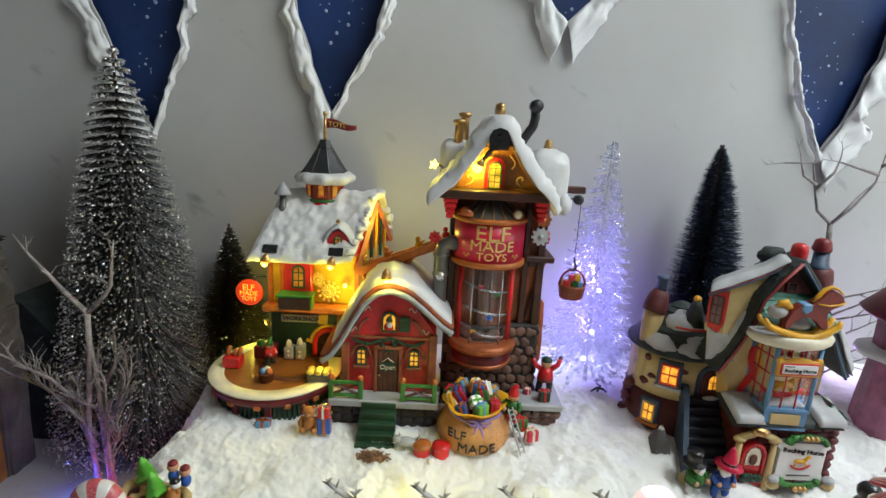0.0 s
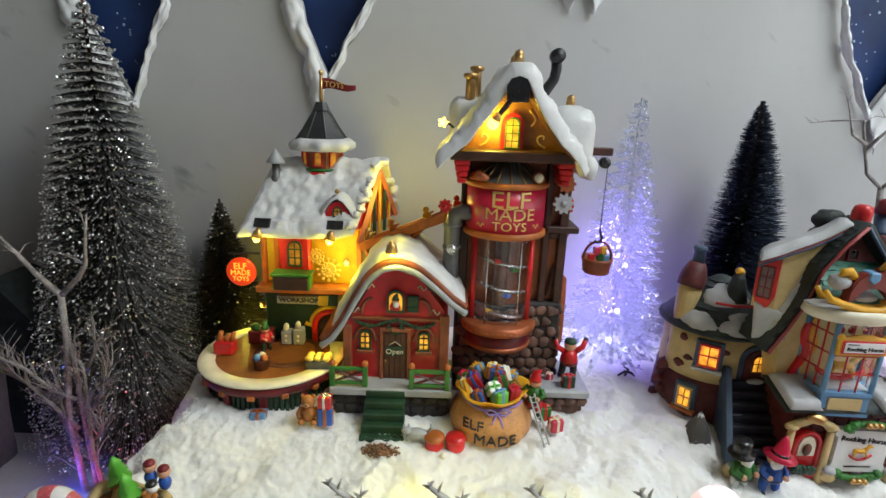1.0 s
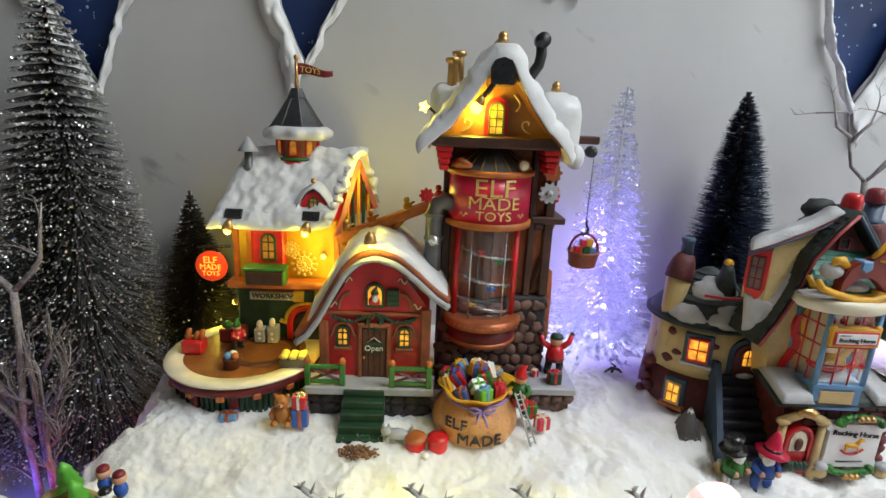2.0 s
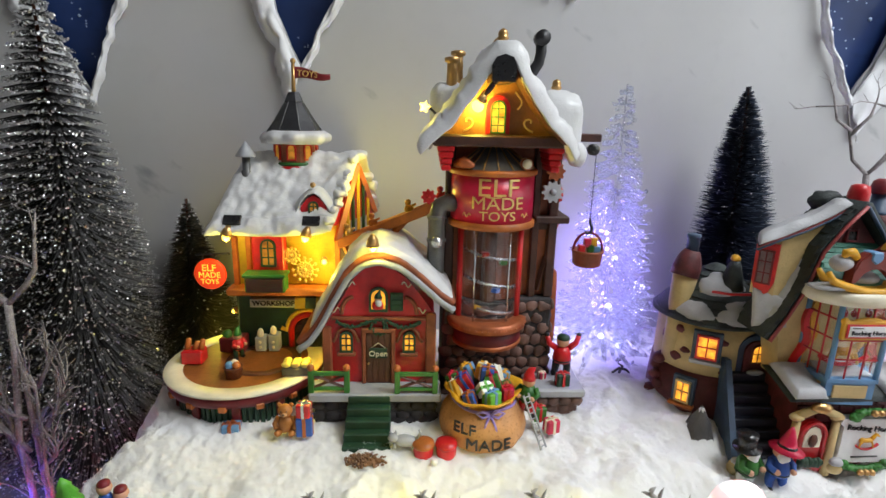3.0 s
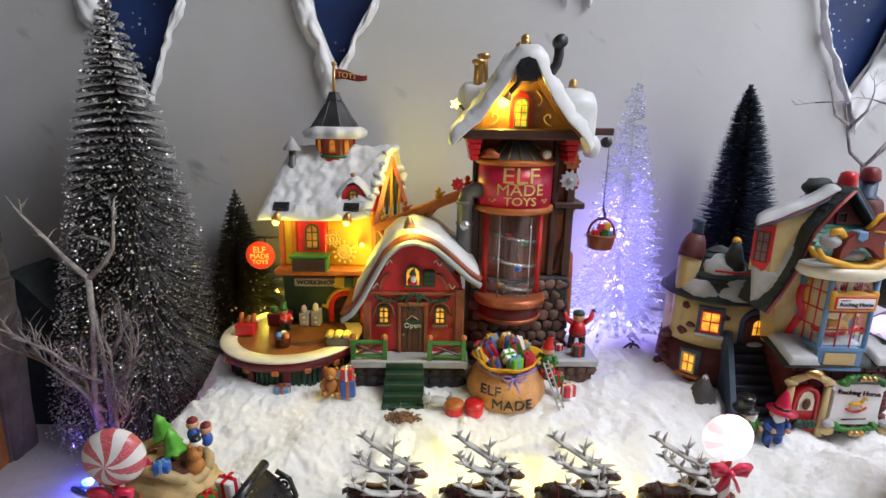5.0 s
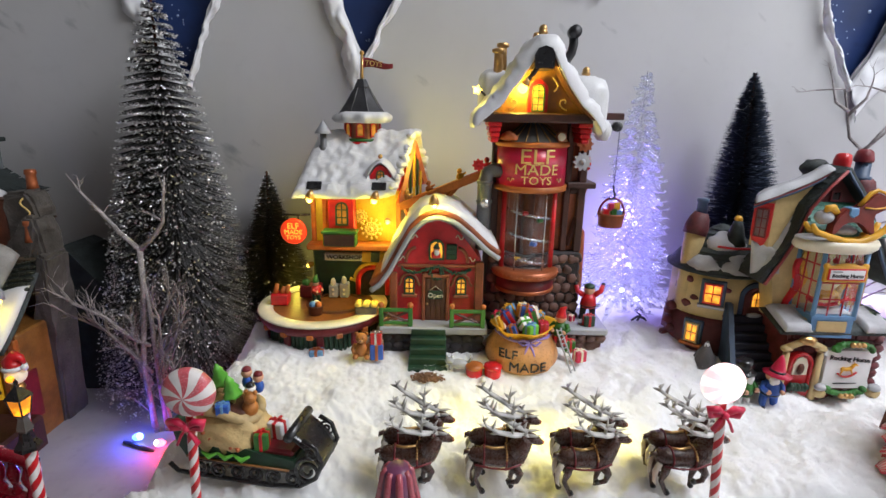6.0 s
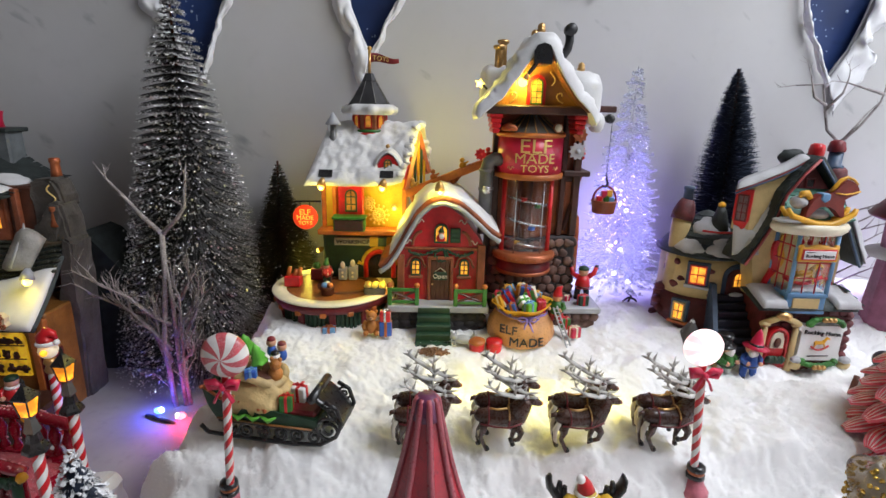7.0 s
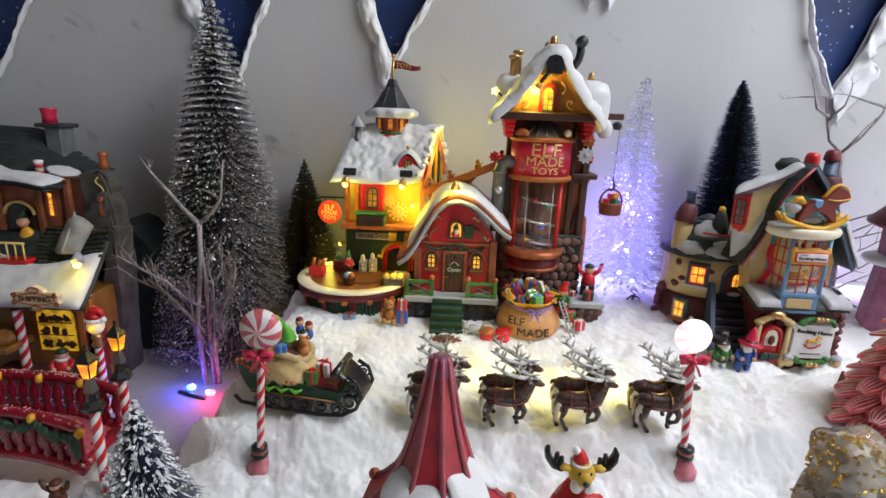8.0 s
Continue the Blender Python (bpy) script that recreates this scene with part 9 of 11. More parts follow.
# ---- sleigh ----
def sleigh():
    x0, z0 = -0.176, 0.053
    root = thing("sleigh", (x0, 0.303, z0), "green sleigh with black scroll runners loaded with a toy sack", "sleigh")
    for y in (0.2880, 0.3180):
        bm = B()
        tube(bm, [(-0.228, y, z0 + 0.010), (-0.222, y, z0 + 0.004), (-0.205, y, z0 + 0.003), (-0.150, y, z0 + 0.002), (-0.130, y, z0 + 0.004), (-0.118, y, z0 + 0.012), (-0.113, y, z0 + 0.024), (-0.117, y, z0 + 0.036), (-0.126, y, z0 + 0.041)], 0.0017, 7)
        tube(bm, [(-0.212, y, z0 + 0.0165), (-0.170, y, z0 + 0.0155), (-0.130, y, z0 + 0.0150)], 0.0014, 6)
        run = part("runner", bm, BLACK, root, "black iron runner")
        for i in range(6):
            bm = B()
            spiral(bm, (-0.204 + i * 0.0138, y, z0 + 0.0092), 0.0062, 1.7, 0.6 + i, 0.0012, 1 if i % 2 else -1)
            part("scroll", bm, BLACK, run)
        bm = B()
        spiral(bm, (-0.1235, y, z0 + 0.0170), 0.0105, 1.9, 1.2, 0.0014)
        spiral(bm, (-0.1205, y, z0 + 0.0310), 0.0060, 1.5, 2.4, 0.0010, -1)
        part("front_scroll", bm, BLACK, run, "large black front scroll")
    bm = B()
    poly = [(-0.214, z0 + 0.018), (-0.136, z0 + 0.016), (-0.130, z0 + 0.020), (-0.132, z0 + 0.026), (-0.160, z0 + 0.027), (-0.176, z0 + 0.033), (-0.200, z0 + 0.036), (-0.218, z0 + 0.046), (-0.224, z0 + 0.044), (-0.220, z0 + 0.028)]
    slab(bm, poly, 0.2865, 0.3195)
    bmesh.ops.bevel(bm, geom=bm.edges[:], offset=0.0012, segments=2, affect='EDGES')
    tub = part("tub", bm, DARKGREEN, root, "dark green sleigh tub")
    for y in (0.2855, 0.3205):
        bm = B()
        tube(bm, [(-0.212, y, z0 + 0.0195), (-0.170, y, z0 + 0.0180), (-0.136, y, z0 + 0.0175)], 0.0008, 6)
        part("gilt_line", bm, GOLDENBROWN, tub)
        bm = B()
        tube(bm, [(-0.222, y, z0 + 0.046), (-0.208, y, z0 + 0.037), (-0.190, y, z0 + 0.031), (-0.172, y, z0 + 0.031)], 0.0012, 6)
        for i in range(11):
            blob(bm, (-0.222 + i * 0.0050, y - 0.0008, z0 + 0.0455 - 0.0018 * i + 0.004 * abs(math.sin(i))), 0.0017, seg=7, rings=5)
        part("bead_garland", bm, COPPER, tub, "red-gold bead garland")
        bm = B()
        for i in range(3):
            tube(bm, [(-0.200 + i * 0.012, y - 0.0005, z0 + 0.025), (-0.194 + i * 0.012, y - 0.0008, z0 + 0.0215), (-0.188 + i * 0.012, y - 0.0005, z0 + 0.025)], [0.0008, 0.0020, 0.0008], 6)
        part("leaf_trim", bm, LIME, tub, "bright green leaf trim")
    bm = B()

    def dash(u, v):
        a = 0.15 + 0.85 * u
        return Vector((-0.140 + 0.030 * math.sin(a), 0.2880 + 0.030 * v, z0 + 0.041 - 0.030 * (1 - math.cos(a)) * 0.75 - 0.012 * u))
    sheet(bm, dash, 12, 6, 0.0022, round_edges=False)
    tube(bm, [(-0.1355, 0.2855, z0 + 0.0425), (-0.1355, 0.3215, z0 + 0.0425)], 0.0034, 10)
    part("dashboard", bm, BLACK, root, "black curved dashboard with rolled top")
    bm = B()
    box(bm, (-0.158, 0.289, z0 + 0.022), (-0.134, 0.317, z0 + 0.030), 0.003)
    part("seat", bm, DEEPRED, root, "dark red cushion seat")
    # toy sack
    sk = thing("toy_sack", (-0.190, 0.303, z0 + 0.026), "beige toy sack spilling presents onto the sleigh", "sack")
    bm = B()
    blob(bm, (-0.187, 0.3020, z0 + 0.036), (0.0305, 0.0190, 0.0205), 0.34, 140, 26, 16)
    part("sack_cloth", bm, BEIGE, sk, "folded beige cloth")
    bm = B()
    tube(bm, [(-0.1860 + 0.0225 * math.cos(a), 0.3025 + 0.0150 * math.sin(a), z0 + 0.0525 + 0.0030 * math.sin(a * 3) - 0.0030 * math.cos(a)) for a in [2 * math.pi * i / 22 for i in range(23)]], 0.0034, 7)
    part("sack_rim", bm, BEIGE, sk, "rolled sack rim")
    bm = B()
    blob(bm, (-0.1860, 0.3025, z0 + 0.0530), (0.0210, 0.0140, 0.0040), 0.2, 160, 16, 8)
    part("sack_mouth", bm, BROWN, sk, "dark brown lining of the sack mouth")
    gift("gift_box", (-0.1830, 0.2890, z0 + 0.0540), (0.0085, 0.0070, 0.0080), BLUE, SKYBLUE, "dark blue gift box in the toy sack", 20, 6)
    rows = (("toy_tree", LIME, (-0.1900, 0.308, z0 + 0.052), "c"), ("toy_tree", LIME, (-0.1770, 0.300, z0 + 0.0485), "c"), ("toy_soldier", BLUE, (-0.1730, 0.312, z0 + 0.051), "d"),
            ("toy_bear", BEARFUR, (-0.1640, 0.298, z0 + 0.0385), "b"), ("toy_ball", CRIMSON, (-0.1940, 0.290, z0 + 0.040), "o"),
            ("toy_penguin", BLACK, (-0.1670, 0.305, z0 + 0.043), "d"), ("toy_soldier", BLUE, (-0.1655, 0.314, z0 + 0.047), "d"))
    for nm, mt, p, kind in rows:
        p = (p[0] - 0.004, p[1], p[2] + 0.0125)
        bm = B()
        if kind == "c":
            lathe(bm, [(0.0064, 0.0), (0.0068, 0.0018), (0.0042, 0.0056), (0.0052, 0.0064), (0.0028, 0.0110), (0.0034, 0.0117), (0.0004, 0.0165)], p, 14, pose(0, 0, 0, 0, -14, 0), wob=0.35)
            lab = "bright green toy tree poking out of the sack"
        elif kind == "d":
            blob(bm, (p[0], p[1], p[2] + 0.0030), (0.0039, 0.0035, 0.0053), seg=10, rings=7)
            blob(bm, (p[0], p[1], p[2] + 0.0102), 0.0039, seg=10, rings=7, mi=1)
            blob(bm, (p[0], p[1], p[2] + 0.0125), (0.0035, 0.0035, 0.0025), seg=10, rings=6, mi=2)
            lab = "small painted toy figure in the sack"
        elif kind == "b":
            blob(bm, (p[0], p[1], p[2] + 0.0039), (0.0058, 0.0049, 0.0060), seg=11, rings=8)
            blob(bm, (p[0] + 0.0010, p[1] - 0.0010, p[2] + 0.0122), 0.0045, seg=11, rings=8)
            for sx in (-1, 1):
                blob(bm, (p[0] + 0.0010 + sx * 0.0034, p[1], p[2] + 0.0161), 0.0017, seg=8, rings=6)
            lab = "light brown toy bear in the sack"
        else:
            blob(bm, (p[0], p[1], p[2] + 0.0039), 0.0055, 0.1, 200, 11, 8)
            lab = "small shiny toy ball in the sack"
        solo(nm, bm, [mt, WHITE if nm == "toy_penguin" else SKIN, BLACK if nm == "toy_penguin" else DEEPRED], p, lab, "toy", "toys in the sleigh")
    gift("gift_box", (-0.1580, 0.2930, z0 + 0.0275), (0.0098, 0.0090, 0.0125), GREEN, RED, "green gift box with red ribbon on the sleigh", 12)
    gift("gift_box", (-0.1520, 0.3060, z0 + 0.0275), (0.0115, 0.0100, 0.0150), WHITE, RED, "white gift box with red ribbon on the sleigh", -8, 4)


sleigh()
for ob in list(scene.collection.objects):       # the loaded sleigh stands slightly turned
    if ob.parent is None and ob.name.split(".")[0] in ("sleigh", "toy_sack", "toy_tree", "toy_soldier", "toy_bear", "toy_ball", "toy_penguin", "gift_box") and ob.location.y < 0.33 and ob.location.x < -0.1:
        ob.matrix_basis = Matrix.Translation((-0.176, 0.303, 0.0)) @ pose(0, 0, 0, 0, 0, -9) @ Matrix.Translation((0.176, -0.303, 0.0)) @ ob.matrix_basis


# ---- things before the workshop ----
def figure(name, at, label, coat, trousers, hat, s=0.03, arms="up", yaw=0.0, beard=None, hat_kind="cone", cat="figurine", scarf=None):
    """A painted figurine in one mesh."""
    m = Matrix.Translation(at) @ pose(0, 0, 0, 0, 0, yaw)
    bm = B()

    def Q(a, b, c):
        return m @ Vector((a * s, b * s, c * s))
    for sx in (-1, 1):
        tube(bm, [Q(0.10 * sx, 0, 0.42), Q(0.13 * sx, 0, 0.2), Q(0.14 * sx, -0.02, 0.03)], [0.10 * s, 0.085 * s, 0.075 * s], 8, 1)
        tube(bm, [Q(0.14 * sx, 0.03, 0.03), Q(0.15 * sx, -0.10, 0.025)], [0.07 * s, 0.06 * s], 7, 4)
    tube(bm, [Q(0, 0, 0.34), Q(0, 0, 0.42), Q(0, 0, 0.58), Q(0, 0, 0.70)], [0.19 * s, 0.21 * s, 0.185 * s, 0.12 * s], 12, 0)
    tube(bm, [Q(0, 0, 0.385), Q(0, 0, 0.415)], 0.215 * s, 12, 4)
    for sx in (-1, 1):
        if arms == "up":
            pts = [Q(0.14 * sx, 0, 0.66), Q(0.30 * sx, -0.02, 0.76), Q(0.36 * sx, -0.04, 0.95)]
        else:
            pts = [Q(0.15 * sx, 0, 0.66), Q(0.24 * sx, -0.06, 0.55), Q(0.16 * sx, -0.20, 0.50)]
        tube(bm, pts, [0.075 * s, 0.065 * s, 0.055 * s], 8, 0)
        blob(bm, pts[-1], 0.06 * s, seg=8, rings=6, mi=4 if arms == "up" else 3)
    blob(bm, Q(0, 0, 0.82), 0.145 * s, seg=14, rings=10, mi=3)
    if beard:
        blob(bm, Q(0, -0.09, 0.75), (0.12 * s, 0.08 * s, 0.13 * s), 0.25, 300, 12, 8, 5)
    if scarf:
        tube(bm, [Q(0.13 * math.cos(a), 0.13 * math.sin(a), 0.70) for a in [i * 0.52 for i in range(13)]], 0.04 * s, 6, 5)
    if hat_kind == "cone":
        tube(bm, [Q(0, 0, 0.86), Q(0, 0, 0.95), Q(0.03, 0, 1.08), Q(0.12, 0, 1.16)], [0.15 * s, 0.125 * s, 0.08 * s, 0.02 * s], 12, 2)
    elif hat_kind == "brim":
        lathe(bm, [(0.03 * s, 0.90 * s), (0.30 * s, 0.865 * s), (0.31 * s, 0.885 * s), (0.17 * s, 0.93 * s), (0.13 * s, 1.08 * s), (0.06 * s, 1.28 * s), (0.01 * s, 1.36 * s)], at, 18, pose(0, 0, 0, 0, 6, yaw), 2)
        lathe(bm, [(0.172 * s, 0.925 * s), (0.176 * s, 0.94 * s), (0.158 * s, 0.98 * s)], at, 18, pose(0, 0, 0, 0, 6, yaw), 4)
    elif hat_kind == "top":
        lathe(bm, [(0.03 * s, 0.90 * s), (0.25 * s, 0.90 * s), (0.25 * s, 0.925 * s), (0.165 * s, 0.93 * s), (0.155 * s, 1.05 * s), (0.18 * s, 1.20 * s), (0.02 * s, 1.21 * s)], at, 18, pose(0, 0, 0, 0, -6, yaw), 2)
    elif hat_kind == "cap":
        blob(bm, Q(0, 0, 0.90), (0.15 * s, 0.15 * s, 0.09 * s), seg=12, rings=7, mi=2)
    return solo(name, bm, [coat, trousers, hat, SKIN, BLACK, beard or scarf or WHITE], at, label, cat, "village figurines")


figure("cheering_figurine", (0.1195, 0.4880, 0.1005), "small figurine in red coat cheering with raised arms", RED, BLACK, DARKGREEN, 0.040, "up", 180, hat_kind="cap")
figure("elf_figurine", (0.0805, 0.4420, 0.0900), "green elf figurine with red pointed hat beside the sack", GREEN, RED, RED, 0.036, "down", -30)
figure("elf_figurine", (-0.1720, 0.5080, 0.1070), "red-coated workshop elf on the round deck", RED, DARKGREEN, GREEN, 0.026, "down", 60)
figure("gnome_figurine", (0.2640, 0.3960, 0.0540), "bearded gnome figurine with wide red hat", BLUE, BLUE, CRIMSON, 0.039, "down", 0, beard=WHITE, hat_kind="brim")
figure("snowman_figurine", (0.2410, 0.3980, 0.0530), "snowman figurine with black top hat and green coat", GREEN, WHITE, BLACK, 0.040, "down", 20, beard=WHITE, hat_kind="top")
figure("gingerbread_figurine", (-0.3330, 0.2180, 0.0060), "brown gingerbread figurine standing before the bridge", BROWN, BROWN, BROWN, 0.028, "up", 0, hat_kind="cap")


def elf_sack():
    c = Vector((0.0447, 0.4470, 0.0705))
    root = thing("gift_sack", c, "tan sack stencilled with black lettering, full of gifts", "sack")
    bm = B()
    prof = [(0.0300, 0.000), (0.0345, 0.004), (0.0358, 0.011), (0.0340, 0.021), (0.0285, 0.0295), (0.0240, 0.0345)]
    lathe(bm, prof, c, 40, wob=0.03)
    part("sack_body", bm, TAN, root, "worn tan sackcloth")
    bm = B()
    lathe(bm, [(0.0228, 0.0330), (0.0250, 0.0365), (0.0292, 0.0405), (0.0302, 0.0420), (0.0276, 0.0415), (0.0228, 0.0380)], c, 40, wob=0.16, caps=False)
    part("sack_mouth", bm, YELLOW, root, "flared golden sack mouth")
    bm = B()
    pts = [(c.x + 0.0262 * math.cos(a), c.y + 0.0262 * math.sin(a), c.z + 0.0335 + 0.001 * math.sin(a * 4)) for a in [2 * math.pi * i / 28 for i in range(29)]]
    tube(bm, pts, 0.0012, 6)
    fx, fy, fz = c.x + 0.002, c.y - 0.0285, c.z + 0.0325
    for sx in (-1, 1):
        tube(bm, [(fx, fy, fz), (fx + sx * 0.006, fy - 0.001, fz + 0.0035), (fx + sx * 0.011, fy + 0.001, fz + 0.001), (fx + sx * 0.006, fy - 0.001, fz - 0.002), (fx, fy, fz)], 0.0010, 6)
        tube(bm, [(fx, fy, fz), (fx + sx * 0.003, fy - 0.002, fz - 0.006), (fx + sx * 0.005, fy - 0.004, fz - 0.012)], 0.0010, 6)
    part("cord", bm, LILAC, root, "lilac cord tied in a bow")
    for text, dz, dx, s, yaw in (("ELF", 0.0225, -0.0125, 0.0128, -0.52), ("MADE", 0.0105, 0.0030, 0.0128, 0.02)):
        bm = bm_text(text, s, 0.0007, 0.0)
        for v in bm.verts:
            a = yaw + v.co.x / 0.0345
            r = 0.0366 - v.co.y
            v.co = Vector((c.x + r * math.sin(a), c.y - r * math.cos(a), c.z + dz + v.co.z - 0.004 * 0))
        part("lettering", bm, BLACK, root, "black stencilled lettering")
    rng = random.Random(9)
    mats = (ORANGE, SKYBLUE, RED, WHITE, GREEN, YELLOW, BLUE, LIME, CRIMSON, IVORY)
    names = {ORANGE: "orange", SKYBLUE: "pale blue", RED: "red", WHITE: "white", GREEN: "green", YELLOW: "yellow", BLUE: "blue", LIME: "bright green", CRIMSON: "crimson", IVORY: "cream"}
    k = 0
    for ring, n, r in ((0, 9, 0.0215), (1, 6, 0.0125), (2, 2, 0.004)):
        for i in range(n):
            a = 2 * math.pi * (i + 0.3 * ring) / n
            mt = mats[k % 10]
            k += 1
            s = rng.uniform(0.0088, 0.0122)
            p = (c.x + r * math.cos(a), c.y + r * math.sin(a), c.z + 0.0360 + 0.0060 * ring + rng.uniform(-0.001, 0.002))
            gift("gift_box", p, (s, s * 0.9, s * rng.uniform(0.9, 1.5)), mt, mats[(k + 3) % 10], names[mt] + " wrapped gift in the tan sack", rng.uniform(0, 90), rng.uniform(-38, 38))
    bm = B()
    lathe(bm, [(0.0245, 0.034), (0.0005, 0.0400)], c, 24)
    part("filling", bm, DEEPRED, root, "wrapping paper inside the sack")
    ladder = thing("toy_ladder", (0.0840, 0.4200, 0.0770), "small pale grey ladder leaning on the sack", "ladder")
    a, b = Vector((0.0765, 0.4330, 0.1120)), Vector((0.0885, 0.4130, 0.0770))
    for d in (Vector((-0.0022, -0.0010, -0.0003)), Vector((0.0022, 0.0020, 0.0003))):
        bm = B()
        tube(bm, [a + d, b + d], 0.0009, 5)
        part("ladder_rail", bm, PALEGREY, ladder)
    for i in range(10):
        bm = B()
        p = a.lerp(b, (i + 0.5) / 10)
        tube(bm, [p + Vector((-0.0022, -0.001, 0)), p + Vector((0.0022, 0.002, 0))], 0.0005, 5)
        part("rung", bm, PALEGREY, ladder)


elf_sack()


def bear(at, s):
    x, y, z = at
    bm = B()
    blob(bm, (x, y, z + 0.40 * s), (0.30 * s, 0.26 * s, 0.38 * s), 0.08, 200, 14, 10)
    blob(bm, (x + 0.02 * s, y - 0.06 * s, z + 0.95 * s), (0.27 * s, 0.24 * s, 0.25 * s), 0.06, 200, 14, 10)
    blob(bm, (x + 0.02 * s, y - 0.28 * s, z + 0.90 * s), (0.11 * s, 0.08 * s, 0.09 * s), seg=9, rings=7, mi=1)
    blob(bm, (x + 0.02 * s, y - 0.36 * s, z + 0.94 * s), 0.035 * s, seg=7, rings=5, mi=2)
    for sx in (-1, 1):
        blob(bm, (x + 0.02 * s + sx * 0.22 * s, y - 0.02 * s, z + 1.16 * s), (0.09 * s, 0.05 * s, 0.09 * s), seg=9, rings=7)
        blob(bm, (x + 0.02 * s + sx * 0.10 * s, y - 0.27 * s, z + 1.02 * s), 0.028 * s, seg=6, rings=5, mi=2)
        tube(bm, [(x + sx * 0.25 * s, y, z + 0.66 * s), (x + sx * 0.38 * s, y - 0.08 * s, z + 0.42 * s), (x + sx * 0.30 * s, y - 0.2 * s, z + 0.28 * s)], [0.10 * s, 0.10 * s, 0.09 * s], 8)
        tube(bm, [(x + sx * 0.20 * s, y, z + 0.14 * s), (x + sx * 0.26 * s, y - 0.25 * s, z + 0.12 * s), (x + sx * 0.26 * s, y - 0.34 * s, z + 0.20 * s)], [0.13 * s, 0.12 * s, 0.09 * s], 8)
    solo("teddy_bear", bm, [BEARFUR, TAN, BLACK], at, "brown seated teddy bear figure on the snow", "teddy bear")


bear((-0.1120, 0.4330, 0.0790), 0.0215)
gift("gift_box", (-0.0975, 0.4330, 0.0780), (0.0125, 0.0100, 0.0155), BLUE, ORANGE, "blue gift box with orange ribbon beside the bear", 5)
gift("gift_box", (-0.0975, 0.4330, 0.0938), (0.0105, 0.0090, 0.0110), RED, SILVER, "red gift box with silver bow on a blue one", -5)
gift("gift_box", (-0.1570, 0.4395, 0.0735), (0.0130, 0.0110, 0.0095), SKYBLUE, COPPER, "pale blue gift box with copper bow on snow", 3)
gift("gift_box", (0.0995, 0.4350, 0.0780), (0.0110, 0.0095, 0.0110), CRIMSON, IVORY, "crimson gift box half sunk in snow", 20)
gift("gift_box", (0.0905, 0.4430, 0.0840), (0.0100, 0.0090, 0.0120), GREEN, RED, "green gift box with red ribbon by the elf", 10)
gift("gift_box", (0.1160, 0.4700, 0.1005), (0.0110, 0.0090, 0.0110), DARKGREEN, RED, "dark green gift box on the grey terrace", 5)
gift("gift_box", (0.1010, 0.4820, 0.1005), (0.0060, 0.0060, 0.0060), CRIMSON, IVORY, "tiny crimson gift box on the terrace", 15)


def pots():
    for x, mt, mt2, lab in ((-0.0040, ORANGE, RED, "orange and red toy drum on the snow"), (0.0135, RED, DEEPRED, "round red lidded pot on the snow")):
        p = (x, 0.4160, 0.0700)
        root = thing("toy_drum" if mt is ORANGE else "lidded_pot", p, lab, "toy", "toys on the snow")
        bm = B()
        lathe(bm, [(0.0070, 0.0), (0.0078, 0.002), (0.0078, 0.0090), (0.0070, 0.0105)], p, 20)
        part("body", bm, mt2 if mt is ORANGE else mt, root)
        bm = B()
        lathe(bm, [(0.0082, 0.0088), (0.0086, 0.0098), (0.0082, 0.0118), (0.004, 0.0130), (0.0003, 0.0132)], p, 20)
        part("lid", bm, mt, root)
    bm = B()
    blob(bm, (0.0040, 0.4040, 0.0725), 0.0028, seg=10, rings=7)
    solo("snowball", bm, WHITE, (0.004, 0.404, 0.0705), "small white snowball by the drum", "snowball")
    p = (-0.0190, 0.4190, 0.0760)
    bm = B()
    blob(bm, (p[0], p[1], p[2] + 0.0050), (0.0100, 0.0050, 0.0045), 0.2, 150, 12, 8)
    blob(bm, (p[0] - 0.0085, p[1] - 0.002, p[2] + 0.0085), (0.0042, 0.0036, 0.0036), 0.2, 150, 10, 7)
    for dx in (-0.007, 0.007):
        tube(bm, [(p[0] + dx, p[1] - 0.002, p[2] + 0.004), (p[0] + dx * 1.1, p[1] - 0.003, p[2])], 0.0016, 6)
    for dx in (-0.0105, -0.0065):
        tube(bm, [(p[0] + dx, p[1], p[2] + 0.0110), (p[0] + dx, p[1], p[2] + 0.0140)], [0.0014, 0.0004], 5)
    tube(bm, [(p[0] + 0.009, p[1], p[2] + 0.006), (p[0] + 0.0125, p[1], p[2] + 0.011), (p[0] + 0.0115, p[1], p[2] + 0.014)], [0.0014, 0.0012, 0.0008], 6)
    solo("white_puppy", bm, PALEGREY, p, "snow-white puppy figure beside the stair", "figurine", "village figurines")


pots()


def bare_patch():
    rng = random.Random(12)
    p = (-0.0475, 0.4070, 0.0718)
    bm = B()
    blob(bm, p, (0.0120, 0.0065, 0.0026), 0.4, 150, 24, 12)
    for _ in range(170):
        a, r = rng.uniform(0, 6.283), rng.random() ** 0.6
        q = (p[0] + 0.0165 * r * math.cos(a), p[1] + 0.0095 * r * math.sin(a), p[2] + 0.0026 * (1 - r * r) + 0.0006)
        blob(bm, q, rng.uniform(0.0006, 0.0013), 0.4, 500, 6, 4)
    solo("gravel", bm, paint("brown_gravel", (0.22, 0.105, 0.05), 0.7, 0.45, 180, 0.5, second=(0.45, 0.34, 0.24)), p, "low heap of brown gravel at the stair's foot", "gravel")


bare_patch()


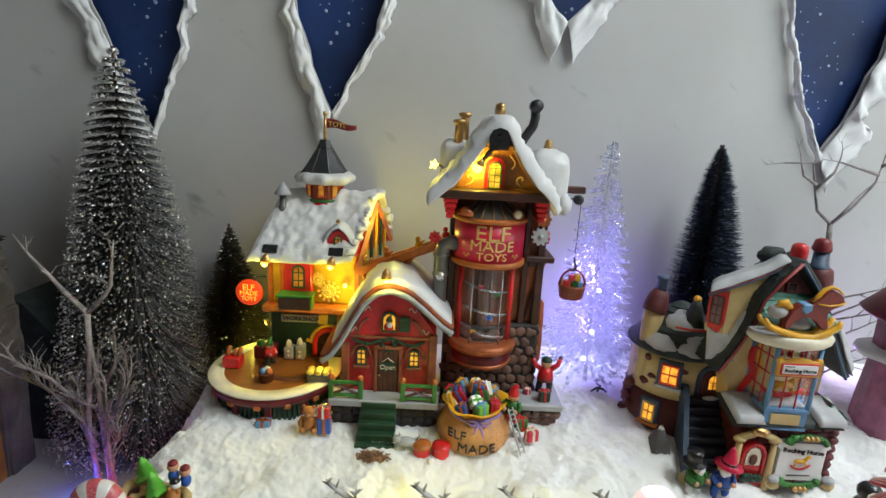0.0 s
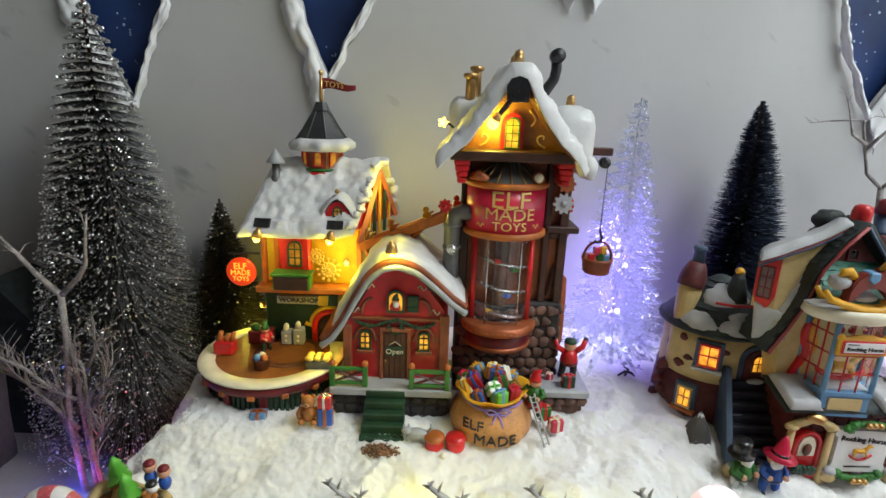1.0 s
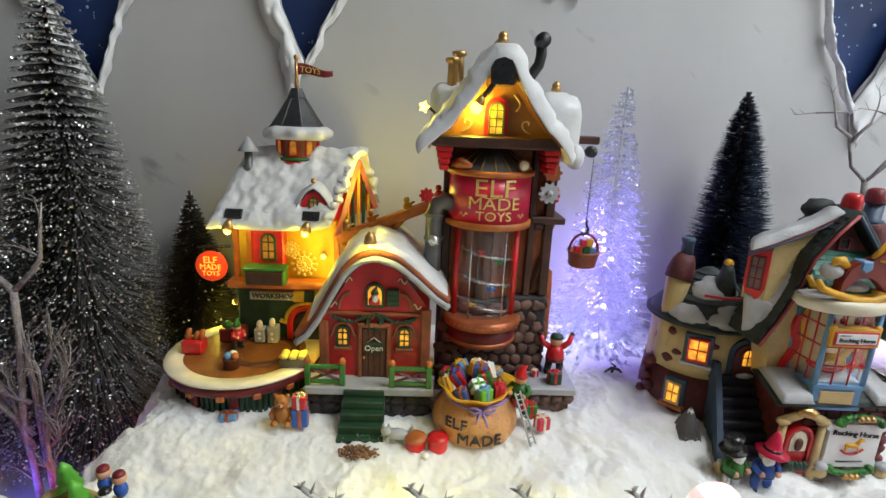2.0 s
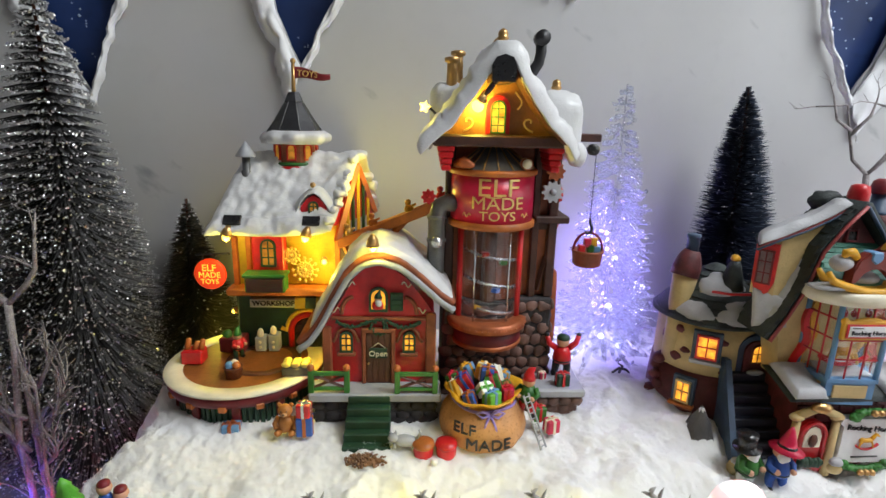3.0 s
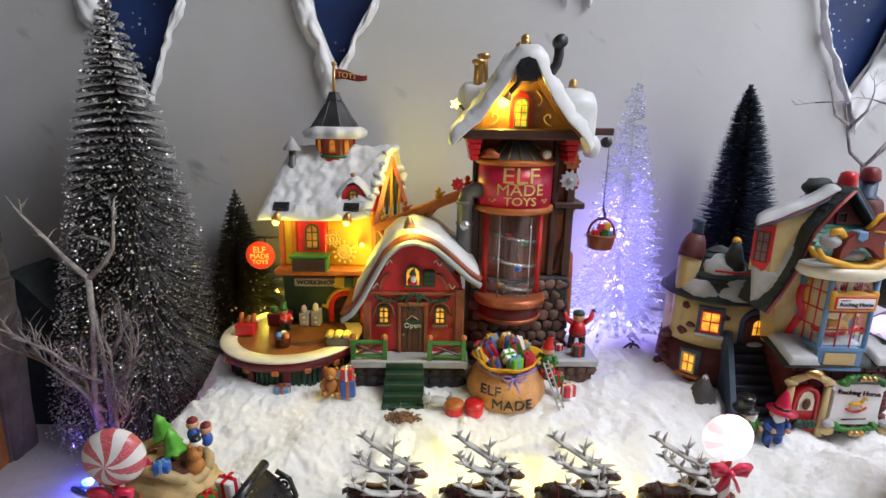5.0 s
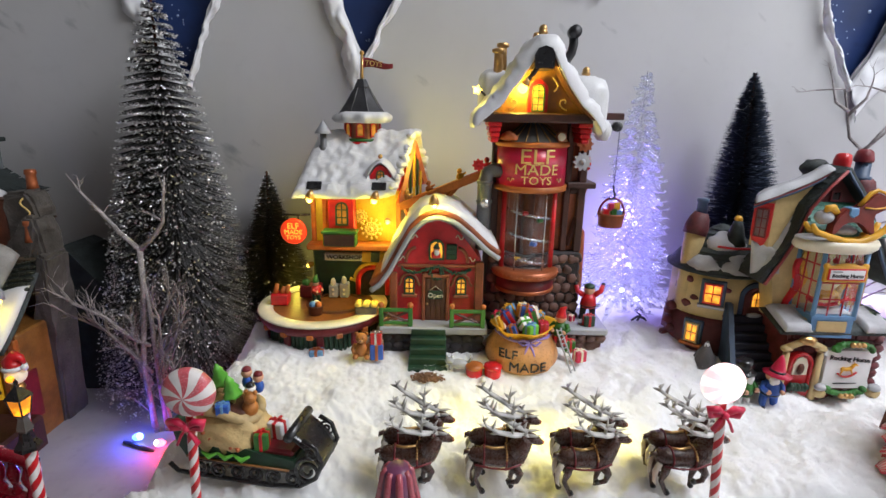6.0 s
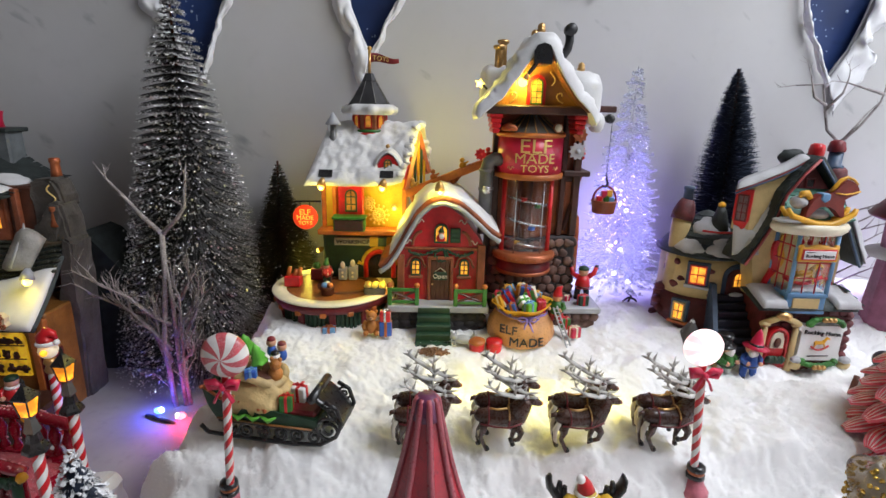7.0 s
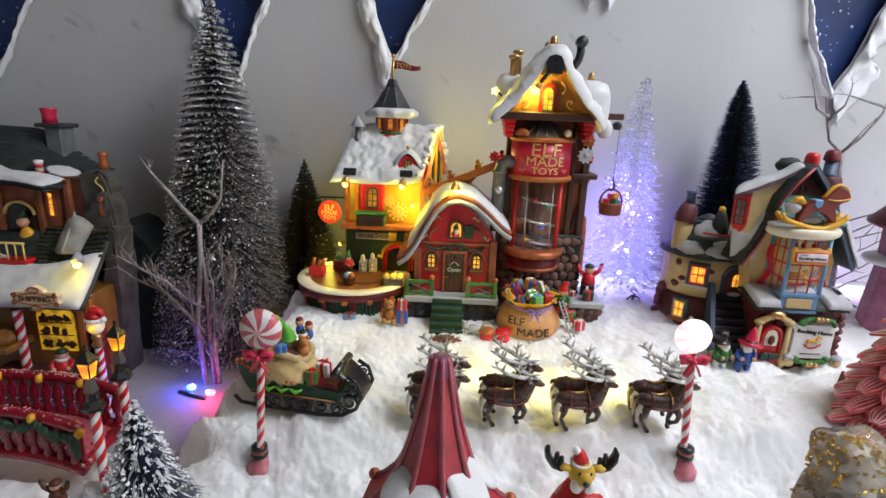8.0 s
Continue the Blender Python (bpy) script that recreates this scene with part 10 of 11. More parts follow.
def hoist_basket():
    c = Vector((0.1460, 0.5240, 0.1935))
    root = thing("hoist_basket", c, "red basket of gifts hanging from the crane hook", "basket")
    bm = B()
    lathe(bm, [(0.0115, 0.0), (0.0125, 0.001), (0.0140, 0.0125), (0.0148, 0.0132), (0.0148, 0.0150), (0.0130, 0.0150), (0.0125, 0.010)], c, 24)
    part("basket_body", bm, RUST, root, "woven red-brown basket")
    bm = B()
    tube(bm, [(c.x + 0.0135 * math.cos(t), c.y, c.z + 0.014 + 0.0170 * math.sin(t)) for t in [math.pi * i / 12 for i in range(13)]], 0.0013, 6)
    part("basket_handle", bm, DEEPRED, root)
    for dx, dz, mt in ((-0.007, 0.014, RED), (0.001, 0.015, GREEN), (0.007, 0.013, SKYBLUE), (-0.002, 0.020, CRIMSON), (0.004, 0.021, YELLOW)):
        bm = B()
        box(bm, (c.x + dx - 0.0030, c.y - 0.006, c.z + dz - 0.002), (c.x + dx + 0.0030, c.y, c.z + dz + 0.0060), 0.0006)
        part("basket_gift", bm, mt, root)


hoist_basket()


def deck_things():
    bm = B()
    p = (-0.2080, 0.5000, 0.1070)
    root = thing("sled_chair", p, "red wooden chair of toys on the round deck", "toy box")
    box(bm, (p[0] - 0.009, p[1] - 0.007, p[2]), (p[0] + 0.009, p[1] + 0.007, p[2] + 0.012), 0.001, None)
    part("box", bm, RED, root)
    for dx, h in ((-0.006, 0.022), (0.001, 0.019), (0.006, 0.021)):
        bm = B()
        tube(bm, [(p[0] + dx, p[1], p[2] + 0.010), (p[0] + dx + 0.003, p[1], p[2] + h)], [0.003, 0.0022], 7)
        part("plank_toy", bm, ORANGE, root)
    p = (-0.1640, 0.4720, 0.1070)
    root = thing("yarn_basket", p, "brown woven basket of coloured balls on the deck", "basket")
    bm = B()
    lathe(bm, [(0.0062, 0.0), (0.0078, 0.009), (0.0082, 0.0096), (0.0070, 0.0090)], p, 16)
    part("basket_body", bm, BROWN, root)
    for dx, dy, mt in ((-0.003, -0.001, SKYBLUE), (0.003, -0.001, ORANGE), (0.0, 0.003, IVORY)):
        bm = B()
        blob(bm, (p[0] + dx, p[1] + dy, p[2] + 0.0105), 0.0036, 0.1, 300, 9, 7)
        part("yarn_ball", bm, mt, root)
    p = (-0.1130, 0.4790, 0.1070)
    root = thing("toy_crate", p, "blue-grey crate of pale yellow blocks on the deck", "crate")
    bm = B()
    box(bm, (p[0] - 0.0115, p[1] - 0.007, p[2]), (p[0] + 0.0115, p[1] + 0.007, p[2] + 0.008), 0.001)
    part("crate_body", bm, GREY, root)
    for i in range(9):
        bm = B()
        x, y = p[0] - 0.008 + (i % 3) * 0.008, p[1] - 0.0045 + (i // 3) * 0.0045
        blob(bm, (x, y, p[2] + 0.0095), (0.0038, 0.0028, 0.0028), 0.2, 300, 8, 6)
        part("block", bm, paint("pale_yellow", (0.75, 0.62, 0.22), 0.5, 0.15), root)
    for x, h in ((-0.1560, 0.014), (-0.1440, 0.0165)):
        p = (x, 0.5260, 0.1070)
        root = thing("workshop_machine", p, "small grey workshop machine with round dials", "machine", "deck machines")
        part("cabinet", box(B(), (x - 0.005, 0.5200, 0.1070), (x + 0.005, 0.5310, 0.1070 + h), 0.001), PALEGREY, root)
        bm = B()
        blob(bm, (x, 0.5230, 0.1070 + h + 0.0035), (0.003, 0.003, 0.0048), seg=9, rings=7)
        part("bottle_top", bm, IVORY, root)
        for j in range(2):
            bm = B()
            tube(bm, [(x, 0.5205, 0.1115 + j * 0.005), (x, 0.5195, 0.1115 + j * 0.005)], 0.0015, 10)
            part("dial", bm, IVORY, root)
    p = (-0.1830, 0.5230, 0.1070)
    root = thing("workbench", p, "dark workbench with tools against the wall", "bench")
    part("bench_body", box(B(), (-0.1930, 0.5180, 0.1070), (-0.1700, 0.5330, 0.1210), 0.001), DEEPRED, root)
    bm = B()
    blob(bm, (-0.1860, 0.5220, 0.1240), (0.005, 0.004, 0.004), 0.3, 300, 9, 6)
    part("tool_heap", bm, GREEN, root)


deck_things()


# ---- bridge with its lanterns ----
BRIDGERED = paint("bridge_red", (0.25, 0.006, 0.020), 0.25, 0.25, coat=0.5)
BRIDGEFROST = paint("bridge_frost", (0.34, 0.05, 0.07), 0.5, 0.35, 160, 0.5, second=(0.62, 0.45, 0.48))


def bridge():
    root = thing("arched_bridge", (-0.430, 0.270, -0.030), "red arched footbridge with snow and green garland", "bridge")

    def arch(x):
        return 0.0375 - 3.2 * max(0.0, abs(x + 0.425) - 0.030) ** 2 - 0.02 * abs(x + 0.425)

    x0, span = -0.520, 0.187
    line = [x0 + span * i / 30 for i in range(31)]
    bm = B()
    sheet(bm, lambda u, v: Vector((x0 + span * u, 0.252 + 0.050 * v, arch(x0 + span * u) - 0.006)), 40, 6, 0.004, 0.0002, 60, round_edges=False)
    part("deck", bm, BRIDGERED, root, "red bridge deck")
    bm = B()
    sheet(bm, lambda u, v: Vector((x0 + 0.003 + (span - 0.006) * u, 0.256 + 0.042 * v, arch(x0 + span * u) - 0.002)), 50, 10, 0.0018, 0.0012, 220, seed=41)
    part("deck_snow", bm, BRIDGEFROST, root, "pinkish snow on the deck")
    rng = random.Random(2)
    for y, front in ((0.2500, True), (0.3040, False)):
        for off, r, nm in ((-0.006, 0.0054, "kerb_beam"), (0.0305, 0.0046, "handrail")):
            bm = B()
            tube(bm, [(x, y, arch(x) + off) for x in line], r, 10)
            part(nm, bm, BRIDGERED, root, "glossy crimson curved beam")
        bm = B()
        for i in range(260):                     # frost crusted on the handrail
            x = x0 + span * rng.random()
            blob(bm, (x, y + rng.uniform(-0.0028, 0.0034), arch(x) + 0.0345), (rng.uniform(0.0004, 0.0012), rng.uniform(0.0004, 0.0010), 0.0005), 0.5, 400, 6, 4)
        part("rail_frost", bm, PINKSNOW, root, "pale frost crust on the handrail")["kind"] = "stuff"
        if front:
            bm = B()
            sheet(bm, lambda u, v: Vector((x0 + span * u, y + 0.0012, arch(x0 + span * u) - 0.004 + 0.034 * v)), 40, 4, 0.0020, 0.0003, 200, round_edges=False)
            part("rail_panel", bm, BRIDGERED, root, "crimson panel behind the balusters")
        for i in range(18):
            x = x0 + 0.006 + i * 0.0102
            z = arch(x)
            bm = B()
            w = 1.0 if front else 1.25
            lathe(bm, [(0.0018 * w, z - 0.003), (0.0030 * w, z + 0.001), (0.0014 * w, z + 0.006), (0.0030 * w, z + 0.013), (0.0034 * w, z + 0.017), (0.0016 * w, z + 0.024), (0.0022 * w, z + 0.029)], (x, y - (0.0016 if front else 0), 0), 9, wob=0.12)
            part("baluster", bm, BRIDGEFROST if front else BRIDGERED, root, "frosted turned baluster" if front else "")
            part("stud", blob(B(), (x + 0.0051, y - 0.0022, z + 0.009), (0.0010, 0.0008, 0.0010), seg=8, rings=5), PINKSNOW, root)
        if front:
            bm = B()
            for i in range(190):
                x = x0 + span * i / 189
                sag = 0.0075 * abs(math.sin((x + 0.332) * math.pi / 0.034))
                blob(bm, (x, y - 0.0052 + rng.gauss(0, 0.0006), arch(x) + 0.0285 - sag + rng.gauss(0, 0.0009)), (0.0030, 0.0026, 0.0034), 0.4, 300, 6, 5)
            part("garland", bm, DARKGREEN, root, "sagging dark green garland")
            tube(bm2 := B(), [(-0.335, y - 0.005, arch(-0.335) + 0.029), (-0.3345, y - 0.006, arch(-0.335) + 0.017), (-0.3340, y - 0.006, arch(-0.335) + 0.008)], [0.0030, 0.0034, 0.0024], 7)
            part("garland_end", bm2, DARKGREEN, root)
        for i in range(6):
            x = -0.3315 - i * 0.0355
            bm = B()
            blob(bm, (x, y - 0.004, arch(x) + 0.0310), (0.0032, 0.0040, 0.0042), 0.25, 300, 9, 7)
            part("ribbon_knot", bm, YELLOW, root, "yellow ribbon knot")
    bm = B()
    box(bm, (-0.336, 0.240, -0.035), (-0.304, 0.312, 0.010), 0.006)
    bmesh.ops.subdivide_edges(bm, edges=[e for e in bm.edges if e.calc_length() > 0.02], cuts=6, use_grid_fill=True)
    for v in bm.verts:
        v.co += Vector((noise.noise(v.co * 70), noise.noise(v.co * 70 + Vector((5, 1, 2))), noise.noise(v.co * 70 + Vector((2, 8, 3))))) * 0.003
    part("abutment", bm, ROOFSNOW, root, "snow-white bridge abutment")


bridge()


def street_lamp(foot, pole_h, label):
    x, y, z = foot
    root = thing("street_lamp", foot, label, "street lamp", "lantern posts")
    bm = B()
    helix_pole(bm, foot, 0.0038, pole_h - 0.0165, 5.5)
    part("striped_post", bm, [RED, WHITE], root, "red and white striped post")
    t = z + pole_h - 0.0030
    bm = B()
    lathe(bm, [(0.0066, t - 0.0150), (0.0084, t - 0.0142), (0.0080, t - 0.0118), (0.0050, t - 0.0070), (0.0038, t - 0.0010)], (x, y, 0), 6, pose(0, 0, 0, 0, 0, 40), smooth=False)
    part("lantern_bell", bm, BLACK, root, "black flared bell under the lantern")
    bm = B()
    lathe(bm, [(0.0035, t - 0.0014), (0.0050, t + 0.0007), (0.0042, t + 0.0042), (0.0028, t + 0.0098), (0.0043, t + 0.0126)], (x, y, 0), 4, pose(0, 0, 0, 0, 0, 40), smooth=False)
    part("lantern_base", bm, GREY, root, "dark metal lantern base")
    bm = B()
    lathe(bm, [(0.0045, t + 0.0126), (0.0069, t + 0.0252)], (x, y, 0), 4, pose(0, 0, 0, 0, 0, 40), smooth=False)
    gl = part("lantern_glass", bm, GLOWORANGE, root, "glowing orange lantern glass")
    for i in range(4):
        a = radians(40 + 90 * i)
        bm = B()
        tube(bm, [(x + 0.0046 * math.cos(a), y + 0.0046 * math.sin(a), t + 0.0125), (x + 0.0070 * math.cos(a), y + 0.0070 * math.sin(a), t + 0.0253)], 0.0006, 5)
        part("lantern_bar", bm, BLACK, gl)
    bm = B()
    lathe(bm, [(0.0078, t + 0.0248), (0.0081, t + 0.0259), (0.0049, t + 0.0297), (0.0017, t + 0.0332), (0.0011, t + 0.0353), (0.0015, t + 0.0364), (0.0003, t + 0.0392)], (x, y, 0), 4, pose(0, 0, 0, 0, 0, 40), smooth=False)
    part("lantern_roof", bm, BLACK, root, "black pyramid lantern roof")


street_lamp((-0.3130, 0.2410, 0.004), 0.0930, "candy-striped post with glowing orange lantern by the bridge")
street_lamp((-0.3225, 0.2900, 0.004), 0.0910, "candy-striped lantern post at the bridge's far side")


def hat_lamp():
    p = (-0.4180, 0.3980, -0.030)
    root = thing("hat_lamp", p, "striped lamp post with lit globe and red Christmas hat", "street lamp", "lantern posts")
    bm = B()
    helix_pole(bm, p, 0.0042, 0.080, 7)
    part("striped_post", bm, [RED, WHITE], root, "red and white striped post")
    bm = B()
    lathe(bm, [(0.0050, 0.050), (0.0062, 0.053), (0.0040, 0.058), (0.0060, 0.061), (0.0045, 0.065)], (p[0], p[1], 0), 14)
    part("collar", bm, GOLD, root, "gold lamp collar")
    bm = B()
    blob(bm, (p[0], p[1], 0.0735), (0.0085, 0.0085, 0.0085), seg=16, rings=10)
    gl = part("globe", bm, paint("pale_lit_globe", (0.8, 0.75, 0.6), 0.3, 0.1, glow=0.25, glow_rgb=(1, 0.8, 0.4)), root, "pale lamp globe")
    bm = B()
    blob(bm, (p[0] + 0.002, p[1] - 0.0090, 0.0740), 0.0032, seg=10, rings=7)
    part("bulb", bm, GLOWORANGE, gl)
    bm = B()
    lathe(bm, [(0.0084, 0.0790), (0.0098, 0.0808), (0.0092, 0.0828), (0.0074, 0.0835)], (p[0], p[1], 0), 18)
    blob(bm, (p[0] + 0.0100, p[1] - 0.001, 0.0820), 0.0032, 0.1, 200, 10, 7)
    ht = part("hat_trim", bm, WHITE, root, "white fluffy hat trim and bobble")
    bm = B()
    tube(bm, [(p[0], p[1], 0.0822), (p[0] - 0.001, p[1], 0.0875), (p[0] + 0.002, p[1], 0.0920), (p[0] + 0.0075, p[1], 0.0905), (p[0] + 0.0098, p[1], 0.0850)], [0.0082, 0.0075, 0.0054, 0.0032, 0.0015], 14)
    part("hat_cloth", bm, RED, root, "red hat")


hat_lamp()
figure("carol_figurine", (-0.4600, 0.3990, 0.0040), "small red-coated figurine with dark bonnet by the shop", RED, DARKGREEN, DARKGREEN, 0.042, "down", 20, hat_kind="cap", scarf=WHITE)


# ---- near things ----
def red_pavilion():
    c = (-0.0520, 0.1250, -0.035)
    root = thing("red_pavilion", c, "red pavilion with flared ribbed roof and snow patches", "pavilion")
    prof = [(0.0030, 0.1945), (0.0044, 0.1930), (0.0052, 0.1880), (0.0072, 0.1780), (0.0102, 0.1640), (0.0138, 0.1500), (0.0180, 0.1370), (0.0245, 0.1240), (0.0340, 0.1130), (0.0430, 0.1060)]
    seg = 8
    bm = B()
    verts, faces = [], []
    fine = 6
    n = seg * fine
    for r, z in prof:
        for i in range(n):
            a = 2 * math.pi * i / n + 0.2
            k = (i % fine) / fine
            dip = 1 - 0.085 * math.sin(math.pi * k)
            verts.append(Vector((c[0] + r * dip * math.cos(a), c[1] + r * dip * math.sin(a), z)))
    for j in range(len(prof) - 1):
        for i in range(n):
            q = (i + 1) % n
            faces.append((j * n + i, j * n + q, (j + 1) * n + q, (j + 1) * n + i))
    faces.append(tuple(range(n)))
    add(bm, verts, faces, 0, True)
    part("flared_roof", bm, paint("glossy_roof_red", (0.42, 0.020, 0.036), 0.35, 0.3, 60, 0.25, coat=0.3, second=(0.16, 0.02, 0.04)), root, "glossy dark red flared roof")
    for i in range(seg):
        a = 2 * math.pi * i / seg + 0.2
        bm = B()
        tube(bm, [(c[0] + (r + 0.0003) * math.cos(a), c[1] + (r + 0.0003) * math.sin(a), z) for r, z in prof], [0.0012 + 0.0006 * j / len(prof) for j in range(len(prof))], 6)
        part("roof_rib", bm, paint("rib_rose", (0.36, 0.07, 0.09), 0.3, 0.2, coat=0.3), root, "raised rose rib")
    bm = B()
    lathe(bm, [(0.0034, 0.1952), (0.0048, 0.1935), (0.0056, 0.1880), (0.0062, 0.1855)], (c[0], c[1], 0), 20)
    part("roof_tip", bm, paint("plum_tip", (0.14, 0.035, 0.085), 0.35, 0.25), root, "plum-blue roof tip")
    for i, (a, r, z, s) in enumerate(((-2.55, 0.0215, 0.1300, 0.0125), (-1.72, 0.0230, 0.1270, 0.0160), (-0.72, 0.0215, 0.1310, 0.0150), (0.1, 0.0215, 0.131, 0.013), (1.6, 0.0215, 0.131, 0.014))):
        bm = B()
        blob(bm, (c[0] + r * math.cos(a), c[1] + r * math.sin(a), z), (s * 0.75, 0.0030, s), 0.15, 120, 14, 10, m=pose(0, 0, 0, 0, 0, math.degrees(a) + 90) @ pose(0, 0, 0, -48, 0, 0))
        part("snow_patch", bm, ROOFSNOW, root, "smooth snow patch")
    for i in range(seg):
        a = 2 * math.pi * i / seg + 0.2
        part("eave_ball", blob(B(), (c[0] + 0.0415 * math.cos(a), c[1] + 0.0415 * math.sin(a), 0.1085), 0.0034, seg=10, rings=7), COPPER, root, "copper eave ball")
    bm = B()
    lathe(bm, [(0.033, -0.035), (0.033, 0.110)], (c[0], c[1], 0), 8, smooth=False)
    part("pavilion_wall", bm, CREAM, root, "cream pavilion wall")


red_pavilion()


def moose():
    p = (0.0530, 0.2240, 0.0000)
    x, y, z = p
    bm = B()
    tube(bm, [(x, y, z - 0.01), (x, y, z + 0.012), (x, y, z + 0.034), (x, y, z + 0.048)], [0.024, 0.022, 0.016, 0.008], 16, 0)
    blob(bm, (x, y - 0.006, z + 0.0610), (0.0098, 0.0085, 0.0095), seg=16, rings=12, mi=1)
    tube(bm, [(x, y - 0.010, z + 0.0640), (x, y - 0.0125, z + 0.0600), (x, y - 0.0135, z + 0.0565)], [0.0062, 0.0060, 0.0046], 12, 1)
    for sx in (-1, 1):
        blob(bm, (x + sx * 0.0046, y - 0.0120, z + 0.0540), (0.0046, 0.0042, 0.0058), seg=12, rings=8, mi=3)
    blob(bm, (x, y - 0.0185, z + 0.0605), (0.0024, 0.0020, 0.0022), seg=9, rings=6, mi=2)
    tube(bm, [(x, y - 0.0182, z + 0.0590), (x, y - 0.0165, z + 0.0530)], 0.0005, 5, 2)
    for sx in (-1, 1):
        blob(bm, (x + sx * 0.0040, y - 0.0143, z + 0.0660), (0.0011, 0.0008, 0.0014), seg=8, rings=5, mi=2)
        tube(bm, [(x + sx * 0.008, y - 0.006, z + 0.0640), (x + sx * 0.0130, y - 0.007, z + 0.0655), (x + sx * 0.0165, y - 0.007, z + 0.0650)], [0.0030, 0.0038, 0.0008], 8, 1, flat=0.6)
        tube(bm, [(x + sx * 0.009, y, z + 0.0605), (x + sx * 0.014, y, z + 0.0600), (x + sx * 0.0200, y, z + 0.0630), (x + sx * 0.0240, y, z + 0.0690), (x + sx * 0.0250, y, z + 0.0745), (x + sx * 0.0240, y, z + 0.0775)], [0.0030, 0.0044, 0.0054, 0.0052, 0.0042, 0.0022], 10, 2, flat=0.5)
        for a, h in ((0.0145, 0.0690), (0.0180, 0.0725)):
            tube(bm, [(x + sx * a, y, z + 0.0610), (x + sx * (a - 0.0006), y, z + h)], [0.0030, 0.0016], 8, 2)
        tube(bm, [(x + sx * 0.012, y - 0.004, z + 0.036), (x + sx * 0.022, y - 0.008, z + 0.022), (x + sx * 0.016, y - 0.018, z + 0.014)], [0.0070, 0.0066, 0.0058], 10, 0)
    blob(bm, (x + 0.006, y - 0.014, z + 0.0430), (0.0060, 0.0030, 0.0028), 0.3, 200, 10, 7, 4)
    tube(bm, [(x - 0.001, y - 0.004, z + 0.0670), (x - 0.001, y - 0.004, z + 0.0690)], [0.0078, 0.0074], 14, 3)
    tube(bm, [(x - 0.001, y - 0.004, z + 0.0685), (x - 0.002, y - 0.003, z + 0.0730), (x - 0.0035, y - 0.003, z + 0.0765), (x - 0.0046, y - 0.003, z + 0.0780)], [0.0060, 0.0048, 0.0034, 0.0020], 12, 0)
    blob(bm, (x - 0.0052, y - 0.004, z + 0.0775), 0.0031, seg=10, rings=7, mi=3)
    solo("moose_figurine", bm, [RED, OCHRE, BLACK, WHITE, PALEGREY], p, "moose figurine in red coat and Christmas hat", "figurine", "village figurines")


moose()


def red_tree():
    rng = random.Random(19)
    x, y, z = 0.3420, 0.2850, 0.012
    root = thing("red_ribbon_tree", (x, y, z), "red ceramic tree of curled petals edged in white", "tree", "miniature trees")
    petal_red = paint("petal_red", (0.70, 0.075, 0.115), 0.35, 0.25, 150, 0.3, coat=0.25)
    petal_edge = paint("petal_edge", (0.85, 0.64, 0.66), 0.4, 0.2, 150, 0.2)
    bm = B()
    lathe(bm, [(0.050, z - 0.01), (0.046, z + 0.03), (0.030, z + 0.09), (0.012, z + 0.17), (0.002, z + 0.205)], (x, y, 0), 20)
    part("core", bm, petal_red, root)
    rows = 11
    for j in range(rows):
        k = j / rows
        r = 0.0660 * (1 - k) ** 0.85 + 0.006
        n = max(5, int(17 * (1 - k) + 4))
        for i in range(n):
            a = 2 * math.pi * (i + 0.5 * (j % 2)) / n
            m = Matrix.Translation((x + r * 0.78 * math.cos(a), y + r * 0.78 * math.sin(a), z + 0.008 + 0.190 * k)) @ pose(0, 0, 0, 0, 0, math.degrees(a)) @ pose(0, 0, 0, 0, 28 + rng.uniform(-8, 8), rng.uniform(-10, 10))
            s = 0.0140 * (1 - 0.40 * k)
            bm = B()

            def pf(u, v, m=m, s=s):
                w = math.sin(math.pi * (0.12 + 0.80 * u)) ** 0.7
                return m @ Vector(((u - 0.35) * 2.1 * s, (v - 0.5) * 1.5 * s * w, -0.25 * s * (2 * v - 1) ** 2 * w + 0.25 * s * math.sin(u * 3)))
            sheet(bm, pf, 6, 4, 0.0014, round_edges=False)
            pt = part("petal", bm, petal_red, root)
            bm = B()
            for v in (0.0, 0.18, 0.36, 0.54, 0.72, 0.90):
                tube(bm, [pf(u / 6, v) + Vector((0, 0, 0.0014)) for u in range(7)], 0.00075, 4)
            part("petal_ridge", bm, petal_edge, pt, "pale ridges on the petal")


red_tree()


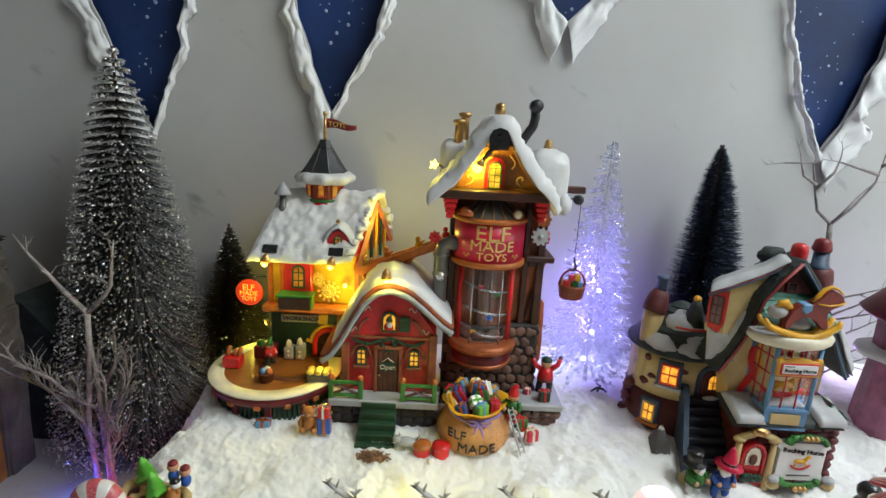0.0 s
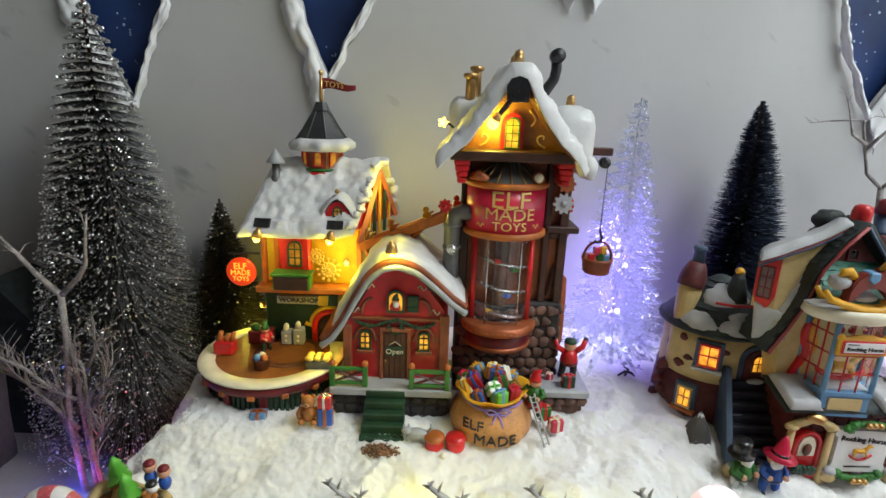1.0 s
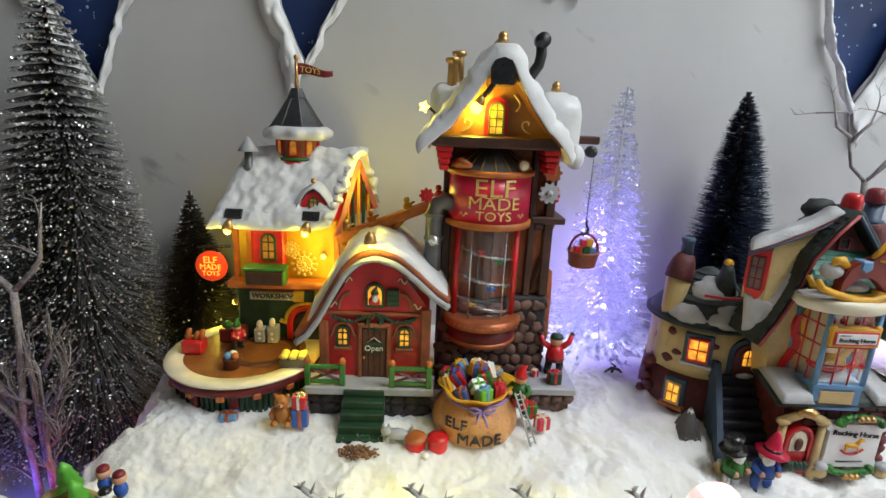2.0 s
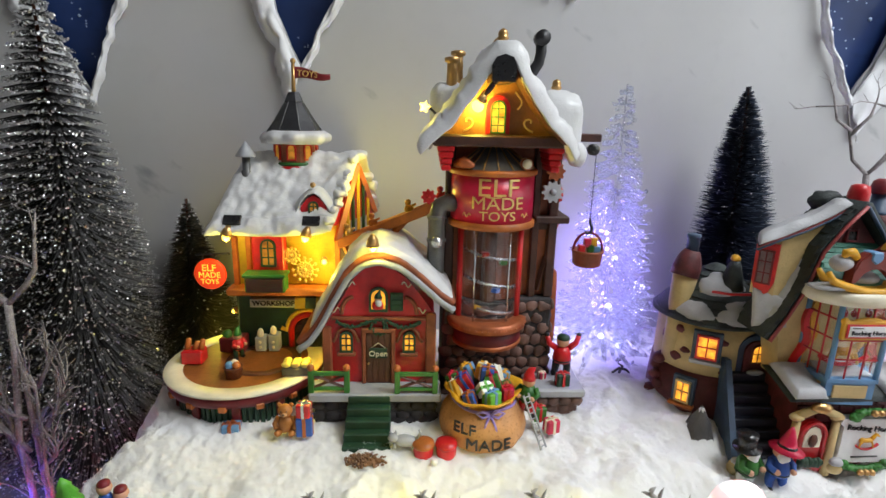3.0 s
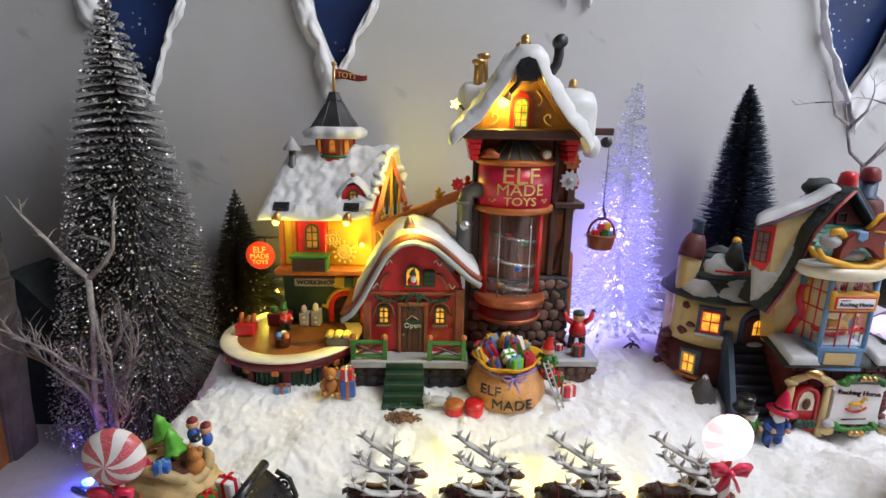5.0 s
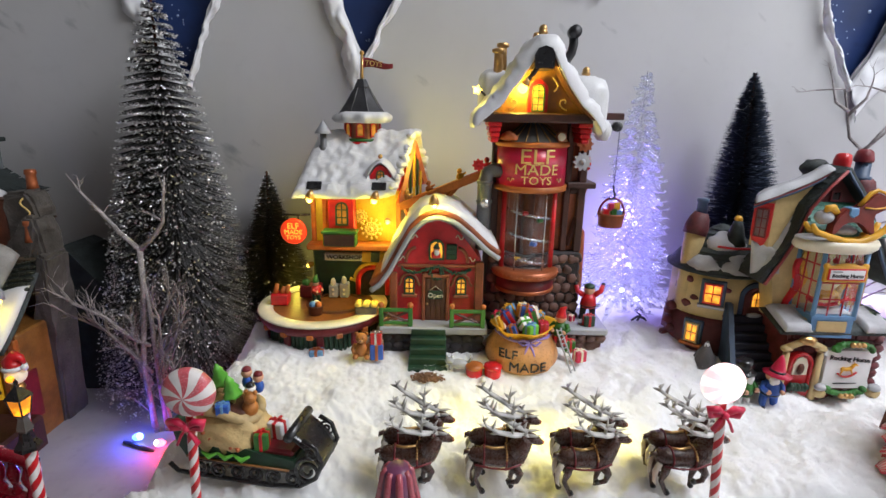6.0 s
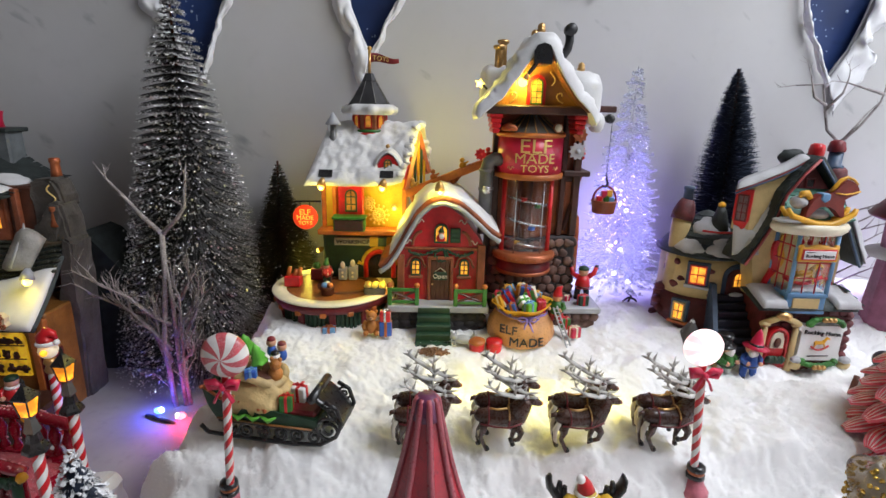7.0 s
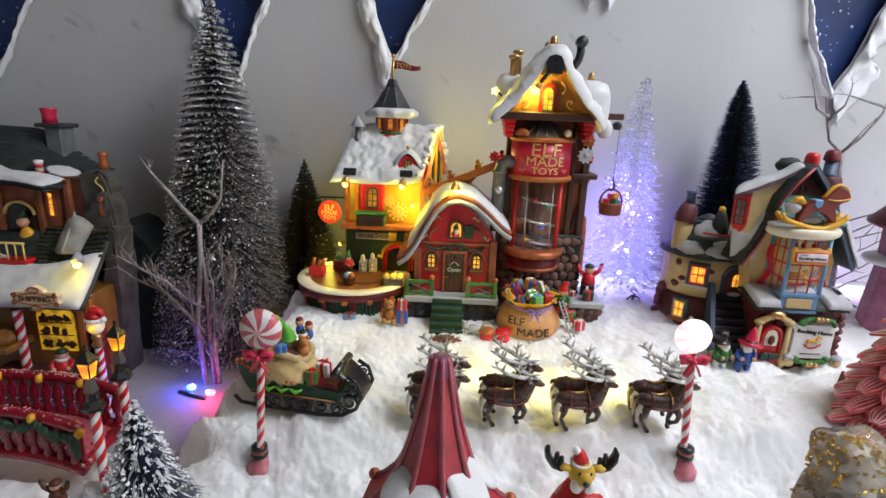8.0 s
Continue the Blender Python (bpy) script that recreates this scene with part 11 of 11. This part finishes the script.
def gilded_ornament():
    rng = random.Random(23)
    c = (0.1690, 0.1400, -0.03)
    root = thing("gilded_ornament", c, "frosted glass ornament dappled with gold leaf", "ornament")
    frost = acrylic("clear_crystal", 0.72, 0.28, (1.0, 0.84, 0.66))
    bm = B()
    lathe(bm, [(0.018, -0.03), (0.018, 0.060), (0.017, 0.080)], (c[0], c[1], 0), 24)
    blob(bm, (c[0] + 0.0005, c[1], 0.106), (0.0195, 0.0200, 0.0260), 0.26, 85, 60, 40)
    blob(bm, (c[0], c[1], 0.131), (0.0190, 0.0190, 0.0235), 0.25, 95, 60, 40)
    body = part("body", bm, frost, root, "lumpy clear crystal body")
    bm = B()
    blob(bm, (c[0] + 0.0005, c[1], 0.103), (0.0160, 0.0165, 0.0225), 0.4, 120, 30, 20)
    blob(bm, (c[0], c[1], 0.128), (0.0155, 0.0155, 0.0200), 0.4, 120, 30, 20)
    part("core", bm, paint("mottled_core", (0.90, 0.85, 0.77), 0.25, 0.25, 120, 0.6, coat=0.5, second=(0.66, 0.50, 0.32)), body, "brown and gold mottled core")
    bm = B()
    for _ in range(320):
        a, t = rng.uniform(0, 6.283), rng.uniform(-0.35, 1.45)
        low = rng.random() < 0.55
        o = Vector((c[0] + 0.0005, c[1], 0.106)) if low else Vector((c[0], c[1], 0.131))
        d = Vector((math.cos(t) * math.cos(a), math.cos(t) * math.sin(a), math.sin(t))) * (0.0200 if low else 0.0190)
        p = o + d * (0.97 + 0.25 * noise.noise((d + o) * 85))
        blob(bm, p, (rng.uniform(0.0006, 0.0019), rng.uniform(0.0006, 0.0014), rng.uniform(0.0005, 0.0015)), 0.9, 500, 6, 5)
    part("gold_leaf", bm, paint("bright_gold_leaf", (0.72, 0.48, 0.10), 0.25, 0.2, metal=0.8), body, "raised gold flakes")["kind"] = "stuff"


gilded_ornament()


def far_right_things():
    p = (0.3270, 0.3470, 0.0600)
    bm = B()
    tube(bm, [(p[0], p[1], p[2]), (p[0] + 0.003, p[1], p[2] + 0.0245)], 0.0024, 9)
    solo("wooden_stake", bm, BROWN, p, "short brown stake standing in the snow", "stake")
    p = (0.3680, 0.3640, 0.0540)
    x, y, z = p
    bm = B()
    blob(bm, (x, y, z + 0.016), (0.0125, 0.0115, 0.0190), 0.05, 100, 14, 10, 0)
    blob(bm, (x - 0.002, y - 0.001, z + 0.038), 0.0090, 0.05, 100, 14, 10, 1)
    blob(bm, (x - 0.004, y - 0.0075, z + 0.0375), (0.0055, 0.004, 0.0055), seg=10, rings=7, mi=3)
    blob(bm, (x - 0.0065, y - 0.0120, z + 0.0365), (0.0020, 0.0030, 0.0014), seg=8, rings=6, mi=2)
    tube(bm, [(x - 0.022, y - 0.006, z + 0.008), (x - 0.006, y - 0.010, z + 0.007), (x + 0.012, y - 0.012, z + 0.007)], [0.0045, 0.006, 0.005], 9, 4)
    blob(bm, (x - 0.024, y - 0.007, z + 0.0050), (0.0055, 0.0035, 0.0030), seg=10, rings=7, mi=2)
    solo("penguin_figurine", bm, [GREY, BLACK, YELLOW, WHITE, RED], p, "grey and white penguin figurine on a red sled", "figurine", "village figurines")
    p = (0.2225, 0.4350, 0.0610)
    bm = B()
    lathe(bm, [(0.0135, 0.0), (0.0140, 0.008), (0.0115, 0.017), (0.0080, 0.026), (0.0042, 0.033), (0.0004, 0.040)], p, 18, wob=0.35)
    blob(bm, (p[0], p[1], p[2] + 0.034), (0.0032, 0.0032, 0.0050), 0.2, 200, 9, 7, 1)
    solo("stone_bush", bm, [GREYSTONE, ROOFSNOW], p, "grey snow-capped clipped bush by the round wall", "bush")
    p = (0.1900, 0.5200, 0.0840)
    bm = B()
    tube(bm, [(0.180, 0.520, 0.086), (0.186, 0.518, 0.092), (0.193, 0.518, 0.090), (0.197, 0.52, 0.086)], [0.001, 0.0014, 0.0014, 0.001], 6)
    tube(bm, [(0.187, 0.52, 0.086), (0.189, 0.518, 0.094), (0.184, 0.518, 0.097)], [0.0014, 0.0012, 0.0006], 6)
    solo("dark_twig", bm, BLACK, p, "small dark twig lying under the ice tree", "twig")


far_right_things()
